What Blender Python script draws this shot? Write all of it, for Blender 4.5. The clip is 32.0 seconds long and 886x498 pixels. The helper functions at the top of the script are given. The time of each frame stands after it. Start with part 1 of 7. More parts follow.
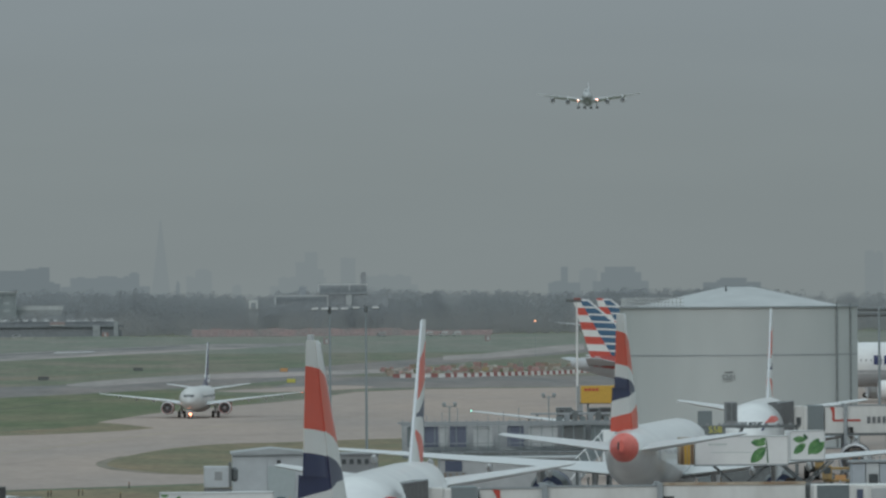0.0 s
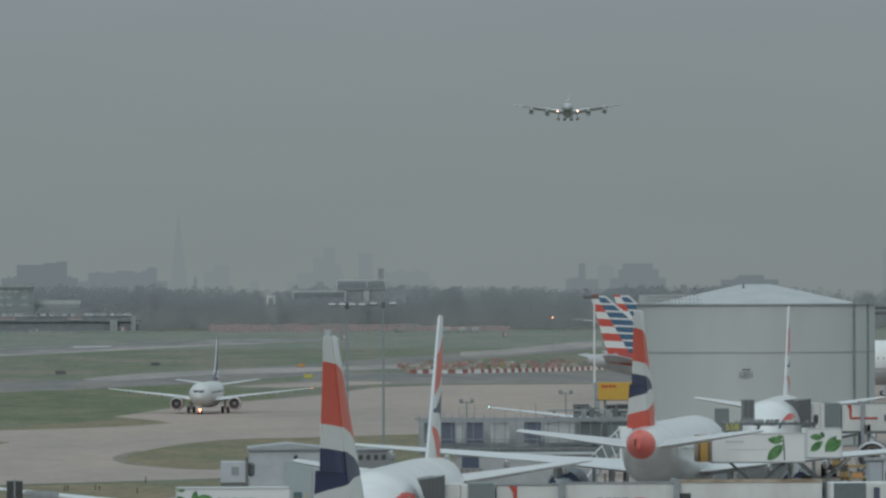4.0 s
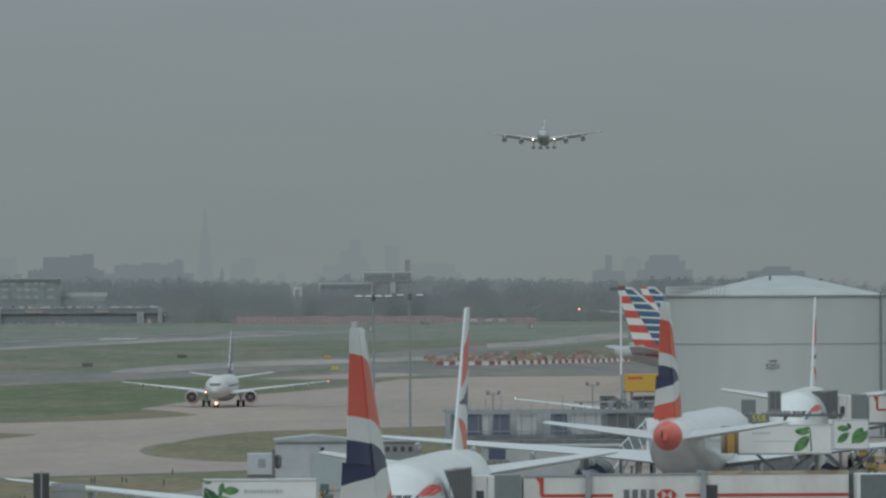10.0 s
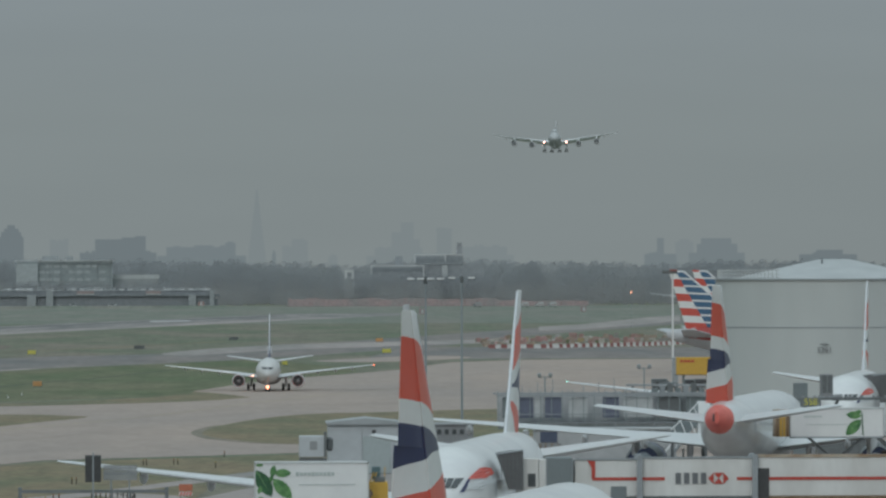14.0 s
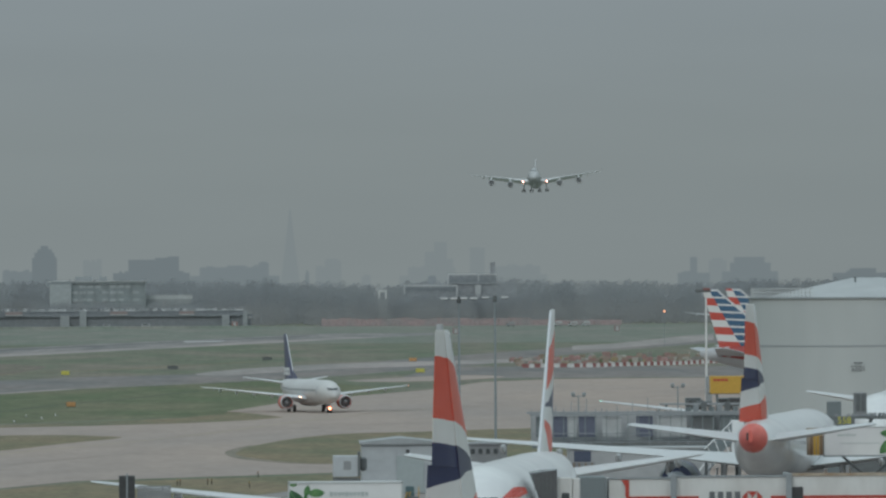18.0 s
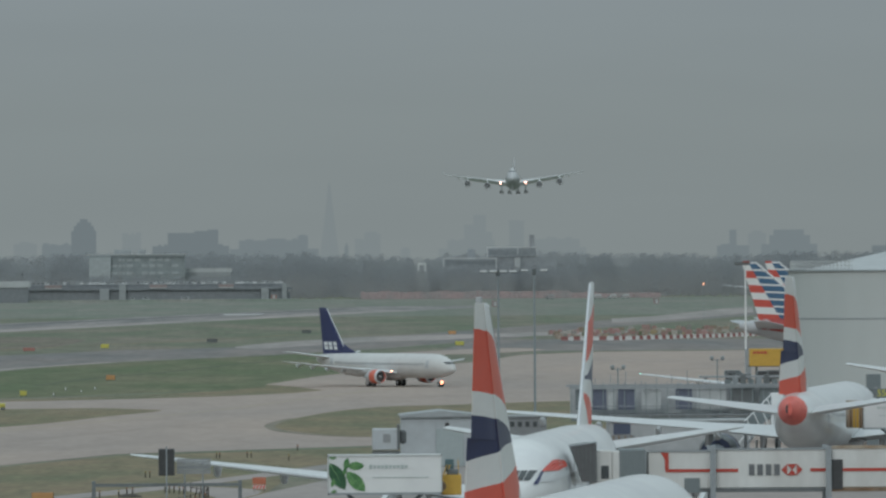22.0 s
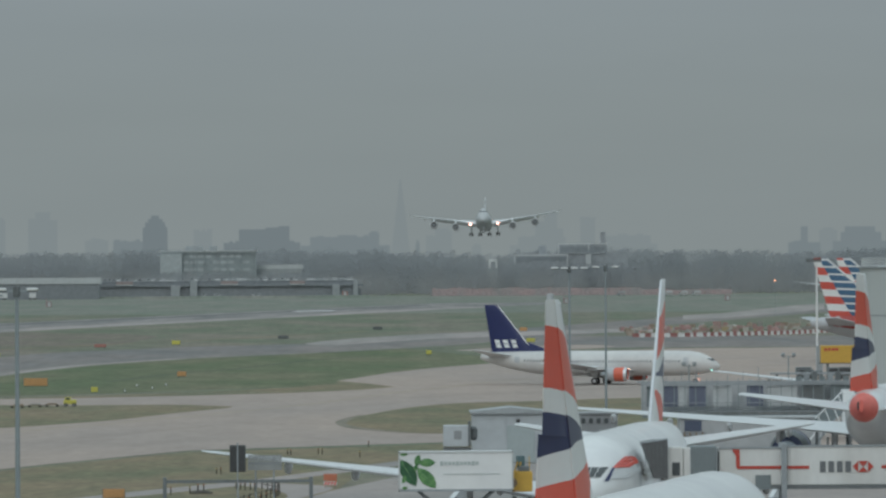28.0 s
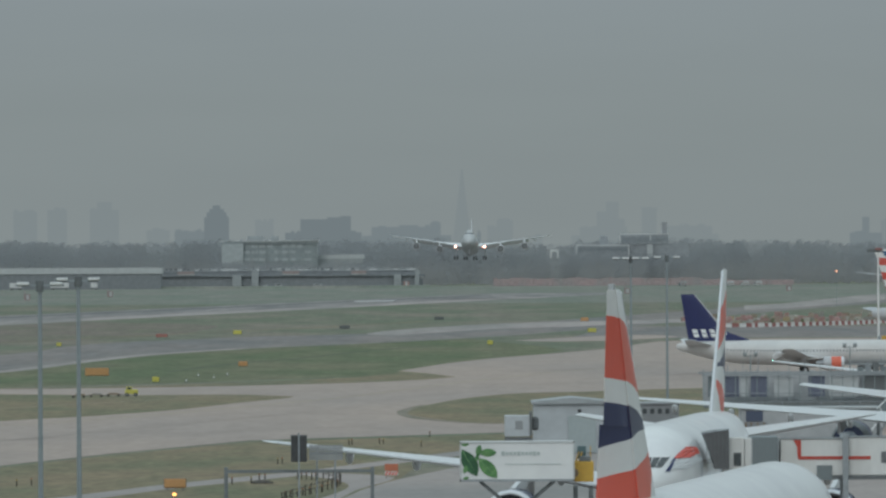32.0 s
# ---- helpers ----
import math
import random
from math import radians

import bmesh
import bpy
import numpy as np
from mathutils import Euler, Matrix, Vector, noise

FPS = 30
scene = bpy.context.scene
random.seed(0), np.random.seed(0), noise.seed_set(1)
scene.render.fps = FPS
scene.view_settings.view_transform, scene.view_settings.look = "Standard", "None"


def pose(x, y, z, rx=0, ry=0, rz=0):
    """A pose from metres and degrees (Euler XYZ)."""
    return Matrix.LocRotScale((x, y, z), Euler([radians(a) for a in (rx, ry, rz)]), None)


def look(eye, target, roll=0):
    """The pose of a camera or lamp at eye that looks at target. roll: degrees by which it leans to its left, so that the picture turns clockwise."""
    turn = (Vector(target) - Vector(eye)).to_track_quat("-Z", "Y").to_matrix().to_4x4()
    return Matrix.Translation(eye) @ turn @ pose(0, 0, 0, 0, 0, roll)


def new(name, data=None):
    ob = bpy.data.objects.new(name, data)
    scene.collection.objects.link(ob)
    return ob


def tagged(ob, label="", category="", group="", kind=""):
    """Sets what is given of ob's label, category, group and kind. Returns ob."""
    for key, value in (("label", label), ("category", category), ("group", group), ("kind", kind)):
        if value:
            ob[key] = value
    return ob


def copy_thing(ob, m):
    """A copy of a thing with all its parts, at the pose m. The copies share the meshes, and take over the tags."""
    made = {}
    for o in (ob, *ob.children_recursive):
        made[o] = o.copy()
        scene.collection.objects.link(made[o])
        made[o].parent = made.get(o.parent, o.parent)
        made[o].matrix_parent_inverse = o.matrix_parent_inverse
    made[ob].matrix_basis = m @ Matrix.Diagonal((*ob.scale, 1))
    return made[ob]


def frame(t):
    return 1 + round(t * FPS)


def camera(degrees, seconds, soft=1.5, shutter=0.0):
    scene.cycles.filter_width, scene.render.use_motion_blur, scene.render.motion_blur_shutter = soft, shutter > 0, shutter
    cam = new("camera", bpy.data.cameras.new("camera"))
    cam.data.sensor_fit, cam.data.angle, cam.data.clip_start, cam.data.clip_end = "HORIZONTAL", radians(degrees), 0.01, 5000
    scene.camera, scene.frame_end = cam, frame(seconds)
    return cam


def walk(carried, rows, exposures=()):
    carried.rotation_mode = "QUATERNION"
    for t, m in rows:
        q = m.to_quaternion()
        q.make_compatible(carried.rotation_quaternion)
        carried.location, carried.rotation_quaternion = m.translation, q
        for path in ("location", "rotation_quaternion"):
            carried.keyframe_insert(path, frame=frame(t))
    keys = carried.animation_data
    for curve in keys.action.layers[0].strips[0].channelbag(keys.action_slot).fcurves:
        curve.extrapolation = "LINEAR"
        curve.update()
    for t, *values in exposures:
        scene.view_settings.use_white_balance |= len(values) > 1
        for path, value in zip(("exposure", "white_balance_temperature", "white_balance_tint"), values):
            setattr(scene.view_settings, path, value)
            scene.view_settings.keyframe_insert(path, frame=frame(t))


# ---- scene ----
EYE = Vector((0.0, 0.0, 20.2))
cam = camera(6.4105, 32.0, soft=2.5)

# seconds, pan to the right, tilt up, lean: degrees
PAN = [
    (0.0, 2.1830, 0.3364, -0.445),
    (0.5, 2.1520, 0.3165, -0.478),
    (1.0, 2.1770, 0.3427, -0.441),
    (1.5, 2.1818, 0.3601, -0.481),
    (2.0, 2.1527, 0.3406, -0.529),
    (2.5, 2.0861, 0.2993, -0.411),
    (4.5, 2.0611, 0.3092, -0.180),
    (5.0, 2.0178, 0.2967, -0.223),
    (5.5, 1.9981, 0.1971, -0.125),
    (6.0, 2.0177, 0.2640, -0.212),
    (6.5, 2.0819, 0.3189, -0.325),
    (7.0, 2.0938, 0.3829, -0.228),
    (7.5, 2.0050, 0.3372, -0.149),
    (8.0, 1.9173, 0.3004, -0.157),
    (8.5, 1.9054, 0.2779, -0.231),
    (9.0, 1.9496, 0.2882, -0.160),
    (9.5, 1.9597, 0.3098, -0.234),
    (10.0, 1.8626, 0.2494, -0.258),
    (10.5, 1.7948, 0.2016, -0.186),
    (11.0, 1.7352, 0.1681, -0.241),
    (11.5, 1.7000, 0.1626, -0.175),
    (12.0, 1.5912, 0.1512, -0.146),
    (12.5, 1.5357, 0.1460, -0.130),
    (13.0, 1.5434, 0.1317, -0.150),
    (13.5, 1.5214, 0.1155, -0.167),
    (14.0, 1.4859, 0.1266, -0.166),
    (14.5, 1.3859, 0.1286, -0.220),
    (16.5, 1.2255, 0.1441, -0.360),
    (17.0, 1.2397, 0.2033, -0.383),
    (17.5, 1.2770, 0.2579, -0.292),
    (18.0, 1.2460, 0.2690, -0.323),
    (18.5, 1.2139, 0.2428, -0.321),
    (19.0, 1.1882, 0.2072, -0.261),
    (19.5, 1.1417, 0.1602, -0.346),
    (20.0, 1.0719, 0.1426, -0.387),
    (20.5, 1.0255, 0.1345, -0.356),
    (21.0, 1.0361, 0.1605, -0.486),
    (21.5, 1.0415, 0.1077, -0.357),
    (22.0, 0.9605, 0.0744, -0.376),
    (22.5, 0.9290, 0.0764, -0.366),
    (23.0, 0.8649, 0.0742, -0.463),
    (23.5, 0.8637, 0.0857, -0.338),
    (24.0, 0.8138, 0.0777, -0.429),
    (24.5, 0.7705, 0.0801, -0.345),
    (25.0, 0.6562, 0.0630, -0.363),
    (25.5, 0.5681, 0.0072, -0.366),
    (27.5, 0.4199, 0.0315, -0.386),
    (28.0, 0.4451, 0.0531, -0.345),
    (28.5, 0.4582, 0.1037, -0.392),
    (29.0, 0.4615, 0.1213, -0.425),
    (29.5, 0.4189, 0.1285, -0.436),
    (30.0, 0.3802, 0.1299, -0.389),
    (30.5, 0.2966, 0.1178, -0.365),
    (31.0, 0.1896, 0.0934, -0.329),
    (31.5, 0.0948, 0.0482, -0.384),
    (32.0, 0.0000, -0.0164, -0.300),
]


def aim(pan, tilt, lean):
    a, b = radians(pan), radians(tilt)
    way = Vector((math.sin(a) * math.cos(b), math.cos(a) * math.cos(b), math.sin(b)))
    return look(EYE, EYE + 1000 * way, lean)


# the clip's own exposure drifts up a little towards the end
walk(cam, [(t, aim(pan, tilt, lean)) for t, pan, tilt, lean in PAN],
     [(0.0, -0.05), (14.5, -0.04), (20.0, -0.02), (25.5, 0.02), (28.0, 0.05), (32.0, 0.05)])

# ---- light: an overcast sky, brighter towards the zenith, and a veiled sun ----
world = bpy.data.worlds.new("overcast_sky")
scene.world = world
world.use_nodes = True
wn, wl = world.node_tree.nodes, world.node_tree.links
wn.clear()
w_out = wn.new("ShaderNodeOutputWorld")
w_cloud = wn.new("ShaderNodeBackground")
w_clear = wn.new("ShaderNodeBackground")
w_add = wn.new("ShaderNodeAddShader")
w_sky = wn.new("ShaderNodeTexSky")
w_sky.sky_type = "NISHITA"
w_sky.sun_disc = False
w_sky.sun_elevation, w_sky.sun_rotation = radians(32), radians(160)
w_sky.air_density, w_sky.dust_density = 1.0, 4.0
w_clear.inputs["Strength"].default_value = 0.004
wl.new(w_sky.outputs[0], w_clear.inputs[0])
w_co = wn.new("ShaderNodeTexCoord")
w_sep = wn.new("ShaderNodeSeparateXYZ")
wl.new(w_co.outputs["Generated"], w_sep.inputs[0])
w_ramp = wn.new("ShaderNodeValToRGB")
w_ramp.color_ramp.elements[0].position = 0.0
w_ramp.color_ramp.elements[0].color = (0.222, 0.256, 0.261, 1)
w_ramp.color_ramp.elements[1].position = 1.0
w_ramp.color_ramp.elements[1].color = (0.635, 0.79, 0.85, 1)
for at_, col_ in ((0.018, (0.226, 0.262, 0.268, 1)), (0.036, (0.236, 0.277, 0.296, 1)), (0.25, (0.355, 0.425, 0.455, 1))):
    e_ = w_ramp.color_ramp.elements.new(at_)
    e_.color = col_
wl.new(w_sep.outputs["Z"], w_ramp.inputs[0])
w_map = wn.new("ShaderNodeMapping")
w_map.inputs["Scale"].default_value = (14, 14, 90)
wl.new(w_co.outputs["Generated"], w_map.inputs[0])
w_noise = wn.new("ShaderNodeTexNoise")
w_noise.inputs["Scale"].default_value = 1.6
w_noise.inputs["Detail"].default_value = 3
wl.new(w_map.outputs[0], w_noise.inputs[0])
w_mul = wn.new("ShaderNodeMapRange")
w_mul.inputs["To Min"].default_value = 0.965
w_mul.inputs["To Max"].default_value = 1.035
wl.new(w_noise.outputs[0], w_mul.inputs[0])
wl.new(w_ramp.outputs[0], w_cloud.inputs[0])
wl.new(w_mul.outputs[0], w_cloud.inputs[1])
wl.new(w_cloud.outputs[0], w_add.inputs[0])
wl.new(w_clear.outputs[0], w_add.inputs[1])
wl.new(w_add.outputs[0], w_out.inputs[0])

sun = new("sun", bpy.data.lights.new("sun", "SUN"))
sun.data.energy, sun.data.angle, sun.data.color = 0.5, radians(25), (1.0, 0.98, 0.95)
sun.matrix_world = look((-40, -120, 90), (0, 0, 0))


# ---- materials ----
def material(name, base, rough=0.6, metal=0.0, vary=0.12, size=0.4, bump=0.0, second=None, big=0.0, stretch=(1, 1, 1), coat=0.0, mid=0.0, streak=0.0):
    """A surface with two scales of variation, in metres: fine grain of the given size, and broad patches of size big towards the second colour; mid, streak: the size and strength of long streaks between the two."""
    m = bpy.data.materials.new(name)
    m.use_nodes = True
    n, l = m.node_tree.nodes, m.node_tree.links
    b = n["Principled BSDF"]
    b.inputs["Roughness"].default_value, b.inputs["Metallic"].default_value = rough, metal
    b.inputs["Coat Weight"].default_value = coat
    co = n.new("ShaderNodeTexCoord")
    mp = n.new("ShaderNodeMapping")
    mp.inputs["Scale"].default_value = stretch
    l.new(co.outputs["Object"], mp.inputs[0])
    fine = n.new("ShaderNodeTexNoise")
    fine.inputs["Scale"].default_value, fine.inputs["Detail"].default_value = 1 / size, 4
    l.new(mp.outputs[0], fine.inputs[0])
    rng = n.new("ShaderNodeMapRange")
    rng.inputs["From Min"].default_value, rng.inputs["From Max"].default_value = 0.25, 0.75
    rng.inputs["To Min"].default_value, rng.inputs["To Max"].default_value = 1 - vary, 1 + vary
    l.new(fine.outputs[0], rng.inputs[0])
    mix = n.new("ShaderNodeMix")
    mix.data_type = "RGBA"
    mix.inputs["A"].default_value = (*base, 1)
    mix.inputs["B"].default_value = (*(second or base), 1)
    mix.inputs["Factor"].default_value = 0
    if big:
        broad = n.new("ShaderNodeTexNoise")
        broad.inputs["Scale"].default_value, broad.inputs["Detail"].default_value = 1 / big, 5
        l.new(mp.outputs[0], broad.inputs[0])
        r2 = n.new("ShaderNodeMapRange")
        r2.inputs["From Min"].default_value, r2.inputs["From Max"].default_value = 0.38, 0.66
        l.new(broad.outputs[0], r2.inputs[0])
        l.new(r2.outputs[0], mix.inputs["Factor"])
    sc = n.new("ShaderNodeVectorMath")
    sc.operation = "SCALE"
    l.new(mix.outputs["Result"], sc.inputs[0])
    l.new(rng.outputs[0], sc.inputs["Scale"])
    if mid:
        st = n.new("ShaderNodeTexNoise")
        st.inputs["Scale"].default_value, st.inputs["Detail"].default_value, st.inputs["Roughness"].default_value = 1 / mid, 3, 0.65
        l.new(mp.outputs[0], st.inputs[0])
        r3 = n.new("ShaderNodeMapRange")
        r3.inputs["From Min"].default_value, r3.inputs["From Max"].default_value = 0.3, 0.7
        r3.inputs["To Min"].default_value, r3.inputs["To Max"].default_value = 1 - streak, 1 + streak
        l.new(st.outputs[0], r3.inputs[0])
        mul = n.new("ShaderNodeMath")
        mul.operation = "MULTIPLY"
        l.new(rng.outputs[0], mul.inputs[0])
        l.new(r3.outputs[0], mul.inputs[1])
        l.new(mul.outputs[0], sc.inputs["Scale"])
    l.new(sc.outputs[0], b.inputs["Base Color"])
    if bump:
        bp = n.new("ShaderNodeBump")
        bp.inputs["Strength"].default_value, bp.inputs["Distance"].default_value = 0.6, bump
        l.new(fine.outputs[0], bp.inputs["Height"])
        l.new(bp.outputs[0], b.inputs["Normal"])
    return m


def glow(name, colour, strength):
    m = bpy.data.materials.new(name)
    m.use_nodes = True
    b = m.node_tree.nodes["Principled BSDF"]
    b.inputs["Base Color"].default_value = (*colour, 1)
    b.inputs["Emission Color"].default_value = (*colour, 1)
    b.inputs["Emission Strength"].default_value = strength
    return m


GRASS = material("grass", (0.122, 0.150, 0.094), 0.95, vary=0.25, size=1.7, second=(0.205, 0.178, 0.14), big=30, stretch=(1, 0.2, 1), mid=7.0, streak=0.2)
GRASS_DRY = material("dry_grass", (0.222, 0.174, 0.106), 0.95, vary=0.25, size=1.0, second=(0.145, 0.148, 0.083), big=12, stretch=(1, 0.25, 1), mid=2.6, streak=0.18)
CONCRETE = material("concrete", (0.392, 0.312, 0.267), 0.85, vary=0.08, size=1.3, second=(0.332, 0.278, 0.25), big=45, stretch=(1, 0.2, 1), mid=5.0, streak=0.07)
CONCRETE_GREY = material("grey_concrete", (0.345, 0.30, 0.28), 0.85, vary=0.08, size=0.9, second=(0.25, 0.24, 0.23), big=25, stretch=(1, 0.3, 1), mid=3.0, streak=0.08)
ASPHALT = material("asphalt", (0.215, 0.186, 0.172), 0.8, vary=0.18, size=2.2, second=(0.155, 0.15, 0.147), big=18, stretch=(1, 0.12, 1), mid=8.0, streak=0.16)
RUNWAY_TOP = material("runway_asphalt", (0.262, 0.238, 0.228), 0.8, vary=0.2, size=2.5, second=(0.165, 0.158, 0.155), big=16, stretch=(1, 0.08, 1), mid=9.0, streak=0.2)
WHITE_PAINT = material("white_aircraft_paint", (0.83, 0.845, 0.84), 0.3, vary=0.03, size=0.8, second=(0.74, 0.75, 0.76), big=4, coat=0.3)
GREY_PAINT = material("grey_aircraft_paint", (0.52, 0.54, 0.56), 0.4, vary=0.05, size=0.7, second=(0.44, 0.46, 0.48), big=3)
RED_PAINT = material("red_paint", (0.76, 0.13, 0.095), 0.4, vary=0.06, size=0.6, second=(0.68, 0.11, 0.085), big=2)
ORANGE_PAINT = material("orange_red_paint", (0.70, 0.15, 0.09), 0.4, vary=0.05, size=0.5)
BLUE_PAINT = material("dark_blue_paint", (0.025, 0.035, 0.12), 0.35, vary=0.06, size=0.6)
METAL = material("bare_metal", (0.72, 0.73, 0.75), 0.4, 0.5, vary=0.08, size=0.3)
# openings, rubber, glass and dark steel are lifted slightly for haze
DARK = material("dark_opening", (0.065, 0.067, 0.07), 0.6, vary=0.2, size=0.3)
TYRE = material("tyre_rubber", (0.06, 0.06, 0.061), 0.8, vary=0.2, size=0.1)
WINDOW_GLASS = material("dark_glass", (0.085, 0.095, 0.10), 0.1, vary=0.1, size=0.5)
STEEL = material("galvanised_steel", (0.34, 0.37, 0.39), 0.5, 0.3, vary=0.1, size=0.3)
DARK_STEEL = material("dark_grey_steel", (0.165, 0.18, 0.185), 0.6, 0.2, vary=0.15, size=0.4)
LANDING_LIGHT = glow("landing_light_glow", (1.0, 0.52, 0.33), 7.0)
APPROACH_LIGHT = glow("approach_light_glow", (1.0, 0.50, 0.40), 7.0)
TAXI_LIGHT = glow("taxi_light_glow", (1.0, 0.36, 0.20), 6.0)
GREEN_LIGHT = glow("green_light_glow", (0.35, 1.0, 0.8), 2.5)
RED_LIGHT = glow("red_light_glow", (1.0, 0.25, 0.12), 5.0)


# ---- building blocks ----
def part(name, bm, mat, parent=None, label="", smooth=False, at=None):
    me = bpy.data.meshes.new(name)
    bmesh.ops.recalc_face_normals(bm, faces=bm.faces)
    if smooth:
        for f in bm.faces:
            f.smooth = True
    bm.to_mesh(me)
    bm.free()
    me.materials.append(mat)
    if smooth:
        me.set_sharp_from_angle(angle=radians(40))
    ob = new(name, me)
    if parent:
        ob.parent = parent
    if at is not None:
        ob.matrix_basis = at
    if label:
        ob["label"] = label
    return ob


def thing(name, label, category, m=None, group=""):
    ob = tagged(new(name), label, category, group)
    ob.empty_display_size = 0.5
    if m is not None:
        ob.matrix_basis = m
    return ob


def box(bm, cx, cy, cz, sx, sy, sz, bevel=0.0, m=None):
    """A box by its centre and size."""
    r = bmesh.ops.create_cube(bm, size=1, matrix=Matrix.Translation((cx, cy, cz)) @ Matrix.Diagonal((sx, sy, sz, 1)))
    if bevel:
        es = {e for v in r["verts"] for e in v.link_edges}
        r = bmesh.ops.bevel(bm, geom=list(es), offset=bevel, segments=1, affect="EDGES")
    if m is not None:
        bmesh.ops.transform(bm, matrix=m, verts=r["verts"])
    return bm


def boxed(*a, **k):
    return box(bmesh.new(), *a, **k)


def rod(bm, a, b, r0, r1=None, seg=8):
    """A round bar from a to b."""
    a, b = Vector(a), Vector(b)
    d = b - a
    m = Matrix.Translation((a + b) / 2) @ d.to_track_quat("Z", "Y").to_matrix().to_4x4()
    bmesh.ops.create_cone(bm, cap_ends=True, segments=seg, radius1=r0, radius2=r0 if r1 is None else r1, depth=d.length, matrix=m)
    return bm


def rodded(*a, **k):
    return rod(bmesh.new(), *a, **k)


def loft(bm, rings, close=True, caps=True):
    """Skins a row of rings that have equally many points."""
    vs = [[bm.verts.new(p) for p in r] for r in rings]
    n = len(vs[0])
    for a, b in zip(vs, vs[1:]):
        for i in range(n if close else n - 1):
            j = (i + 1) % n
            bm.faces.new((a[i], a[j], b[j], b[i]))
    if close and caps:
        bm.faces.new(vs[0])
        bm.faces.new(vs[-1][::-1])
    return bm


def prism(points, y0, y1):
    """A flat shape in the x-z plane, from y0 to y1."""
    return loft(bmesh.new(), [[(x, y, z) for x, z in points] for y in (y0, y1)])


def curve_through(points, steps=6, closed=True):
    """Rounds a polygon off: a Catmull-Rom curve through its corners."""
    out, n = [], len(points)
    for i in range(n if closed else n - 1):
        p = [Vector(points[(i + k) % n] if closed else points[min(max(i + k, 0), n - 1)]) for k in (-1, 0, 1, 2)]
        for s in range(steps):
            t = s / steps
            out.append(0.5 * (2 * p[1] + (p[2] - p[0]) * t + (2 * p[0] - 5 * p[1] + 4 * p[2] - p[3]) * t * t + (3 * p[1] - p[0] - 3 * p[2] + p[3]) * t ** 3))
    return out


def sheet(name, outline, z, mat, label, steps=5):
    """A flat piece of ground inside an outline, its surface at z."""
    bm = bmesh.new()
    pts = curve_through([(*p, 0.0) for p in outline], steps) if steps else [Vector((*p, 0)) for p in outline]
    top = [bm.verts.new((p.x, p.y, z)) for p in pts]
    bm.faces.new(top)
    bmesh.ops.triangulate(bm, faces=bm.faces[:])
    ob = part(name, bm, mat)
    for p in ob.data.polygons:
        if p.normal.z < 0:
            ob.data.flip_normals()
            break
    return tagged(ob, label, "ground", kind="structure")


def letters(text, size, mat, parent, at, label=""):
    """Readable writing as thin raised letters, facing the camera."""
    cu = bpy.data.curves.new("lettering", "FONT")
    cu.body, cu.size, cu.extrude, cu.align_x, cu.align_y = text, size, 0.01, "CENTER", "CENTER"
    tmp = bpy.data.objects.new("lettering", cu)
    scene.collection.objects.link(tmp)
    me = bpy.data.meshes.new_from_object(tmp.evaluated_get(bpy.context.evaluated_depsgraph_get()))
    bpy.data.objects.remove(tmp)
    bpy.data.curves.remove(cu)
    me.materials.clear()
    me.materials.append(mat)
    ob = new("lettering", me)
    ob.parent, ob.matrix_basis = parent, at @ pose(0, 0, 0, 90)
    if label:
        ob["label"] = label
    return ob


GREY_TEXT = material("grey_lettering_paint", (0.16, 0.17, 0.18), 0.5, vary=0.05, size=0.2)


# ---- the airfield ----
RUN = Vector((-0.1525, -0.9883, 0))      # the way in which aircraft land
SIDE = Vector((0.9883, -0.1525, 0))


def along(start, far, near, width):
    """The four corners of a strip parallel to the runway."""
    s = Vector((*start, 0))
    return [tuple((s - RUN * d + SIDE * w)[:2]) for d, w in ((far, -width / 2), (far, width / 2), (near, width / 2), (near, -width / 2))]


bm = bmesh.new()
for y0, y1 in ((-300, 800), (800, 2000), (2000, 4990)):
    vs = [bm.verts.new(p) for p in ((-1500, y0, 0), (1500, y0, 0), (1500, y1, 0), (-1500, y1, 0))]
    bm.faces.new(vs)
tagged(part("ground", bm, GRASS), "flat green and yellowish winter airfield grass", "grass", kind="structure")

tagged(sheet("runway", along((-30, 2860), 560, -2600, 62), 0.006, RUNWAY_TOP, "grey asphalt runway with dark rubber streaks", 0), category="runway")
tagged(sheet("taxiway", along((-76, 1360), 1900, 450, 31), 0.004, ASPHALT, "dark grey asphalt taxiway beside the runway", 0), category="taxiway")
tagged(sheet("taxiway_3", [(-160, 880), (-110, 1120), (-72.6, 1295.4), (-64.6, 1395), (-56.5, 1490), (-48, 1540), (-37.2, 1594), (-26.3, 1625), (-9.2, 1684), (13.7, 1784), (25, 1850), (60, 2080), (20, 2010), (9.9, 1890), (-10, 1858), (-29, 1818), (-42, 1800), (-54.7, 1754), (-70, 1700), (-78.6, 1628), (-84.5, 1507), (-130, 1200), (-190, 900)], 0.0055, ASPHALT, "worn dark asphalt taxiway bending across the grass", 3), category="taxiway")
BARE_EARTH = material("brown_worn_grass", (0.185, 0.150, 0.125), 0.95, vary=0.2, size=1.5, second=(0.15, 0.148, 0.10), big=16, stretch=(1, 0.2, 1), mid=6.0, streak=0.2)
# haze over the distant grass is put into this paler colour
FAR_GRASS = material("hazed_far_grass", (0.165, 0.188, 0.150), 0.95, vary=0.2, size=2.0, second=(0.21, 0.205, 0.175), big=30, stretch=(1, 0.15, 1), mid=9.0, streak=0.14)
sheet("far_field", [(-900, 2880), (900, 2760), (1200, 4060), (-1200, 4060)], 0.002, FAR_GRASS, "grass beyond the runway, paled by painted haze", 0)
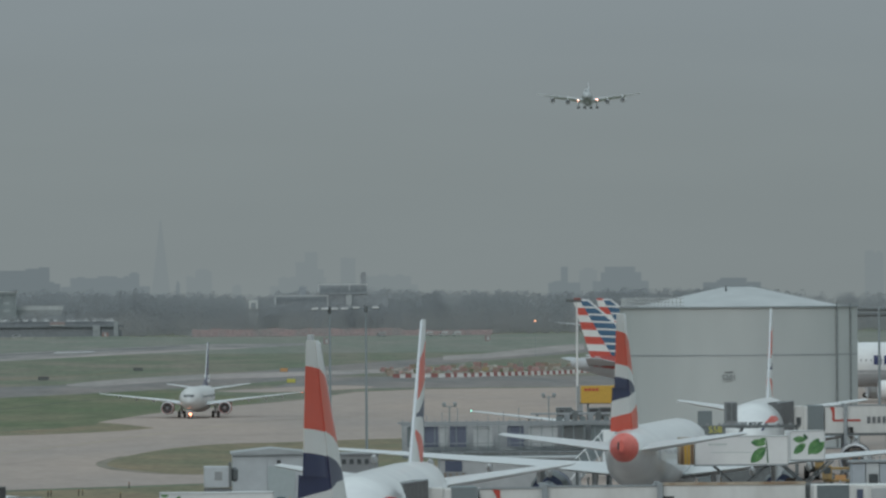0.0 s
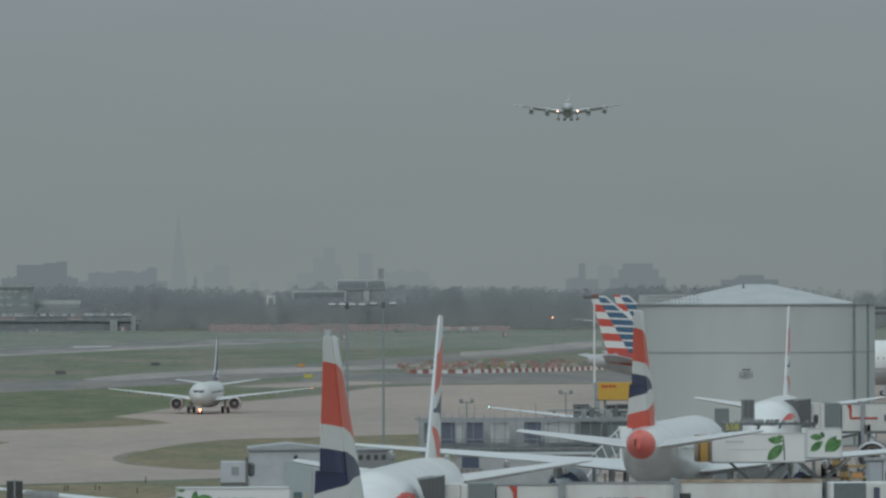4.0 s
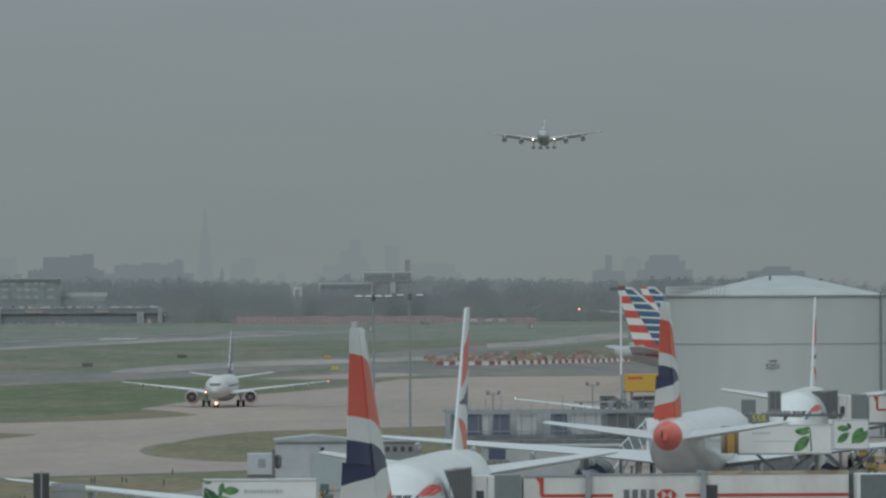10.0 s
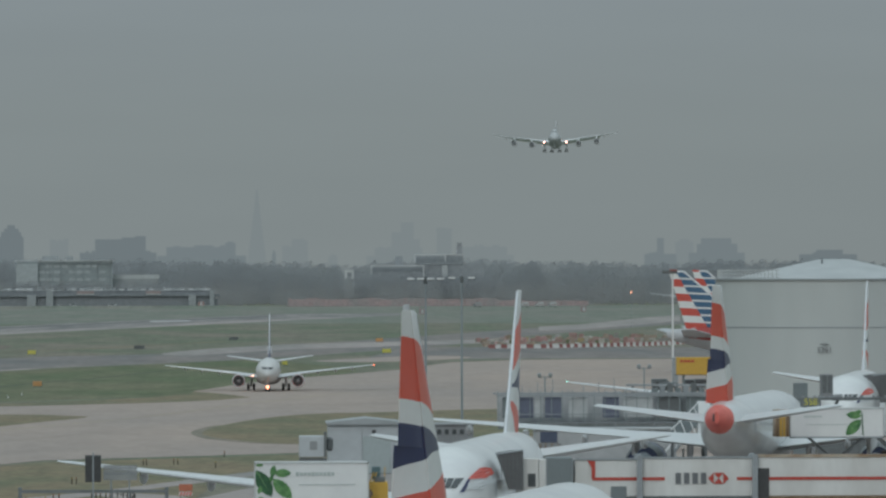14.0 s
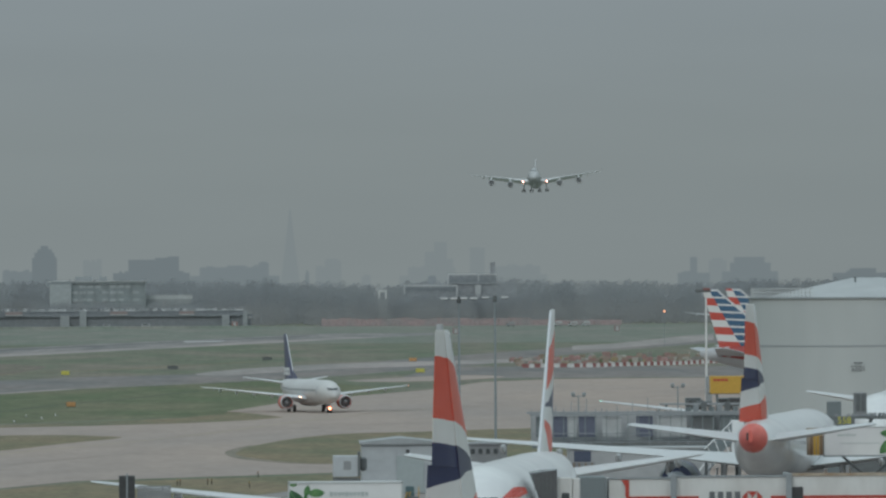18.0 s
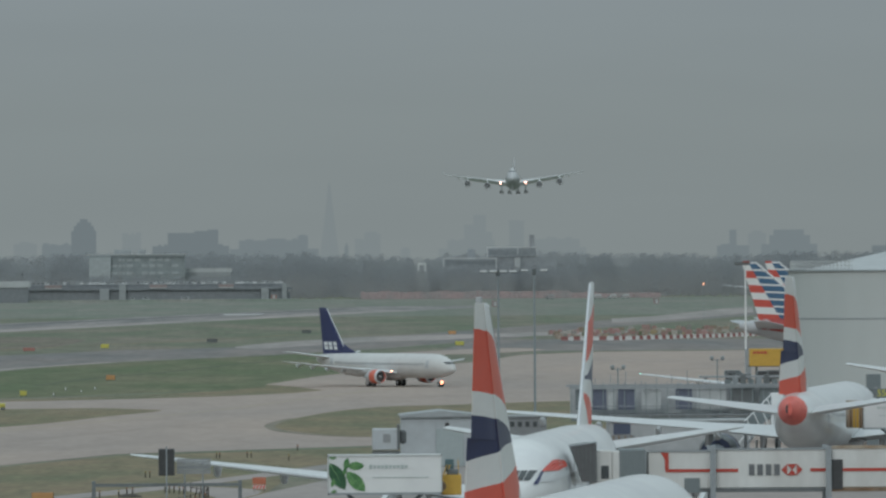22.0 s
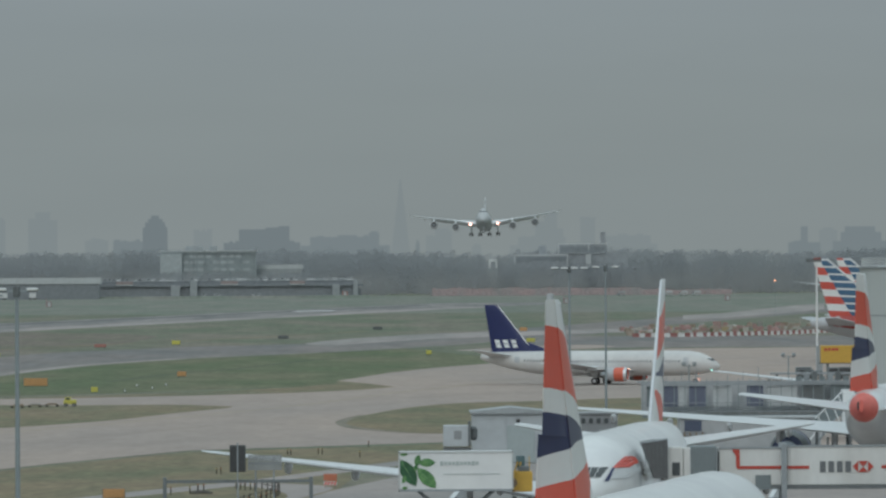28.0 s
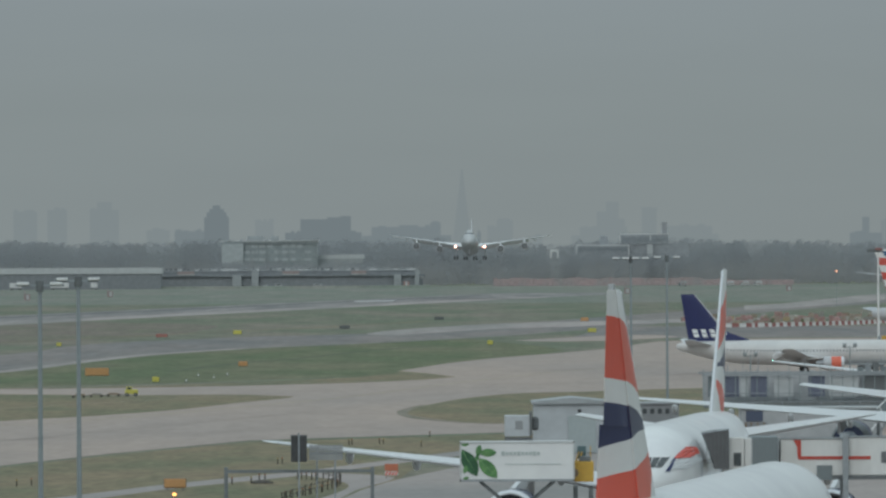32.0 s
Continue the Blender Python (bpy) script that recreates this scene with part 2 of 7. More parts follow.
sheet("worn_grass", [(-116, 2155), (-84, 2150), (-62, 2075), (-58, 2000), (-66, 1800), (-92, 1700), (-120, 1700)], 0.0035, BARE_EARTH, "brown worn grass between runway and taxiway", 4)
sheet("taxiway_2", [(26.3, 1712.6), (57.5, 1730.3), (112.9, 1726.6), (185.6, 1714.6), (211.2, 1951.2), (127.7, 1953.1), (65.5, 1971.6), (41.8, 1983.9)], 0.010, ASPHALT, "dark asphalt taxiway behind the concrete apron", 0)
sheet("pavement", [(-104.2, 1134.5), (-55.3, 1142.0), (-40.7, 1148.0), (-27.0, 1160.0), (-13.0, 1178.0), (-2.7, 1203.0), (2.0, 1227.0), (-2.8, 1262.8), (-7.4, 1288.0), (1.0, 1373.9), (9.4, 1432.9), (22.5, 1498.7), (31.0, 1545.0), (44.6, 1663.9), (62.8, 1706.7), (105.0, 1719.4), (205.0, 1673.5), (93.1, 760.3), (19.3, 860.5), (6.4, 858.1), (-5.2, 845.3), (-20.5, 828.9), (-32.6, 779.2), (-41.4, 736.7), (-56.4, 665.7)], 0.016, CONCRETE, "pale beige concrete apron and taxiway", 0)
sheet("grass_island", [(-4.4, 962), (-3.4, 992), (0.7, 1035.2), (5.7, 1068.8), (11.8, 1088.6), (20, 1096), (36.2, 1118), (50, 1103.3), (42.2, 961.2), (27.6, 930), (14, 910), (6.4, 902.6), (1.9, 912), (-2.1, 931.7), (-3.8, 947.4)], 0.030, GRASS_DRY, "dry yellowish grass island in the taxiway", 3)
sheet("grass_wedge", [(-91.5, 1098), (-60, 1097), (-47.7, 1087), (-42, 1086), (-29.4, 1088), (-24.5, 1080), (-20.2, 1067.3), (-27, 1029), (-33.3, 988), (-43.2, 951), (-52.0, 927.5), (-71.1, 839.7)], 0.030, GRASS_DRY, "narrow wedge of grass between taxiways", 3)
sheet("apron", [(-9.8, 605.8), (-6.9, 657.3), (-4.2, 685.5), (1.5, 726.7), (6.2, 765.1), (17.9, 797.4), (110.2, 850.5), (120, 300), (-10, 300)], 0.024, CONCRETE_GREY, "grey concrete aircraft stands", 0)
sheet("road", [(-29.9, 629.1), (-23.0, 663.1), (-12.3, 700.5), (-7.5, 722.8), (2.4, 765.9), (6.4, 784.2), (6.5, 799.8), (1.9, 783.0), (-7.7, 737.9), (-12.6, 714.7), (-23.5, 677.4), (-32.2, 637.9)], 0.024, CONCRETE_GREY, "narrow pale service road through the grass", 0)
sheet("road_2", [(-12.3, 700.5), (-9.4, 706.9), (-4.3, 692.2), (-7.3, 657.4), (-9.8, 605.8), (-12.4, 606.2), (-8.7, 651.6), (-8.2, 673.2), (-10.2, 689.9)], 0.022, CONCRETE_GREY, "service road bending to the apron", 3)
sheet("grass_verge", [(-56.8, 659.7), (-41.0, 731.0), (-32.3, 772.8), (-20.3, 821.6), (-5.1, 837.8), (6.3, 850.4), (13.0, 851.5), (12.1, 794.1), (5.8, 777.9), (-1.4, 754.4), (-7.2, 605.4), (-43.8, 508.0)], 0.012, GRASS_DRY, "dry yellow-brown grass verge beside the stands", 0)
# grooves and joints across the concrete, and the painted taxi line
JOINT = material("dark_joint_filler", (0.325, 0.275, 0.24), 0.9, vary=0.1, size=0.5)
TAXI_LINE = material("worn_yellow_line", (0.39, 0.33, 0.235), 0.8, vary=0.2, size=0.8)


def ribbon(name, line, width, z, mat, label):
    """A narrow strip of paint or filler along a curve on the ground."""
    pts_ = curve_through([(*p, 0.0) for p in line], 8, closed=False)
    bm = bmesh.new()
    prev = None
    for a, b in zip(pts_, pts_[1:]):
        s_ = Vector((-(b - a).y, (b - a).x, 0)).normalized() * width / 2
        row = (bm.verts.new((a.x + s_.x, a.y + s_.y, z)), bm.verts.new((a.x - s_.x, a.y - s_.y, z)))
        if prev:
            bm.faces.new((prev[0], row[0], row[1], prev[1]))
        prev = row
    return tagged(part(name, bm, mat), label, "marking", kind="structure")


ribbon("taxi_line", [(-61.7, 876.0), (-42.1, 928.2), (-26.1, 999.0), (-11.2, 1078.4), (6.4, 1201.4), (23.5, 1289.3), (49.4, 1342.2), (84.9, 1389.8)], 0.5, 0.034, TAXI_LINE, "worn yellow taxi line")
for i, ((xa, ya), (xb, yb)) in enumerate((((-55.7, 790.3), (-6.2, 1015.2)), ((-68.0, 965.7), (-17.9, 1114.2)), ((-2.0, 1118.4), (79.4, 1300.4)), ((5.8, 1255.0), (91.2, 1492.5)), ((-46.8, 834.5), (-4.2, 898.7)))):
    ribbon("joint", [(xa, ya), ((xa + xb) / 2, (ya + yb) / 2), (xb, yb)], 0.35, 0.033, JOINT, "dark joint in the concrete")
PALE_STRIP = material("pale_concrete_shoulder", (0.37, 0.32, 0.30), 0.85, vary=0.14, size=1.5, second=(0.25, 0.235, 0.22), big=26, stretch=(1, 0.1, 1), mid=7.0, streak=0.14)
sheet("concrete_strip", [(-18, 1852), (-7.2, 1960), (16, 2079), (31.9, 2110), (49.9, 2147.2), (86.2, 2211.8), (82.3, 2112.7), (47.4, 2038.9), (30.4, 1975.8), (15, 1945), (-3.5, 1850), (-13, 1808)], 0.010, PALE_STRIP, "pale pinkish concrete link between the taxiways", 2)
sheet("concrete_strip_2", [(15.4, 1696.8), (26.8, 1744.3), (44.2, 1792.0), (52.0, 1754.6), (42.0, 1705.6), (25.7, 1672.1)], 0.014, CONCRETE, "pale concrete tongue beside the taxiway", 2)
RUBBER = material("dark_rubber_marks", (0.13, 0.125, 0.125), 0.85, vary=0.2, size=1.5, stretch=(1, 0.1, 1))
sheet("runway_shoulder", along((-30 + 22.0, 2860 - 3.4), 300, -1500, 17), 0.012, PALE_STRIP, "pale concrete shoulder of the runway", 0)
sheet("rubber_marks", along((-30 - 16.0, 2860 + 2.4), 420, -900, 9), 0.012, RUBBER, "dark rubber marks along the runway", 0)
ribbon("taxiway_shoulder", [(-90, 1210), (-73.6, 1296), (-65.6, 1396), (-57.5, 1491), (-49, 1541), (-38.2, 1595)], 4.0, 0.010, PALE_STRIP, "pale edge of the asphalt taxiway")
# greener grass between the taxiway and the concrete
MUD = material("grey_brown_mud", (0.25, 0.215, 0.175), 0.95, vary=0.2, size=0.8, second=(0.18, 0.165, 0.12), big=6, stretch=(1, 0.3, 1))
FIELD_GRASS = material("green_field_grass", (0.098, 0.130, 0.060), 0.95, vary=0.25, size=1.3, second=(0.158, 0.153, 0.088), big=20, stretch=(1, 0.2, 1), mid=5.0, streak=0.17)
sheet("grass_field", [(-89.4, 1152.8), (-64.8, 1154.8), (-40.9, 1181.0), (-16.3, 1229.4), (0.9, 1245.5), (-8.1, 1282.3), (3.2, 1352.0), (17.0, 1458.8), (23.6, 1535.9), (20, 1600), (5, 1735), (-9.2, 1684), (-26, 1625), (-48, 1540), (-64.6, 1395), (-72.6, 1295), (-95, 1180)], 0.003, FIELD_GRASS, "green field grass between taxiway and concrete", 0)
# strips of darker, longer grass
LONG_GRASS = material("dark_long_grass", (0.060, 0.080, 0.052), 0.95, vary=0.3, size=1.0, second=(0.10, 0.115, 0.07), big=12, stretch=(1, 0.3, 1))
ribbon("grass_strip", [(-45.2, 1292.0), (-36.0, 1381.0), (-27.2, 1432.0), (-14.5, 1541.7), (1.0, 1625)], 1.6, 0.006, LONG_GRASS, "darker strip of long grass")
ribbon("grass_strip_2", [(-95.6, 1704.7), (-64.2, 1854.9), (-32.0, 1994.0), (2.4, 2190.9)], 3.5, 0.006, GRASS_DRY, "yellowish strip of grass")
ribbon("pavement_edge", [(-80.3, 1133.0), (-41.25, 1164.55), (-2.2, 1196.1)], 0.8, 0.028, PALE_STRIP, "pale pavement edge")
ribbon("grass_rim", [(-2.2, 1010), (-4.3, 985), (-5.0, 966), (-4.4, 946), (-2.7, 929), (1.3, 910.5), (7, 900.5), (14, 907)], 1.5, 0.026, MUD, "muddy rut round the grass island")
ribbon("grass_rim_2", [(-104, 1135.5), (-55.3, 1143.0), (-40.7, 1149.0), (-27, 1161), (-13, 1179), (-2.7, 1204)], 1.0, 0.020, MUD, "muddy rim of the field grass")
sheet("grass_verge_2", [(-104, 1125), (-55, 1136), (-40.7, 1142), (-27, 1154), (-13, 1172), (-2.7, 1197), (3.5, 1224), (-2, 1262), (-7.2, 1288), (-7.6, 1262), (-13.5, 1230), (-27, 1193), (-41, 1166), (-60, 1152), (-104, 1143)], 0.0065, GRASS_DRY, "dry brown grass along the concrete edge", 0)
sheet("runway_exit", [(93.6, 2461), (107.8, 2512), (123.4, 2615), (140.4, 2727), (162.6, 2907), (183.4, 3278), (158.9, 3085), (136, 2882), (117.2, 2731), (100.6, 2645)], 0.022, PALE_STRIP, "pale concrete runway exit", 0)
PAINT_PATCH = material("worn_white_runway_paint", (0.60, 0.60, 0.59), 0.7, vary=0.1, size=1.0, second=(0.42, 0.41, 0.40), big=6, stretch=(1, 0.2, 1))
tagged(sheet("runway_marking", [(-33.5, 2935), (-32, 2985), (-17.6, 3008), (-19, 2955)], 0.018, PAINT_PATCH, "worn white paint block on the runway", 0), category="marking")


# ---- aircraft: the nose points to +y, the origin lies on the ground under the main gear ----
JET_BIG = dict(L=63.7, R=3.1, zc=5.55, gear=33.0, nose_gear=5.9, span=30.4, wing=(21.0, 13.5, 41.0, 2.2, 4.0, 6.8), kink=(10.2, 28.6, 8.6),
               engines=((10.6, 18.8, 2.3, 1.72, 7.0),), fin=(49.5, 10.4, 59.8, 3.5, 8.2, 18.5), tail=(53.6, 7.0, 61.0, 2.4, 6.6, 8.1, 10.75),
               legs=((5.5, 33.0, 3, 0.68),), doors=(8.2, 21.5, 37.0, 53.0), rows=(9.5, 53.0, 0.95))
JET_LONG = dict(JET_BIG, L=73.9, gear=43.2, wing=(28.0, 13.5, 48.0, 2.2, 4.0, 6.8), kink=(10.2, 35.6, 8.6), engines=((10.6, 25.8, 2.3, 1.72, 7.0),),
                fin=(59.7, 10.4, 71.0, 2.4, 8.2, 18.2), tail=(63.8, 7.0, 71.2, 2.4, 6.6, 8.1, 10.75), legs=((5.5, 41.0, 3, 0.68),), doors=(8.2, 21.5, 33.0, 47.0, 63.0), rows=(9.5, 63.0, 0.95))
JET_WIDE = dict(JET_BIG, span=32.4, wing=(21.0, 13.5, 42.0, 2.2, 4.0, 7.4))
JET_STRIPED = dict(JET_BIG, fin=(47.5, 12.4, 60.6, 2.7, 8.2, 19.4))
JET_GIANT = dict(JET_BIG, L=72.0, R=4.1, zc=6.9, span=39.0, wing=(22.0, 17.5, 48.0, 4.0, 4.6, 9.0), fin=(56.0, 12.5, 67.5, 4.5, 10.2, 24.0), tail=(60.0, 9.0, 69.0, 3.5, 7.6, 9.6, 15.0))
JET_SMALL = dict(L=39.5, R=1.95, zc=3.3, gear=19.5, nose_gear=4.0, span=17.15, wing=(13.8, 7.6, 22.4, 1.5, 2.2, 4.1), kink=(5.6, 19.4, 5.0),
                 engines=((4.83, 13.6, 1.62, 1.05, 4.3),), fin=(30.6, 7.0, 36.6, 2.2, 5.0, 12.5), tail=(34.0, 4.0, 37.4, 1.3, 4.4, 5.4, 7.2),
                 legs=((2.86, 19.5, 1, 0.56),), doors=(4.6, 32.5), rows=(6.0, 32.0, 0.52))
JET_JUMBO = dict(L=70.7, R=3.25, zc=6.4, gear=35.0, nose_gear=7.7, span=31.0, wing=(21.5, 15.5, 46.5, 3.4, 5.2, 10.6), kink=(12.0, 29.2, 9.8),
                 engines=((11.7, 22.6, 4.2, 1.42, 5.5), (20.8, 30.6, 5.75, 1.42, 5.5)), fin=(54.5, 11.5, 65.5, 4.0, 9.2, 18.6), tail=(58.5, 8.0, 68.0, 2.6, 7.6, 9.2, 11.1),
                 legs=((5.5, 33.5, 2, 0.66), (1.9, 36.5, 2, 0.66)), doors=(9.0, 20.0, 37.0, 55.0), rows=(10.0, 55.0, 1.0))
PROFILE = ((0.0, -0.27, 0.015), (0.25, -0.265, 0.16), (0.9, -0.235, 0.33), (2.0, -0.17, 0.53), (3.4, -0.09, 0.71), (5.2, -0.03, 0.87), (7.5, 0.0, 0.97), (10.0, 0.0, 1.0))
REAR = ((0.62, 0.0, 1.0), (0.70, 0.02, 0.98), (0.78, 0.085, 0.90), (0.86, 0.22, 0.74), (0.92, 0.36, 0.57), (0.96, 0.45, 0.41), (0.985, 0.49, 0.33), (0.995, 0.505, 0.25), (1.0, 0.51, 0.17))


def skin(spec, s, angle, out=0.0):
    """A point of the fuselage s metres behind the nose, at an angle from the top, to the right."""
    L, R = spec["L"], spec["R"]
    k = R / 3.1
    tab = [(a * k, b, c) for a, b, c in PROFILE] + [(a * L, b, c) for a, b, c in REAR]
    i = 0
    while i < len(tab) - 2 and s > tab[i + 1][0]:
        i += 1
    (s0, z0, r0), (s1, z1, r1) = tab[i], tab[i + 1]
    t = min(max((s - s0) / (s1 - s0), 0), 1)
    z, r = z0 + (z1 - z0) * t, r0 + (r1 - r0) * t
    rise, narrow = 1.0, 1.0
    if spec is JET_JUMBO and math.cos(angle) > 0:      # the upper deck
        hump = min(max((s - 3.0) / 5.0, 0), 1) * min(max((27.0 - s) / 9.0, 0), 1)
        rise += 0.42 * hump * math.cos(angle) ** 1.5
        narrow = 1 - 0.38 * hump * math.cos(angle)
    if spec is not JET_JUMBO and s > 0.965 * L:        # the tail cone ends as an upright wedge
        narrow = 1 - 0.62 * ((s - 0.965 * L) / (0.035 * L)) ** 1.5
    r = r * R + out
    return Vector((r * narrow * math.sin(angle), spec["gear"] - s, spec["zc"] + z * R + r * rise * math.cos(angle)))


def level(spec, angle, z):
    """How far behind the nose the skin reaches a height."""
    lo, hi = 0.05, 9.0 * spec["R"] / 3.1
    for i in range(24):
        s = (lo + hi) / 2
        if skin(spec, s, angle).z < z:
            lo = s
        else:
            hi = s
    return lo


def patch(name, spec, s0, s1, a0, a1, mat, parent, label="", out=0.03, ns=2, na=3):
    """A thin curved panel that lies on the fuselage."""
    bm = bmesh.new()
    rows = []
    for o in (out, out - 0.06):
        rows.append([[bm.verts.new(skin(spec, s0 + (s1 - s0) * i / ns, radians(a0 + (a1 - a0) * j / na), o)) for j in range(na + 1)] for i in range(ns + 1)])
    for i in range(ns):
        for j in range(na):
            bm.faces.new((rows[0][i][j], rows[0][i + 1][j], rows[0][i + 1][j + 1], rows[0][i][j + 1]))
    return part(name, bm, mat, parent, label, smooth=True)


def nose_panel(name, spec, a0, a1, z0, z1, mat, parent, label="", slant=0.0, out=0.045):
    """A panel on the nose between two angles and two heights; slant: how far its lower edge runs back, in degrees."""
    bm = bmesh.new()
    rows = [[(radians(a0 + (a1 - a0) * i / 4 + slant * (1 - j / 3)), z0 + (z1 - z0) * j / 3) for i in range(5)] for j in range(4)]
    vs = [[bm.verts.new(skin(spec, level(spec, a, z), a, out)) for a, z in row] for row in rows]
    for j in range(3):
        for i in range(4):
            bm.faces.new((vs[j][i], vs[j][i + 1], vs[j + 1][i + 1], vs[j + 1][i]))
    return part(name, bm, mat, parent, label)


CABIN_GLASS = material("grey_cabin_glass", (0.27, 0.28, 0.295), 0.2, vary=0.1, size=0.3)
AIRFOIL = ((0, 0), (0.04, 0.42), (0.15, 0.78), (0.35, 1.0), (0.65, 0.62), (1.0, 0.04), (1.0, -0.04), (0.65, -0.32), (0.3, -0.6), (0.1, -0.48), (0.03, -0.26))


def section(x, y_le, chord, z, thick, upright=False):
    """A ring of a wing (or of a fin, upright): the leading edge at y_le, thickness as a share of the chord."""
    t = chord * thick / 2
    if upright:
        half = ((0, 0), (0.05, 0.5), (0.2, 0.9), (0.4, 1.0), (0.7, 0.6), (1.0, 0.08))
        pts = [(b * t, y_le - a * chord, z) for a, b in half] + [(-b * t, y_le - a * chord, z) for a, b in half[:0:-1]]
        return pts
    return [(x, y_le - a * chord, z + b * t) for a, b in AIRFOIL]


def wheel(parent, x, y, z, r, w, name="wheel"):
    t = part(name, rodded((x - w / 2, y, z), (x + w / 2, y, z), r, seg=14), TYRE, parent, smooth=True)
    part("rim", rodded((x - w / 2 - 0.02, y, z), (x + w / 2 + 0.02, y, z), r * 0.5, seg=10), METAL, t)
    return t


def airliner(spec, label, fin_paint, cone_paint=None, engine_paint=None, body_paint=None, wing_paint=None, lights=(), flaps=False, name="airliner", group="", rudder_turn=0.0, rear_paint=None, fan_paint=None):
    g, L, R, zc = spec["gear"], spec["L"], spec["R"], spec["zc"]
    body_paint, wing_paint = body_paint or WHITE_PAINT, wing_paint or GREY_PAINT
    plane = thing(name, label, "aircraft", group=group)
    k = R / 3.1
    cut = 0.96 * L if cone_paint else L
    st = [0.0, 0.12, 0.25, 0.5, 0.9, 1.4, 2.0, 2.7, 3.4, 4.3, 5.2, 6.3, 7.5, 8.7, 10.0]
    st = [a * k for a in st] + [10 * k + (0.60 * L - 10 * k) * i / 10 for i in range(1, 11)] + [L * (0.60 + 0.40 * i / 20) for i in range(1, 21)]
    ang = [2 * math.pi * i / 32 for i in range(32)]
    front = [s for s in st if s < cut - 0.05] + [cut]
    part("fuselage", loft(bmesh.new(), [[skin(spec, s, a) for a in ang] for s in front]), body_paint, plane, smooth=True)
    if cone_paint:
        back = [cut] + [s for s in st if s > cut + 0.05]
        cone = part("tail_cone", loft(bmesh.new(), [[skin(spec, s, a) for a in ang] for s in back]), cone_paint, plane, "red tail cone", smooth=True)
        tip = skin(spec, L, 0) * 0.5 + skin(spec, L, math.pi) * 0.5
        part("exhaust_outlet", boxed(-0.24 * k, tip.y + 0.42 * k, tip.z, 0.2 * k, 0.92 * k, 0.66 * k, 0.06), DARK, cone)
    # belly fairing between the wings
    w0, c0, w1, c1, zr, zt = spec["wing"]
    rings = []
    for i in range(9):
        t = i / 8
        f = math.sin(math.pi * (0.06 + 0.88 * t)) ** 0.6
        rings.append([(R * 1.06 * f * math.sin(a), g - w0 + 1.5 * k - t * (c0 + 4 * k), zr - 0.15 * R + 0.52 * R * f * math.cos(a)) for a in ang[::2]])
    part("belly_fairing", loft(bmesh.new(), rings), body_paint, plane, smooth=True)
    # cockpit windows
    sill, head = (0.80, 0.96) if spec is JET_JUMBO else (0.15, 0.35)
    for a0, a1 in ((3, 16), (18, 31), (33, 46)):
        for sgn in (1, -1):
            nose_panel("cockpit_window", spec, sgn * a0, sgn * a1, zc + R * sill, zc + R * head, WINDOW_GLASS, plane)
    # doors and cabin windows
    for s in spec["doors"]:
        for sgn in (1, -1):
            patch("door", spec, s, s + 1.07 * min(1, k + 0.2), sgn * 62, sgn * 100, GREY_PAINT, plane, out=0.015)
    s0, s1, step = spec["rows"]
    n = int((s1 - s0) / step)
    for sgn in (1, -1):
        for i in range(n):
            s = s0 + i * step
            if all(abs(s + 0.2 - d - 0.5) > 0.9 for d in spec["doors"]):
                patch("cabin_window", spec, s, s + 0.24, sgn * 76, sgn * (76 + 6.5 / k), CABIN_GLASS, plane, out=0.02, ns=1, na=1)
    # wings
    kx, ky, kc = spec["kink"]
    for sgn, side in ((1, "right"), (-1, "left")):
        zk = zr + (zt - zr) * (kx / spec["span"]) * 0.92
        secs = [section(sgn * R * 0.5, g - w0 + 0.6 * k, c0 * 1.04, zr - 0.05, 0.13), section(sgn * R, g - w0 - 0.3 * k, c0, zr, 0.13),
                section(sgn * kx, g - ky, kc, zk, 0.11), section(sgn * spec["span"] * 0.97, g - w1 + 0.5 * k, c1 * 1.12, zt - 0.1, 0.10), section(sgn * spec["span"], g - w1 - 0.25 * k, c1 * 0.75, zt, 0.06)]
        wing = part("wing", loft(bmesh.new(), secs), wing_paint, plane, smooth=True)
        # slat line along the leading edge
        bm = bmesh.new()
        for (xa, ya, za), (xb, yb, zb) in (((sgn * R * 1.15, g - w0 - 0.5 * k, zr + 0.02), (sgn * kx, g - ky + 0.04, zk + 0.02)), ((sgn * kx, g - ky + 0.04, zk + 0.02), (sgn * spec["span"] * 0.96, g - w1 + 0.5 * k, zt - 0.1))):
            rod(bm, (xa, ya, za), (xb, yb, zb), 0.14 * k + 0.04, 0.07 * k + 0.03, 8)
        part("leading_edge", bm, METAL, wing, "bright metal leading edge", smooth=True)
        # canoe fairings under the trailing edge
        for f in (0.30, 0.47, 0.64, 0.80):
            x = f * spec["span"]
            t = (x - kx) / (spec["span"] - kx)
            te = (g - w0 - c0) + (g - ky - kc - (g - w0 - c0)) * (x - R) / (kx - R) if x < kx else (g - ky - kc) + (g - w1 - c1 + ky + kc - g) * t
            z = zr + (zt - zr) * x / spec["span"] - 0.25 * k
            rr = [[(sgn * x + 0.3 * k * q * math.cos(a), te + 1.6 * k - 2.9 * k * u, z - 0.35 * k * q + 0.45 * k * q * math.sin(a)) for a in ang[::4]] for u, q in ((0, 0.1), (0.25, 0.8), (0.5, 1.0), (0.8, 0.7), (1, 0.1))]
            part("flap_fairing", loft(bmesh.new(), rr), wing_paint, wing, smooth=True)
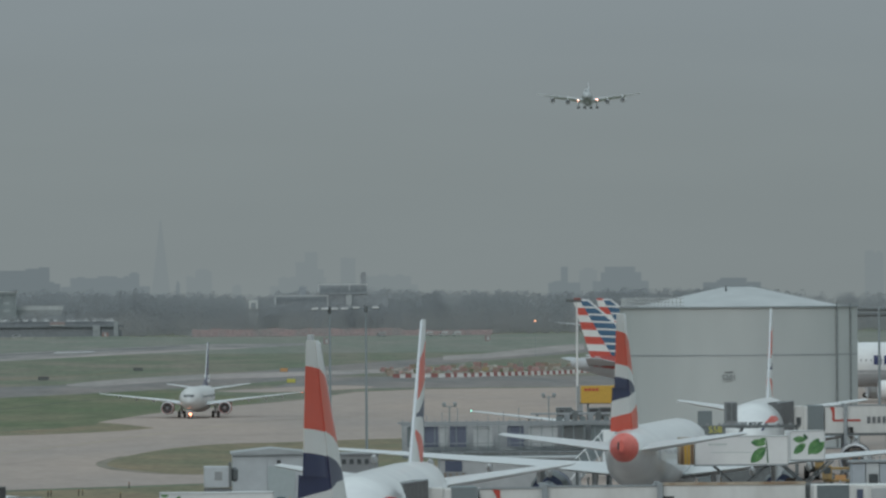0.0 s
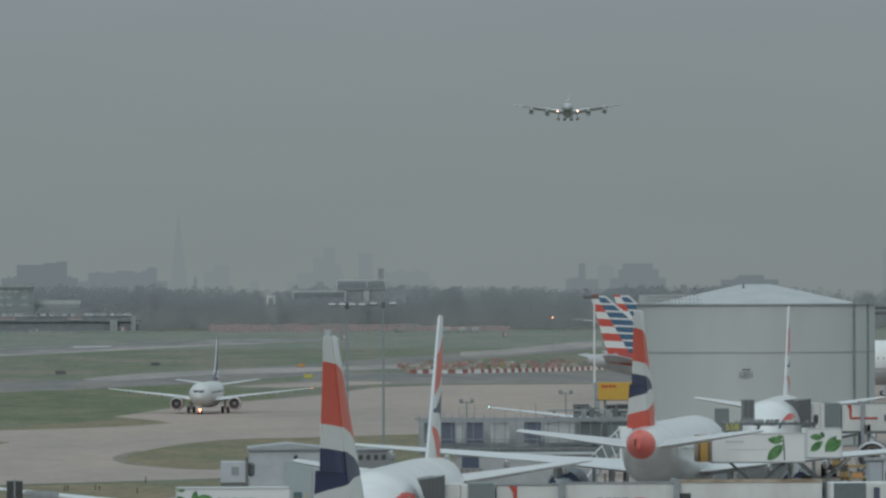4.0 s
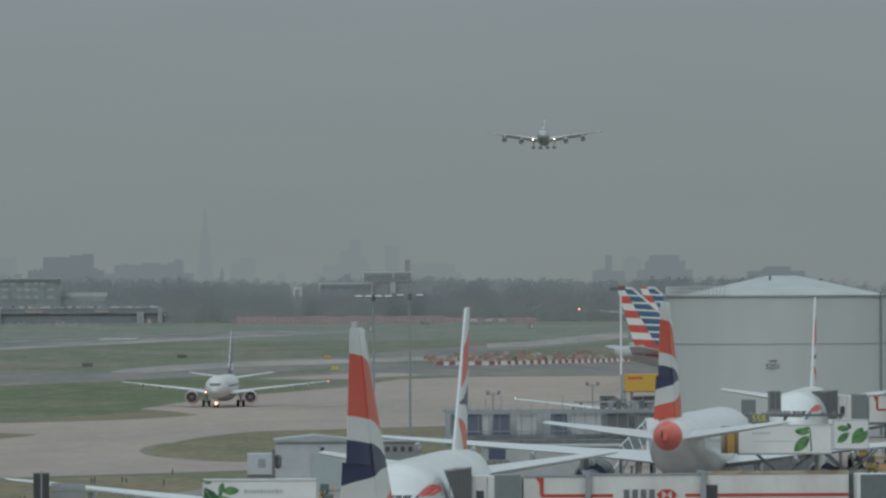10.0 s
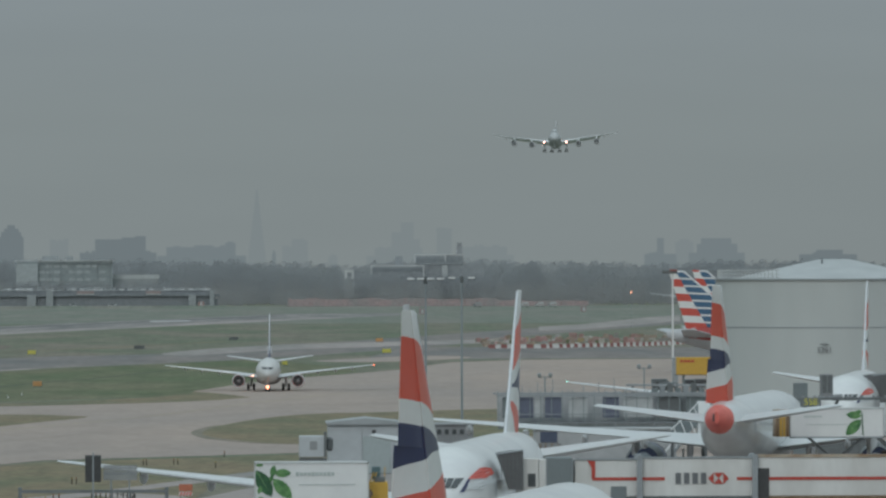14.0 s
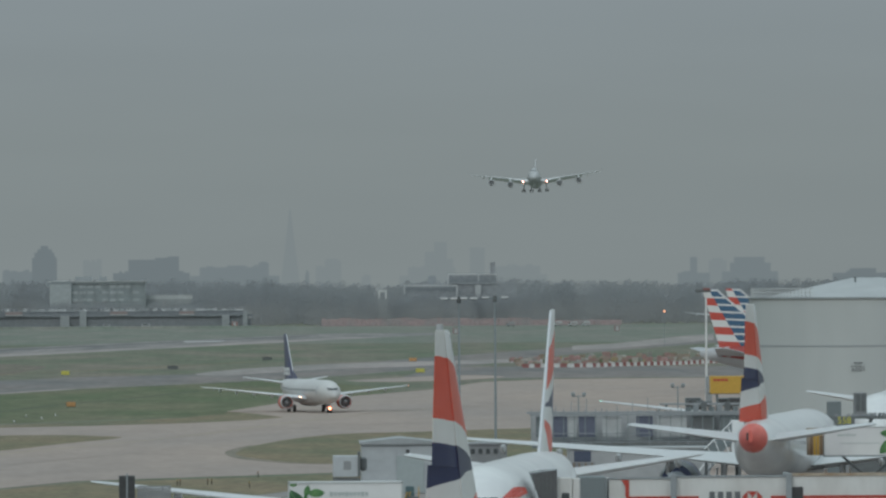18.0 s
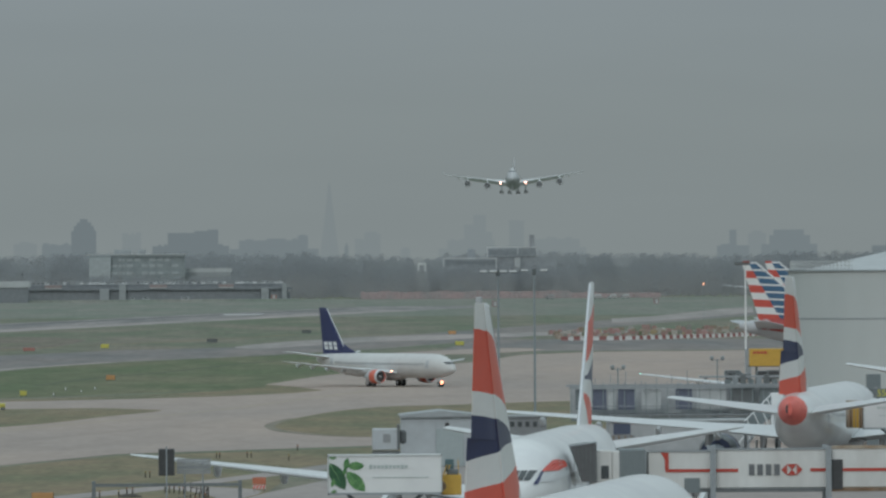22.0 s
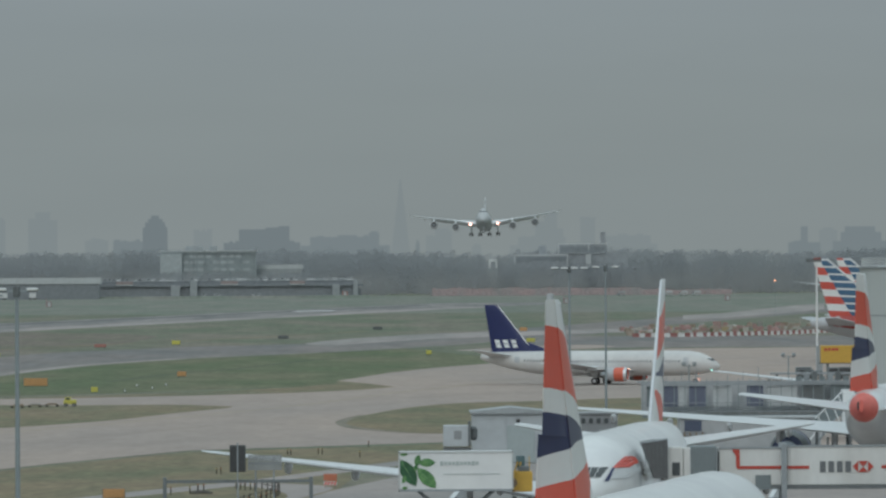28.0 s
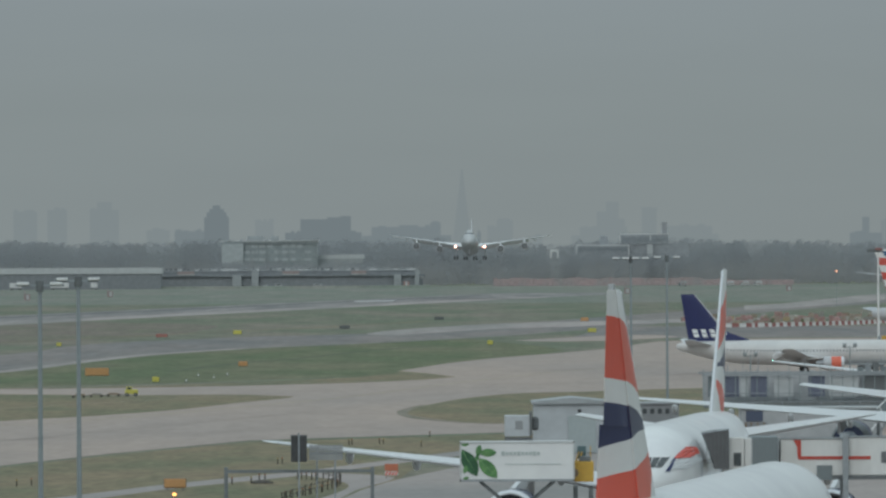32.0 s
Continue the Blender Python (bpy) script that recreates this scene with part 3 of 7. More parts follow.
        if flaps:
            for xa, xb in ((R * 1.1, kx * 0.98), (kx * 1.02, spec["span"] * 0.72)):
                rings = []
                for x in (xa, xb):
                    t = (x - kx) / (spec["span"] - kx)
                    te = (g - w0 - c0) + (ky + kc - w0 - c0) * -1 * (x - R) / (kx - R) if x < kx else (g - ky - kc) - (w1 + c1 - ky - kc) * t
                    z = zr + (zt - zr) * x / spec["span"] - 0.2
                    c = 3.4 * k * (1 - 0.45 * x / spec["span"])
                    rings.append([(sgn * x, te + 0.6 - a * c * 0.92, z + b * c * 0.06 - a * c * 0.3) for a, b in AIRFOIL])
                part("flap", loft(bmesh.new(), rings), wing_paint, wing, smooth=True)
        if spec is JET_JUMBO:
            part("winglet", loft(bmesh.new(), [section(sgn * spec["span"], g - w1, c1 * 0.8, zt, 0.06), section(sgn * (spec["span"] + 0.9), g - w1 - 1.6, c1 * 0.35, zt + 1.7, 0.06)]), body_paint, wing, smooth=True)
        # engines
        for ex, es, ez, er, el in spec["engines"]:
            y0 = g - es
            def ring(r, y, dz=0.0):
                return [(sgn * ex + r * math.sin(a), y, ez + dz + r * math.cos(a)) for a in ang[::2]]
            prof = ((0.80, 0.55), (0.86, 0.06), (0.92, 0.0), (0.98, 0.12), (1.03, 0.45), (1.06, 1.2), (1.03, 0.5 * el), (0.86, 0.72 * el), (0.82, 0.72 * el), (0.6, 0.72 * el))
            eng = part("engine", loft(bmesh.new(), [ring(er * a, y0 - b) for a, b in prof]), engine_paint or WHITE_PAINT, plane, smooth=True)
            part("intake_lip", loft(bmesh.new(), [ring(er * 0.855, y0 - 0.08), ring(er * 0.90, y0 + 0.03), ring(er * 0.95, y0 + 0.03), ring(er * 1.01, y0 - 0.12), ring(er * 1.055, y0 - 0.42)], caps=False), METAL, eng, "polished metal intake lip", smooth=True)
            part("rear_cowl", loft(bmesh.new(), [ring(er * a, y0 - b) for a, b in ((1.06, 0.46 * el), (1.045, 0.54 * el), (0.93, 0.70 * el), (0.87, 0.735 * el))], caps=False), rear_paint or engine_paint or WHITE_PAINT, eng, smooth=True)
            part("fan", rodded((sgn * ex, y0 - 0.34, ez), (sgn * ex, y0 - 0.6, ez), er * 0.845, seg=16), fan_paint or DARK, eng)
            part("spinner", rodded((sgn * ex, y0 - 0.36, ez), (sgn * ex, y0 - 0.02, ez), er * 0.28, 0.03, seg=12), STEEL, eng, smooth=True)
            part("core_nozzle", rodded((sgn * ex, y0 - 0.7 * el, ez), (sgn * ex, y0 - el, ez), er * 0.55, er * 0.36, seg=14), STEEL, eng, smooth=True)
            xw = ex / spec["span"]
            zw = zr + (zt - zr) * xw
            yw = g - (w0 + (ky - w0) * (ex - R) / (kx - R) if ex < kx else ky + (w1 - ky) * (ex - kx) / (spec["span"] - kx))
            pyl = [[(sgn * ex - 0.16 * k, y, za), (sgn * ex + 0.16 * k, y, za), (sgn * ex + 0.16 * k, y, zb), (sgn * ex - 0.16 * k, y, zb)]
                   for y, za, zb in ((y0 - 0.25 * el, ez + er * 0.9, ez + er * 1.1), (yw + 0.1, ez + er * 0.7, max(zw, ez + er * 1.12)), (yw - 3.2 * k, ez + er * 0.5, zw))]
            part("pylon", loft(bmesh.new(), pyl), wing_paint, eng, smooth=True)
        # tailplane
        t0, tc0, t1, tc1, tz0, tz1, tx = spec["tail"]
        part("tailplane", loft(bmesh.new(), [section(sgn * R * 0.2, g - t0 + 0.8 * k, tc0 * 1.1, tz0, 0.15), section(sgn * tx * 0.97, g - t1 + 0.2, tc1 * 1.08, tz1, 0.14), section(sgn * tx, g - t1 - 0.3 * k, tc1 * 0.7, tz1 + 0.02, 0.06)]), wing_paint, plane, smooth=True)
    # fin and rudder, which is hinged at two thirds of the chord
    f0, fc0, f1, fc1, fz0, fz1 = spec["fin"]
    fin_rings, rud_rings = [], []
    for i in range(-1, 10):
        t = min(i, 8) / 8 if i >= 0 else -0.06
        z = fz0 + (fz1 - 0.12 - fz0) * t if i < 9 else fz1
        le, c = g - (f0 + (f1 - f0) * t), fc0 + (fc1 - fc0) * t
        if i == 9:
            le, c = le - 0.25, c * 0.88
        h = c * (0.0475 if rudder_turn else 0.034) * (0.6 if i == 9 else 1)
        nose = ((0, 0), (0.05, 0.5), (0.2, 0.9), (0.4, 1.0), (0.70, 0.66))
        fin_rings.append([(q * h, le - p * c, z) for p, q in nose] + [(-q * h, le - p * c, z) for p, q in nose[:0:-1]])
        rud_rings.append([(q * h, le - p * c, z) for p, q in ((0.71, 0.62), (0.85, 0.36), (1.0, 0.10), (1.0, -0.10), (0.85, -0.36), (0.71, -0.62), (0.685, -0.58), (0.665, -0.3), (0.665, 0.3), (0.685, 0.58))])
    fin = part("fin", loft(bmesh.new(), fin_rings), fin_paint, plane, smooth=True)
    part("fin_leading_edge", rodded((0, g - f0 + 0.02, fz0), (0, g - f1 + 0.02, fz1 - 0.15), *((0.24, 0.2) if spec is JET_STRIPED else (0.10 * k + 0.02, 0.07 * k + 0.02))), METAL if spec is not JET_STRIPED else WHITE_PAINT, fin, "bright metal leading edge", smooth=True)
    hinge0, hinge1 = Vector((0, g - f0 - 0.685 * fc0, fz0)), Vector((0, g - f1 - 0.685 * fc1, fz1))
    split = 4 if rudder_turn else 1
    rudder = part("rudder", loft(bmesh.new(), rud_rings[split:]), fin_paint, plane, smooth=True)
    if rudder_turn:
        # the lower panel is turned a little further than the upper one
        tab = part("rudder", loft(bmesh.new(), rud_rings[1:split + 1]), fin_paint, plane, smooth=True)
        tab.matrix_basis = Matrix.Translation(hinge0) @ Matrix.Rotation(radians(rudder_turn - 6), 4, hinge1 - hinge0) @ Matrix.Translation(-hinge0)
        rudder.matrix_basis = Matrix.Translation(hinge0) @ Matrix.Rotation(radians(rudder_turn), 4, hinge1 - hinge0) @ Matrix.Translation(-hinge0)
    if spec is JET_SMALL:
        part("dorsal_fin", loft(bmesh.new(), [[(-0.12, g - 28.0, 5.2), (0.12, g - 28.0, 5.2), (0, g - 28.0, 5.3)], [(-0.2, g - 32.4, 5.2), (0.2, g - 32.4, 5.2), (0, g - 32.4, 6.9)]]), fin_paint, fin)
    # undercarriage; the jumbo's legs are shortened to fit the camera's view
    up = 0.75 if spec is JET_JUMBO else 0.0
    for lx, ls, pairs, wr in spec["legs"]:
        for sgn in (1, -1):
            leg = part("main_leg", rodded((sgn * lx, g - ls, wr + up), (sgn * lx * 0.96, g - ls, zr), 0.2 * k + 0.04), METAL, plane)
            for i in range(pairs):
                y = g - ls + (i - (pairs - 1) / 2) * wr * 2.2
                for dx in (-0.62 * wr - 0.12, 0.62 * wr + 0.12):
                    wheel(leg, sgn * lx + dx, y, wr + up, wr, wr * 0.72)
            part("gear_door", boxed(sgn * (lx + 0.5 * k), g - ls, zr - 0.9 * k, 0.06, 1.6 * k, 1.3 * k, 0.02), body_paint, leg)
    ng = g - spec["nose_gear"]
    wr = spec["legs"][0][3] * 0.72
    leg = part("nose_leg", rodded((0, ng, wr + up), (0, ng - 0.1, zc - 0.6 * R), 0.14 * k + 0.03), METAL, plane)
    for dx in (-0.3 * k - 0.06, 0.3 * k + 0.06):
        wheel(leg, dx, ng, wr + up, wr, wr * 0.6)
    for x, y, z, r, m, turn in lights:
        d = Vector((math.sin(radians(turn)), math.cos(radians(turn)), 0))
        c = Vector((x, g - y, z))
        lamp = part("lamp", rodded(c - 0.35 * d, c - 0.02 * d, r * 0.7, r * 1.12, seg=12), METAL, plane)
        e = Vector((d.y, -d.x, 0))
        hood = [[c + q * d + r * 1.14 * (math.cos(a) * e + Vector((0, 0, math.sin(a)))) for a in ang[::2]] for q in (-0.03, 0.22)]
        part("shade", loft(bmesh.new(), hood, caps=False), METAL, lamp)
        part("lens", rodded(c - 0.02 * d, c + 0.04 * d, r, seg=12), m, lamp, "lit lamp lens")
    return plane


# ---- tail liveries, painted by height and chord of the fin ----
def livery(name):
    m = bpy.data.materials.new(name)
    m.use_nodes = True
    n, l = m.node_tree.nodes, m.node_tree.links
    n["Principled BSDF"].inputs["Roughness"].default_value = 0.4
    n["Principled BSDF"].inputs["Coat Weight"].default_value = 0.2
    co = n.new("ShaderNodeTexCoord")
    sep = n.new("ShaderNodeSeparateXYZ")
    l.new(co.outputs["Object"], sep.inputs[0])

    def op(kind, a, b=0.0, c=0.0, clamp=False):
        q = n.new("ShaderNodeMath")
        q.operation, q.use_clamp = kind, clamp
        for s, v in zip(q.inputs, (a, b, c)):
            if isinstance(v, (int, float)):
                s.default_value = v
            else:
                l.new(v, s)
        return q.outputs[0]

    def stops(value, low, high, table):
        r = n.new("ShaderNodeValToRGB")
        r.color_ramp.interpolation = "CONSTANT"
        es = r.color_ramp.elements
        while len(es) > 1:
            es.remove(es[-1])
        es[0].position, es[0].color = 0.0, (*table[0][1], 1)
        for p, c in table[1:]:
            e = es.new((p - low) / (high - low))
            e.color = (*c, 1)
        l.new(op("DIVIDE", op("SUBTRACT", value, low), high - low), r.inputs[0])
        return r.outputs[0]

    grain = n.new("ShaderNodeTexNoise")
    grain.inputs["Scale"].default_value = 1.3
    l.new(co.outputs["Object"], grain.inputs[0])

    def finish(colour):
        sc = n.new("ShaderNodeVectorMath")
        sc.operation = "SCALE"
        l.new(colour, sc.inputs[0])
        l.new(op("MULTIPLY_ADD", grain.outputs[0], 0.12, 0.94), sc.inputs["Scale"])
        l.new(sc.outputs[0], n["Principled BSDF"].inputs["Base Color"])
        return m

    return sep, op, stops, finish, n, l


WHITE_C, RED_C, BLUE_C, NAVY_C = (0.77, 0.775, 0.76), (0.74, 0.12, 0.075), (0.030, 0.040, 0.105), (0.06, 0.14, 0.24)


def flag_livery():
    """Waving bands of white, red and dark blue."""
    sep, op, stops, finish, n, l = livery("waving_flag_paint")
    g = JET_BIG["gear"]
    f0, fc0, f1, fc1, z0, z1 = JET_BIG["fin"]
    z, y = sep.outputs["Z"], sep.outputs["Y"]
    t = op("DIVIDE", op("SUBTRACT", z, z0), z1 - z0)
    te = op("MULTIPLY_ADD", t, -(f1 + fc1 - f0 - fc0), g - f0 - fc0)
    chord = op("MULTIPLY_ADD", t, fc1 - fc0, fc0)
    u = op("DIVIDE", op("SUBTRACT", y, te), chord)
    pull = op("MULTIPLY", op("SUBTRACT", z, 11.8), 8.0)
    up = op("MULTIPLY", op("POWER", op("MAXIMUM", u, 0.0), 1.9), op("MAXIMUM", op("MINIMUM", pull, 1.45), 0.0))
    down = op("MULTIPLY", op("POWER", op("MAXIMUM", u, 0.0), 0.85), op("MINIMUM", op("MAXIMUM", pull, -1.5), 0.0))
    bend = op("ADD", up, down)
    edge = n.new("ShaderNodeMix")
    edge.data_type = "RGBA"
    edge.inputs["B"].default_value = (*WHITE_C, 1)
    fore = op("LESS_THAN", z, op("MULTIPLY_ADD", u, 5.5, 5.25))
    l.new(op("MAXIMUM", op("GREATER_THAN", u, 0.94), op("MULTIPLY", fore, op("GREATER_THAN", u, 0.5))), edge.inputs["Factor"])
    l.new(stops(op("ADD", z, bend), 4.0, 20.0, ((0, RED_C), (9.35, WHITE_C), (10.8, BLUE_C), (13.0, WHITE_C), (14.12, RED_C), (16.95, WHITE_C))), edge.inputs["A"])
    return finish(edge.outputs["Result"])


def stripe_livery():
    """Slanting red and blue bars on white."""
    sep, op, stops, finish, n, l = livery("striped_tail_paint")
    g = JET_STRIPED["gear"]
    f0, fc0, f1, fc1, z0, z1 = JET_STRIPED["fin"]
    z, y = sep.outputs["Z"], sep.outputs["Y"]
    t = op("DIVIDE", op("SUBTRACT", z, z0), z1 - z0)
    te = op("MULTIPLY_ADD", t, -(f1 + fc1 - f0 - fc0), g - f0 - fc0)
    u = op("SUBTRACT", y, te)
    bar = op("GREATER_THAN", op("FRACT", op("MULTIPLY", op("ADD", z, op("MULTIPLY", y, 0.05)), 0.37)), 0.48)
    half = op("GREATER_THAN", op("SUBTRACT", u, op("MULTIPLY", op("SUBTRACT", z1, z), 0.27)), 1.2)
    a = n.new("ShaderNodeMix")
    a.data_type = "RGBA"
    a.inputs["A"].default_value, a.inputs["B"].default_value = (0.60, 0.10, 0.075, 1), (*NAVY_C, 1)
    l.new(half, a.inputs["Factor"])
    b = n.new("ShaderNodeMix")
    b.data_type = "RGBA"
    b.inputs["A"].default_value = (*WHITE_C, 1)
    l.new(a.outputs["Result"], b.inputs["B"])
    fine = op("GREATER_THAN", op("FRACT", op("MULTIPLY", op("ADD", z, op("MULTIPLY", y, 0.05)), 0.74)), 0.24)      # the blue bars lie twice as close
    l.new(op("ADD", op("MULTIPLY", half, fine), op("MULTIPLY", op("SUBTRACT", 1.0, half), bar)), b.inputs["Factor"])
    return finish(b.outputs["Result"])


FLAG, STRIPES = flag_livery(), stripe_livery()


def stand(plane, tail_x, tail_y, away, spec=JET_BIG, dz=0.0):
    """Parks an aircraft with its fin at a place; away: degrees by which its nose points to the right of +y."""
    f0, fc0, f1, fc1, z0, z1 = spec["fin"]
    back = f1 + fc1 - spec["gear"]
    a = radians(away)
    plane.matrix_basis = pose(tail_x + back * math.sin(a), tail_y + back * math.cos(a), dz, 0, 0, -away)
    return plane


PALE_WING = material("pale_grey_wing_paint", (0.66, 0.68, 0.69), 0.4, vary=0.05, size=0.7)
CONE_RED = material("pale_red_cone_paint", (0.80, 0.19, 0.15), 0.45, vary=0.08, size=0.6, second=(0.68, 0.13, 0.11), big=1.4)
NAVY_ENGINE = material("dark_navy_engine_paint", (0.05, 0.065, 0.12), 0.35, vary=0.08, size=0.6)
BIG = "white wide-body airliner with waving flag tail, "
STRIPE_RED = material("dull_red_aircraft_paint", (0.40, 0.075, 0.065), 0.4, vary=0.06, size=0.6)
near_jet = airliner(JET_LONG, BIG + "parked nose away", FLAG, RED_PAINT, NAVY_ENGINE, wing_paint=PALE_WING, group="parked wide-body airliners", rudder_turn=-21, rear_paint=GREY_PAINT)
stand(near_jet, 7.71, 360, 9.0, JET_LONG)
red_cone_jet = airliner(JET_BIG, "white wide-body airliner with red tail cone before the storage tank", FLAG, CONE_RED, NAVY_ENGINE, wing_paint=PALE_WING, group="parked wide-body airliners", rudder_turn=-21, rear_paint=DARK_STEEL)
stand(red_cone_jet, 41.19, 680, 9.0)
west_jet = airliner(JET_BIG, BIG + "docked at a jet bridge", FLAG, RED_PAINT, NAVY_ENGINE, wing_paint=PALE_WING, group="parked wide-body airliners")
stand(west_jet, 20.29, 566, 187.0)
far_jet = airliner(JET_WIDE, "white wide-body airliner with green wingtip light, docked by the tank", FLAG, RED_PAINT, NAVY_ENGINE, wing_paint=PALE_WING, group="parked wide-body airliners")
stand(far_jet, 70.85, 888, 187.0)
for jet in (west_jet, far_jet):
    # waving ribbon badge beside the front door
    nose_panel("ribbon_badge", JET_BIG, -52, -67, 6.55, 7.2, RED_PAINT, jet, "red ribbon badge", 0, 0.085)
    nose_panel("ribbon_badge", JET_BIG, -51.5, -55, 5.75, 6.55, BLUE_PAINT, jet, "dark blue ribbon badge", -7, 0.085)
    nose_panel("ribbon_badge", JET_BIG, -55, -59, 5.75, 6.2, BLUE_PAINT, jet, "dark blue ribbon badge", -6, 0.085)
    nose_panel("ribbon_badge", JET_BIG, -60, -76, 5.9, 6.5, PALE_WING, jet, "pale grey ribbon badge", -2, 0.085)
bm = bmesh.new()
bmesh.ops.create_uvsphere(bm, u_segments=10, v_segments=6, radius=0.06, matrix=Matrix.Translation((32.3, JET_BIG["gear"] - 42.1, 7.5)))
part("lamp", bm, GREEN_LIGHT, far_jet, "lit green lamp")

part("fin_cap", boxed(-0.16, JET_LONG["gear"] - 72.6, 18.33, 0.24, 0.5, 0.28, 0.03), GREY_PAINT, near_jet, "small antenna cap on the fin")
for x, y, turn in ((81.75, 1500, 80), (90.27, 1570, 80)):
    striped = airliner(JET_STRIPED, "silver airliner with red and blue striped tail", STRIPES, None, body_paint=GREY_PAINT, group="striped airliners") if y == 1500 else copy_thing(striped, pose(0, 0, 0))
    if y == 1500:
        patch("tail_band", JET_STRIPED, 47.0, 59.8, 12, 100, STRIPE_RED, striped, "dull red band below the fin", ns=6, na=5)
    stand(striped, x, y, turn, JET_STRIPED)

# the taxiing jet's white is dulled in its colour to stand for haze
TAXI_WHITE = material("hazed_white_aircraft_paint", (0.66, 0.66, 0.65), 0.4, vary=0.04, size=0.8, second=(0.60, 0.60, 0.595), big=3)
NAVY_FIN = material("dark_navy_tail_paint", (0.022, 0.030, 0.115), 0.3, vary=0.05, size=0.8, coat=0.3)
taxi_jet = airliner(JET_SMALL, "white narrow-body airliner with dark blue tail and orange-red engines, taxiing", NAVY_FIN, None, ORANGE_PAINT, rear_paint=GREY_PAINT, body_paint=TAXI_WHITE, wing_paint=PALE_WING, name="taxiing_airliner",
                    lights=((0.0, 3.75, 0.72, 0.23, TAXI_LIGHT, 0), (2.5, 14.3, 2.45, 0.11, LANDING_LIGHT, 12), (-17.1, 22.6, 4.05, 0.09, RED_LIGHT, -38)))
# tail, engine, hull and fan tones are set towards the sky for haze
jumbo = airliner(JET_JUMBO, "four-engined jumbo jet on final approach with gear and flaps down", material("hazed_tail_paint", (0.46, 0.47, 0.48), 0.4, vary=0.05, size=1.0), None, material("hazed_engine_paint", (0.25, 0.255, 0.255), 0.5, vary=0.08, size=0.6), body_paint=material("hazed_hull_paint", (0.49, 0.505, 0.51), 0.4, vary=0.05, size=1.0), wing_paint=material("white_wing_paint", (0.82, 0.83, 0.83), 0.3, vary=0.04, size=1.0, coat=0.3), name="landing_airliner", flaps=True, fan_paint=material("hazed_fan_blades", (0.17, 0.175, 0.18), 0.5, 0.3, vary=0.1, size=0.3),
                 lights=((5.6, 23.5, 5.25, 0.44, APPROACH_LIGHT, 0), (-5.6, 23.5, 5.25, 0.44, APPROACH_LIGHT, 0)))
# underside shade and haze are put into this panel's grey-green
patch("lower_hull", JET_JUMBO, 3.0, 62.0, 58, 302, material("hazed_lower_hull_paint", (0.37, 0.395, 0.39), 0.4, vary=0.06, size=1.0), jumbo, "lower hull, shade and haze painted grey-green", ns=24, na=14)
# slanting white marks on the dark blue fin, both sides: two stacked strokes each
for sgn in (1, -1):
    for i in range(3):
        y0 = JET_SMALL["gear"] - 33.2 - 1.35 * i
        for b0, b1, dy in ((0.0, 0.56, 0.0), (0.66, 1.25, 0.22)):
            bm = loft(bmesh.new(), [[(sgn * q, y0 - dy - a, 5.75 + b) for a, b in ((0.0, b0), (0.78, b0), (0.98, b1), (0.2, b1))] for q in (0.10, 0.32)])
            part("tail_mark", bm, WHITE_PAINT, taxi_jet, "white slanting mark")
# a distant airliner whose wing shows beyond the striped tails
remote_jet = airliner(JET_WIDE, "distant pale airliner standing far across the airfield", PALE_WING, None, GREY_PAINT, wing_paint=PALE_WING)
stand(remote_jet, 225.43, 3700, 184.0)


# ---- the storage tank ----
TANK_PAINT = material("pale_grey_tank_paint", (0.53, 0.565, 0.56), 0.7, vary=0.03, size=1.5, second=(0.485, 0.52, 0.52), big=6, stretch=(1, 1, 0.3))
TANK_ROOF = material("white_tank_roof_paint", (0.50, 0.52, 0.525), 0.75, vary=0.06, size=1.0, second=(0.44, 0.46, 0.465), big=4)


PIPE_GREY = material("grey_painted_pipe", (0.235, 0.26, 0.265), 0.6, vary=0.08, size=0.5)
LAMP_PALE = material("pale_rail_paint", (0.55, 0.57, 0.57), 0.6, vary=0.05, size=0.5)


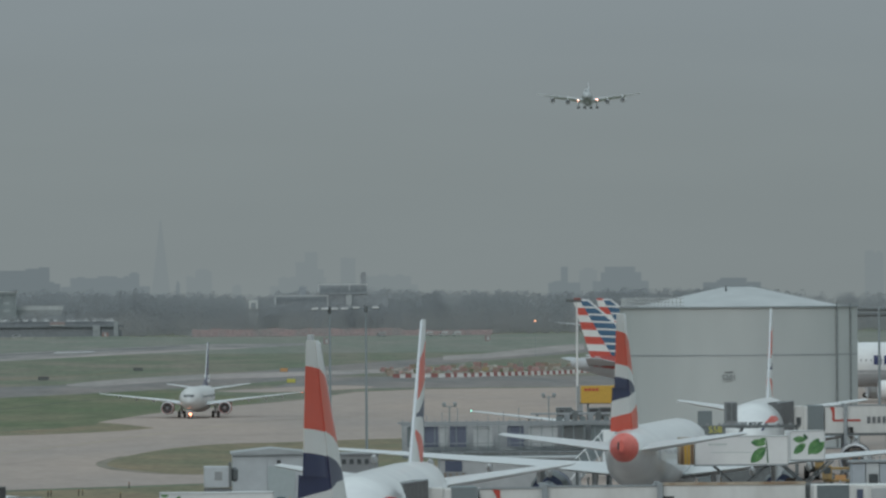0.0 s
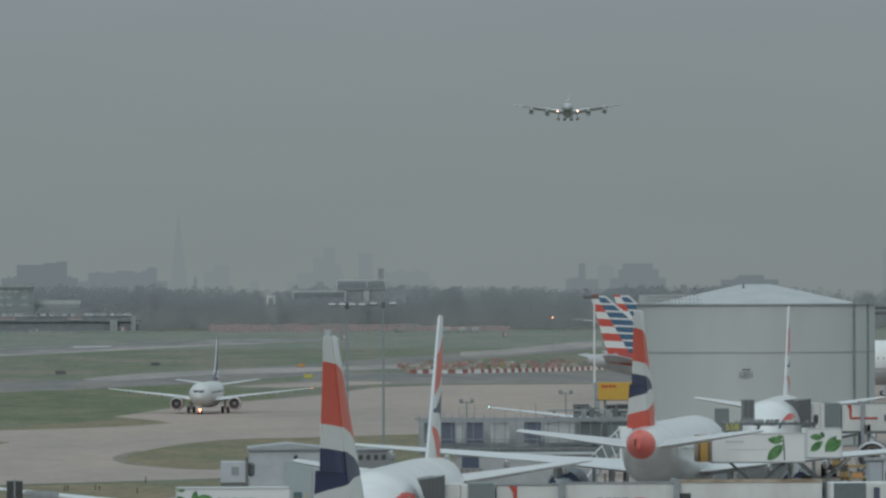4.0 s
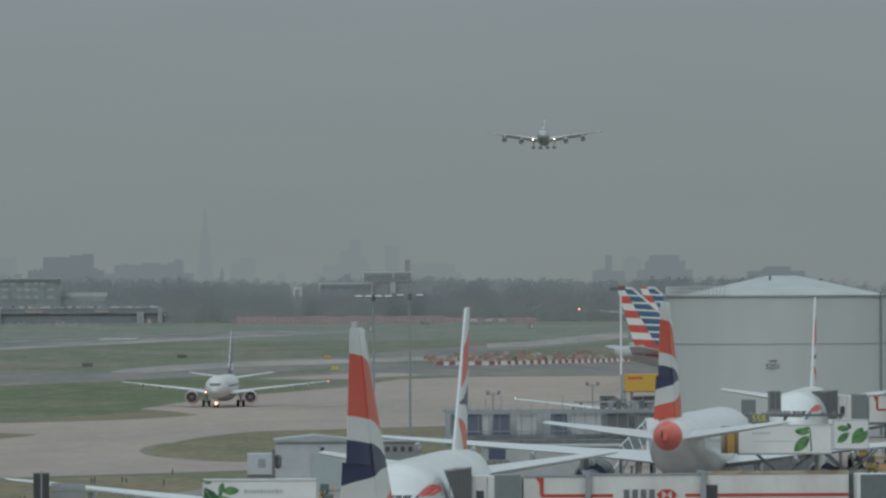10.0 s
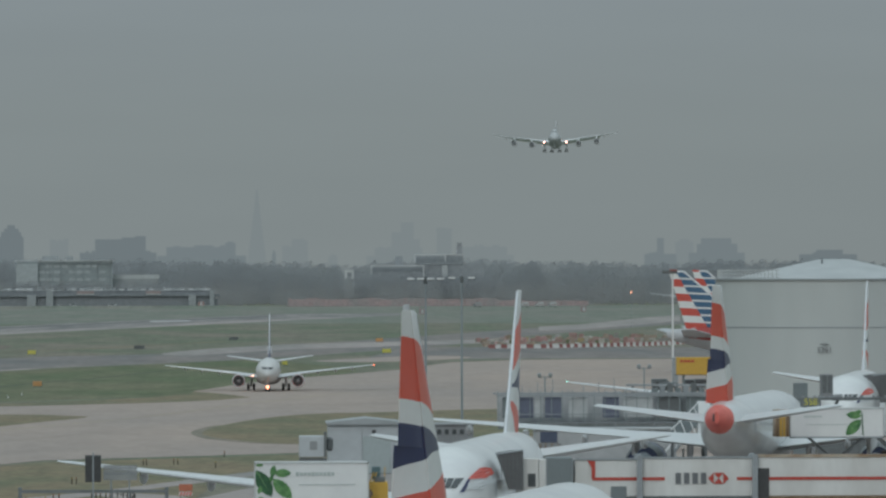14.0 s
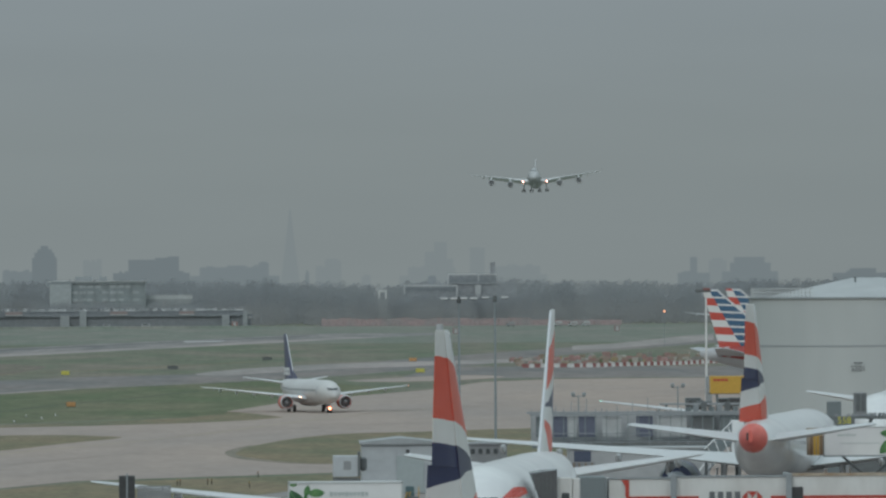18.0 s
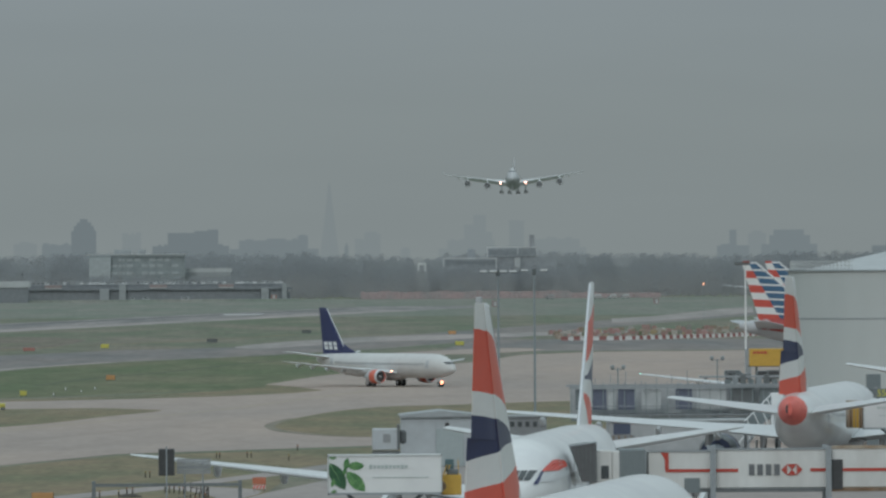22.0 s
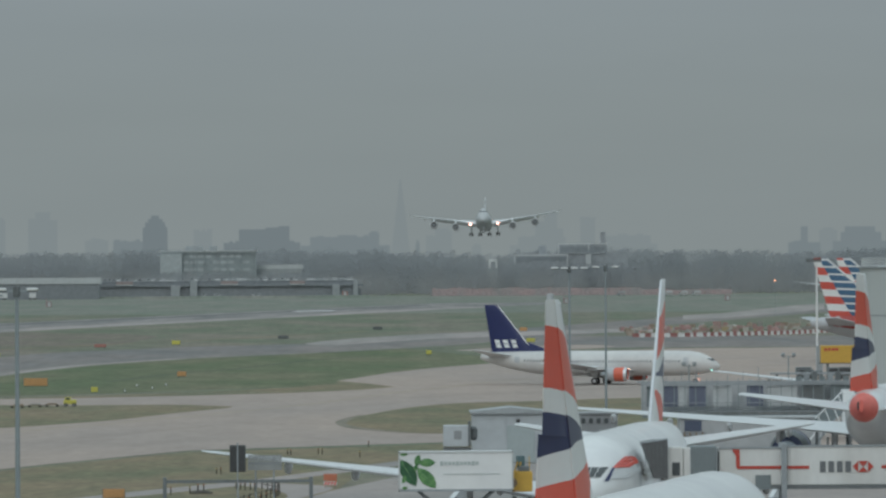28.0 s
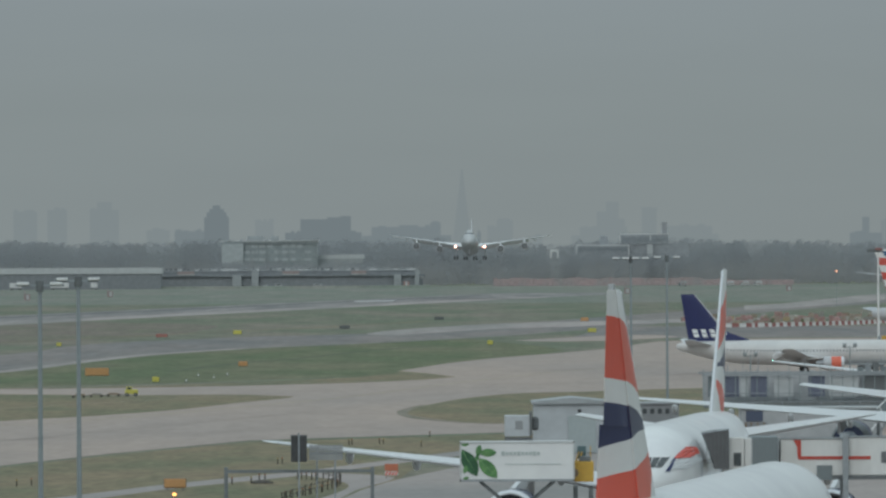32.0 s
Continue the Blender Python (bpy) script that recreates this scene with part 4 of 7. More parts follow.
def tank():
    x, y, r, h = 77.76, 1030.0, 15.5, 18.4
    t = thing("storage_tank", "large pale grey cylindrical storage tank with shallow conical roof", "tank", pose(x, y, 0))
    ang = [2 * math.pi * i / 72 for i in range(72)]
    for z0, z1 in ((0.0, 12.2), (12.2, h)):
        part("shell_course", loft(bmesh.new(), [[(r * math.sin(a), r * math.cos(a), z) for a in ang] for z in (z0 + 0.03, z1 - 0.03)]), TANK_PAINT, t, smooth=True)
    for z, w in ((12.2, 0.03), (h, 0.25), (0.15, 0.3)):
        part("ring_stiffener", loft(bmesh.new(), [[((r + w) * math.sin(a), (r + w) * math.cos(a), z + dz) for a in ang] for dz in (-0.09, 0.09)]), STEEL, t)
    part("roof", loft(bmesh.new(), [[(q * math.sin(a), q * math.cos(a), z) for a in ang] for q, z in ((r - 0.1, h + 0.02), (r * 0.86, h + 0.10), (r * 0.16, h + 2.5), (r * 0.11, h + 2.62), (0.9, h + 2.45))]), TANK_ROOF, t, smooth=True)
    for i in range(30):
        a = -1.72 + i * 0.039
        px, py = (r - 0.3) * math.sin(a), (r - 0.3) * -math.cos(a)
        qx, qy = (r - 0.3) * math.sin(a + 0.039), (r - 0.3) * -math.cos(a + 0.039)
        part("handrail_post", rodded((px, py, h), (px, py, h + 1.2), 0.07, seg=6), LAMP_PALE, t)
        for z in (0.25, 0.7, 1.2):
            part("handrail", rodded((px, py, h + z), (qx, qy, h + z), 0.06, seg=5), LAMP_PALE, t)
    for i in range(24):      # rafters that show through the roof sheets
        a = 2 * math.pi * i / 24
        part("roof_seam", rodded((r * 0.8 * math.sin(a), r * 0.8 * math.cos(a), h + 0.14), (r * 0.2 * math.sin(a), r * 0.2 * math.cos(a), h + 2.32), 0.03, seg=5), TANK_ROOF, t)
    for px, py in ((12.0, -10.0), (14.05, -6.75)):
        part("pipe", rodded((px, py, 0), (px, py, h + 0.4), 0.15, seg=8), PIPE_GREY, t)
        for i in range(6):
            part("pipe_bracket", boxed(px - 0.1, py + 0.15, 2 + 3.0 * i, 0.5, 0.4, 0.15), DARK_STEEL, t)
    letters("S201", 1.0, GREY_TEXT, t, pose(75.32 - x, -r - 0.03, 9.30), "grey tank number")
    part("lettering_bar", boxed(75.32 - x, -r - 0.03, 10.05, 1.1, 0.04, 0.14), GREY_TEXT, t, "small grey lettering")
    part("roof_vent", rodded((-1.9, -4, h + 1.2), (-1.9, -4, h + 2.7), 0.12, seg=8), DARK_STEEL, t)
    part("roof_vent", boxed(-1.5, -4, h + 1.7, 1.6, 0.3, 0.16), DARK_STEEL, t)
    return t


tank()

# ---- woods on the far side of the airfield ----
# mist is put into the twig colour, paler and greyer than bark
HAZED_WOOD = material("hazed_bare_woods", (0.375, 0.382, 0.395), 0.95, vary=0.1, size=3.0, second=(0.33, 0.345, 0.36), big=40)
bw_ = HAZED_WOOD.node_tree
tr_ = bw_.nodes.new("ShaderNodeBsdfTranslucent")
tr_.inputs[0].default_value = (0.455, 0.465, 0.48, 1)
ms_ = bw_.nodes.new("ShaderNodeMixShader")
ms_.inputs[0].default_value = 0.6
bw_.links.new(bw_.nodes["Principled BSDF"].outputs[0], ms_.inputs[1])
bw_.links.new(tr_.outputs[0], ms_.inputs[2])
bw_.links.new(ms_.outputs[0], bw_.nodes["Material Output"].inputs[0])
# the brush tone is lifted for mist in the same way
HAZED_BRUSH = HAZED_WOOD.copy()
HAZED_BRUSH.name = "hazed_brown_brush"
for nd_ in HAZED_BRUSH.node_tree.nodes:
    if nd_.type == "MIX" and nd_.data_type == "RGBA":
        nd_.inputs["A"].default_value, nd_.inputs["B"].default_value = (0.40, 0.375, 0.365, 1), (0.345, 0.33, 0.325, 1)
rng = random.Random(7)


def woods(name, x0, x1, y0, y1, count, h0, h1, mat, label, twigs=1000, spread=1.0):
    """Leafless trees and brush: a trunk, forked limbs and crowns of very many small twig clumps."""
    g_ = np.random.default_rng(rng.randrange(10 ** 6))
    tx, ty = g_.uniform(x0, x1, count), g_.uniform(y0, y1, count)
    wave = np.array([0.97 + 0.13 * noise.noise((a * 0.014, b * 0.003, 3)) + 0.09 * noise.noise((a * 0.06, b * 0.01, 9)) for a, b in zip(tx, ty)])
    th = g_.uniform(h0, h1, count) * wave
    tw = th * g_.uniform(0.45, 1.0, count) * spread
    x, y, h, w = (np.repeat(q, twigs) for q in (tx, ty, th, tw))
    n = len(x)
    q = 1 - 0.97 * g_.random(n) ** 1.25
    egg = np.sqrt(np.maximum(0.02, 1 - ((q - 0.5) / 0.5) ** 2)) * (1.12 - 0.3 * q)
    turn, out = g_.uniform(0, 2 * math.pi, n), g_.random(n) ** 0.45
    lump = 1 + 0.22 * np.sin(3 * turn + 7 * q + x) + 0.12 * np.sin(7 * turn - 11 * q + 2 * y)
    half = 0.5 * w * egg * out * lump
    c = np.stack([x + half * np.cos(turn), y + half * np.sin(turn), h * (0.02 + 0.98 * q)], 1)
    s = h * g_.uniform(0.009, 0.026, n) * (1.9 - 1.2 * q)
    tri = c[:, None, :] + g_.uniform(-1, 1, (n, 3, 3)) * s[:, None, None]
    limbs = []
    for k in range(4):
        a = g_.uniform(-0.5, 0.5, count) * tw * (0 if k == 0 else 1)
        t = th * (0.012 if k == 0 else 0.007)
        zb, zt = th * (0 if k == 0 else 0.25), th * (0.75 if k == 0 else 0.9)
        limbs.append(np.stack([np.stack([tx - t, ty, zb], 1), np.stack([tx + t, ty, zb], 1), np.stack([tx + a, ty, zt], 1)], 1))
    tri = np.concatenate([tri, *limbs])
    tri[:, :, 2] = np.maximum(tri[:, :, 2], 0)
    m = len(tri)
    me = bpy.data.meshes.new(name)
    me.vertices.add(3 * m)
    me.vertices.foreach_set("co", tri.reshape(-1).astype(np.float32))
    me.loops.add(3 * m)
    me.loops.foreach_set("vertex_index", np.arange(3 * m, dtype=np.int32))
    me.polygons.add(m)
    me.polygons.foreach_set("loop_start", np.arange(0, 3 * m, 3, dtype=np.int32))
    me.update()
    me.materials.append(mat)
    return tagged(new(name, me), label, "woods", kind="stuff")


woods("woods", -330, 50, 4300, 4560, 640, 21.5, 25, HAZED_WOOD, "grey belt of leafless winter trees in mist", 700)
woods("woods", 50, 360.17, 4300, 4560, 500, 19.5, 23, HAZED_WOOD, "grey belt of leafless winter trees in mist beyond the framed building", 700)
woods("woods", 360.17, 460, 4300, 4560, 130, 14, 20, HAZED_WOOD, "lower grey belt of leafless trees in mist", 700)
woods("thicket", 49.10, 142.13, 4240, 4280, 150, 13, 17.5, HAZED_WOOD, "grey trees before the framed building", 560)
woods("thicket", -128, -36, 4160, 4255, 230, 10.5, 13, HAZED_WOOD, "grey brush before the office building", 560)
woods("thicket", -330, 460, 4070, 4300, 1150, 7, 15, HAZED_BRUSH, "low brown-grey brush before the trees", 480)

# ---- the city behind, its haze put into glowing blocks ----
HAZE_NEAR = glow("skyline_haze_glow_near", (0.160, 0.194, 0.208), 1.0)
HAZE_MID = glow("skyline_haze_glow_middle", (0.176, 0.212, 0.226), 1.0)
HAZE_FAR = glow("skyline_haze_glow_far", (0.205, 0.241, 0.251), 1.0)
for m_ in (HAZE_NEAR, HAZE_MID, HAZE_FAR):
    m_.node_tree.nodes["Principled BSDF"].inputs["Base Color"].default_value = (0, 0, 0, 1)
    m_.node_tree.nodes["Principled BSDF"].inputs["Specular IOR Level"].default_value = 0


def tower(x0, x1, y, top, mat, label, steps=()):
    t = thing("city_building", label, "building", pose((x0 + x1) / 2, y, 0), group="hazy city skyline")
    w = x1 - x0
    part("block", boxed(0, 0, top / 2, w, 12, top), mat, t)
    for a, b, z in steps:
        part("upper_storey", boxed((a + b) / 2 * w - w / 2, 0, (top + z) / 2, (b - a) * w, 9, z - top), mat, t)
    r = random.Random(int(x0 * 7 + top))
    for i in range(2 + int(w / 9)):      # plant rooms and stair heads on the roof
        q, s_ = r.uniform(-0.42, 0.42) * w, r.uniform(0.6, 1.6)
        part("roof_plant", boxed(q, 0, top + s_ / 2, min(r.uniform(1.5, 4.0), 0.4 * w), 6, s_), mat, t)
    if w > 20:
        for sgn in (-1, 1):      # lower wings beside a long block
            part("side_wing", boxed(sgn * w * r.uniform(0.5, 0.6), 0, top * 0.42, w * r.uniform(0.15, 0.3), 10, top * 0.84), mat, t)
    return t


def rel(x0, x1, y, top, mat, label="faint grey building in the mist", steps=()):
    return tower(x0, x1, y, top, mat, label, steps)


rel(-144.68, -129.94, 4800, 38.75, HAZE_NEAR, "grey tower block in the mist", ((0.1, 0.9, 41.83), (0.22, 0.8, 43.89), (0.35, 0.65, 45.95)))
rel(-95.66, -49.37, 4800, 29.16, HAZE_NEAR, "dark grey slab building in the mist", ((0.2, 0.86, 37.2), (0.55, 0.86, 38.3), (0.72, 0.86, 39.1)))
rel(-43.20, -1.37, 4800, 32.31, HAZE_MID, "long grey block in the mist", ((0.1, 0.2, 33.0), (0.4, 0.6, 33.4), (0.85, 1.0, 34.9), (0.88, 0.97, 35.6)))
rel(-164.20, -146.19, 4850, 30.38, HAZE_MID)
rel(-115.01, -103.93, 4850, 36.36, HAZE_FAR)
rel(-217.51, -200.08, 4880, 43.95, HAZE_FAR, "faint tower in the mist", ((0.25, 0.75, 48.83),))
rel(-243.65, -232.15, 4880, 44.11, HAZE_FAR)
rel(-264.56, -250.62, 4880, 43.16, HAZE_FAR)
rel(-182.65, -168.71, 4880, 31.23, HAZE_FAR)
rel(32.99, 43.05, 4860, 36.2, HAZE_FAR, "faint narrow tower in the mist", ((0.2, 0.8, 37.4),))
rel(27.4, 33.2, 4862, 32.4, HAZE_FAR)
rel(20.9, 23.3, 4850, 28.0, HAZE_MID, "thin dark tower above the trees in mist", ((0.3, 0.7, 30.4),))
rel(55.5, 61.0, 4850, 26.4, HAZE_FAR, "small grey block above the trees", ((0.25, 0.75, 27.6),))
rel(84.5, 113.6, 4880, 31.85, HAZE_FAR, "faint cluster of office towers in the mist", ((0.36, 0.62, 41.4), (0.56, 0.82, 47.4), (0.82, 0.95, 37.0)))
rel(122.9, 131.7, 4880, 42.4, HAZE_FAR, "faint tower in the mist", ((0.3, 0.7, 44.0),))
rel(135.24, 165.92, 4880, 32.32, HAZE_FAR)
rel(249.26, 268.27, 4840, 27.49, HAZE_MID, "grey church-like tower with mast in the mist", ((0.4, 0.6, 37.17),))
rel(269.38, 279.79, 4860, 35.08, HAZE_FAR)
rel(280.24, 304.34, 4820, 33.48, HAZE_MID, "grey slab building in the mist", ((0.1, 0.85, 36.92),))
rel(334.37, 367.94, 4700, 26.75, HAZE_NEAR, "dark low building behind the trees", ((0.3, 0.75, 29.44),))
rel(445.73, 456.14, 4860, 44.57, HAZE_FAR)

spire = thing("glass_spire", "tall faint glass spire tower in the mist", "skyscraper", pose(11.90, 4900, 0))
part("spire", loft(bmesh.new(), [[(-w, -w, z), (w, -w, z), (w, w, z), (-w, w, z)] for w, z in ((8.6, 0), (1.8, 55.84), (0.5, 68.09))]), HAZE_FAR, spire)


# ---- round the parked aircraft ----
BRIDGE_WHITE = material("off_white_bridge_panels", (0.74, 0.75, 0.735), 0.5, vary=0.05, size=0.5, second=(0.64, 0.64, 0.62), big=3, stretch=(1, 1, 0.4))
SHUTTER_BLUE = material("dull_dark_blue_shutter", (0.085, 0.105, 0.16), 0.5, vary=0.1, size=0.3)
BRIDGE_RED = material("red_stripe_paint", (0.50, 0.07, 0.05), 0.45, vary=0.06, size=0.5)
HOOD = material("dark_grey_canopy_fabric", (0.15, 0.155, 0.16), 0.85, vary=0.12, size=0.3, stretch=(1, 6, 1))
SLATE = material("slate_grey_cladding", (0.20, 0.232, 0.242), 0.6, vary=0.08, size=0.4, stretch=(6, 1, 1))
RUST_TAN = material("tan_rusted_edge", (0.47, 0.40, 0.32), 0.85, vary=0.25, size=0.3, second=(0.30, 0.21, 0.14), big=1.2)
CAB_SLATE = material("dark_slate_cladding", (0.155, 0.185, 0.195), 0.6, vary=0.08, size=0.4)
RUST = material("rusty_brown_steel", (0.20, 0.13, 0.08), 0.85, vary=0.25, size=0.4, second=(0.28, 0.21, 0.15), big=1.5)
YELLOW = material("yellow_vehicle_paint", (0.60, 0.37, 0.07), 0.45, vary=0.08, size=0.4)
LEAF = material("printed_green_leaf", (0.15, 0.32, 0.12), 0.5, vary=0.25, size=0.3, second=(0.05, 0.17, 0.06), big=0.5)
LEAF_VEIN = material("printed_pale_green_midrib", (0.20, 0.37, 0.17), 0.5, vary=0.1, size=0.3)
LEAF_DARK = material("printed_dark_green_leaf", (0.045, 0.15, 0.06), 0.5, vary=0.25, size=0.3, second=(0.03, 0.10, 0.05), big=0.5)
PALE_TEXT = material("pale_grey_green_lettering", (0.50, 0.56, 0.55), 0.5, vary=0.05, size=0.2)
SHED_GREY = material("pale_blue_grey_cladding", (0.51, 0.545, 0.57), 0.55, vary=0.05, size=0.6, second=(0.46, 0.49, 0.515), big=3)
WALL_GREY = material("mid_grey_wall", (0.33, 0.345, 0.355), 0.75, vary=0.07, size=0.7, second=(0.24, 0.25, 0.26), big=4)
SHED_DOOR = material("grey_green_door_paint", (0.40, 0.455, 0.465), 0.5, vary=0.05, size=0.5)
SHED_ROOF = material("grey_metal_roof", (0.40, 0.425, 0.44), 0.6, vary=0.12, size=0.5, second=(0.33, 0.35, 0.36), big=2)
SERVICE_GREY = material("light_grey_wall", (0.46, 0.475, 0.485), 0.75, vary=0.07, size=0.7, second=(0.40, 0.415, 0.425), big=4)
WHITE_SHEET = material("white_sheeting", (0.53, 0.555, 0.565), 0.7, vary=0.12, size=0.6)


def rows_of(name, parent, mat, places, sx, sy, sz, label="", bevel=0.0):
    """Equal boxes that share one mesh, each an object of its own."""
    first = None
    for p in places:
        if first is None:
            first = part(name, boxed(0, 0, 0, sx, sy, sz, bevel), mat, parent, label, at=Matrix.Translation(p))
        else:
            ob = first.copy()
            scene.collection.objects.link(ob)
            ob.matrix_basis = Matrix.Translation(p)
    return first


def jet_bridge(bounds, y, z0, z1, label, bars=True, reach=1.0):
    """A passenger bridge with its cab at x0: hood, cab, ribbed tunnel, stripe and lettering, drive column and legs."""
    b = thing("jet_bridge", label, "jet bridge", pose(0, 0, 0), "jet bridges")
    h, zm = z1 - z0, (z0 + z1) / 2
    x0, x1 = bounds[0], bounds[-1]
    for i, (a, e) in enumerate(zip(bounds, bounds[1:])):
        w = e - a
        grow = 0.09 * i
        t = part("tunnel", boxed(a + w / 2, y, zm + grow / 2, w - 0.12, 2.6 + 2 * grow, h + grow, 0.05), BRIDGE_WHITE, b)
        part("roof_edge", boxed(a + w / 2, y - 1.3 - grow, z1 + grow + 0.03, w - 0.1, 0.16, 0.20 if i > 1 else 0.12), (STEEL, STEEL, RUST_TAN)[min(i, 2)], t)
        part("floor_beam", boxed(a + w / 2, y - 1.28 - grow, z0 - 0.12, w - 0.1, 0.2, 0.26), RUST if i > 1 else DARK_STEEL, t)
        for j in range(7):
            part("panel_rib", boxed(a + 0.3 + j * (w - 0.6) / 6, y - 1.315 - grow, zm, 0.05, 0.04, h - 0.25), BRIDGE_WHITE, t)
        if i != 1 or not bars:
            part("stripe", boxed(a + w / 2 + (0.6 if i == 0 else 0), y - 1.345 - grow, z0 + 0.48 * h, w * (0.72 if i == 0 else 0.98), 0.02, 0.2), BRIDGE_RED, t, "red stripe")
        if i == 0:
            part("stripe", boxed(a + 0.14 * w + 0.66, y - 1.349, z0 + 0.735 * h, 0.24, 0.02, 0.46 * h), BRIDGE_RED, t, "red corner flash")
            part("stripe", prism([(a + 0.14 * w + q, z0 + v * h) for q, v in ((0.54, 0.97), (0.54, 0.78), (0.28, 0.97))], y - 1.36, y - 1.34), BRIDGE_RED, t, "red corner flash")
    if bars:
        lx = bounds[1] + 2.1
        for j in range(4):
            part("lettering_bar", boxed(lx + 0.28 + j * 0.55, y - 1.44, z0 + 0.49 * h, 0.36, 0.02, 0.72), GREY_TEXT, b, "grey lettering")
        hx = lx + 2.9
        cz = z0 + 0.49 * h
        for tri in (((-0.32, 0.36), (-0.32, -0.36), (-0.68, 0.0)), ((0.32, 0.36), (0.68, 0.0), (0.32, -0.36)), ((-0.32, 0.36), (0.0, 0.0), (0.32, 0.36)), ((-0.32, -0.36), (0.32, -0.36), (0.0, 0.0))):
            part("emblem", prism([(hx + q, cz + v) for q, v in tri], y - 1.47, y - 1.44), BRIDGE_RED, b, "red triangular emblem")
        part("stripe", boxed((hx + 1.2 + bounds[2]) / 2, y - 1.44, z0 + 0.48 * h, bounds[2] - hx - 1.2, 0.02, 0.2), BRIDGE_RED, b, "red stripe")
    # cab with its slate side, and the hood against the aircraft
    cab = part("cab", boxed(x0 - 0.95, y - 0.2, zm + 0.05, 1.7, 3.0, h + 0.2, 0.06), SLATE, b)
    for dx in (-0.85, 0.85):
        part("seam", boxed(x0 - 0.95 + dx, y - 1.71, zm + 0.05, 0.06, 0.03, h), STEEL, cab)
    part("corner_post", boxed(x0 - 2.0, y - 1.0, zm, 0.55, 1.4, h + 0.1, 0.05), BRIDGE_WHITE, b)
    head = part("head", boxed(x0 - 3.0, y - 0.6, zm + 0.05, 1.4, 2.2, h + 0.1, 0.05), BRIDGE_WHITE, b)
    part("cab_window", boxed(x0 - 2.75, y - 1.72, zm - 0.1, 0.5, 0.04, 0.85), WINDOW_GLASS, head)
    lean = ((-5.04, z1 + 0.42), (-4.2, z1 + 0.56), (-3.31, z1 + 0.6), (-3.31, z0 + 0.5), (-4.2, z0 + 0.5), (-4.52, z0 + 1.5), (-4.82, z0 + 2.3))
    hood = part("hood", prism([(x0 - 3.31 + (q + 3.31) * reach, v if v > z1 else z0 + 0.5 + (v - z0 - 0.5) * 1.0 - 1.2 * (reach - 1)) for q, v in lean], y - 2.3, y + 0.8), HOOD, b, "dark folding canopy")
    for i in range(6):      # folds of the canopy, and its pale top rim
        q = 0.26 * i
        part("fold", boxed(x0 - 3.45 - q, y - 2.33, (z0 + z1) / 2 + 0.55 + 0.06 * i, 0.05, 0.08, h - 0.05 - 0.16 * i), DARK_STEEL, hood)
    part("rim", rodded((x0 - 5.1, y - 2.3, z1 + 0.40), (x0 - 3.31, y - 2.3, z1 + 0.64), 0.07, seg=6), STEEL, hood)
    # lift column and legs
    part("stripe", boxed(bounds[1] + 0.7, y - 1.44, z0 + 0.48 * h, 1.6, 0.02, 0.2), BRIDGE_RED, b, "red stripe")
    part("dark_gap", boxed(bounds[2] + 0.3, y - 1.55, zm - 0.35, 0.95, 0.1, h * 0.8), DARK, b)
    part("side_hatch", boxed(x0 + 0.14 * (bounds[1] - x0) + 2.3, y - 1.36, z0 + 0.2, 1.0, 0.06, 0.95), SLATE, b)
    for px in bounds[1:-1]:
        col = part("lift_column", boxed(px - 0.15, y - 1.75, (z1 + 0.3) / 2, 0.36, 0.36, z1 + 0.3), STEEL, b)
        part("lift_column", boxed(px - 0.15, y + 1.75, (z1 + 0.3) / 2, 0.36, 0.36, z1 + 0.3), STEEL, b)
        part("axle_beam", boxed(px - 0.15, y, 1.0, 0.6, 3.4, 0.6), DARK_STEEL, col)
        for dy in (-1.2, 1.2):
            wheel(col, px - 0.15, y + dy, 0.6, 0.6, 0.4)
    part("rotunda", rodded((x1 + 0.5, y, 0), (x1 + 0.5, y, z1 + 0.1), 0.9, seg=16), DARK_STEEL, b)
    return b


jet_bridge((21.78, 26.19, 33.70, 43.11), 515.0, 5.2, 7.62, "off-white jet bridge with red stripe, grey lettering and dark hood")
jet_bridge((72.88, 75.29, 80.13, 86.77), 846.0, 5.1, 8.0, "off-white jet bridge with red flash beside the far airliner", reach=1.55)
part_bridge = thing("fixed_walkway", "slate and white fixed walkway joining the jet bridge", "walkway", pose(43.37, 512, 0))
part("walkway_body", boxed(3.4, 0, 6.3, 6.8, 3.2, 2.9, 0.06), BRIDGE_WHITE, part_bridge)
part("slate_panel", boxed(1.2, -1.63, 6.3, 2.1, 0.06, 2.86), CAB_SLATE, part_bridge)
part("narrow_window", boxed(2.95, -1.63, 6.3, 0.4, 0.06, 2.3), SHUTTER_BLUE, part_bridge)
part("slate_panel", boxed(5.2, -1.63, 6.25, 3.0, 0.06, 2.5), SERVICE_GREY, part_bridge)
for dx in (0.05, 2.45, 3.4, 6.75):
    part("corner_post", boxed(dx, -1.66, 6.3, 0.22, 0.1, 2.9), BRIDGE_WHITE, part_bridge)
part("support_leg", boxed(1.0, 0, 2.4, 0.4, 0.4, 4.8), STEEL, part_bridge)
part("support_leg", boxed(6.0, 0, 2.4, 0.4, 0.4, 4.8), STEEL, part_bridge)


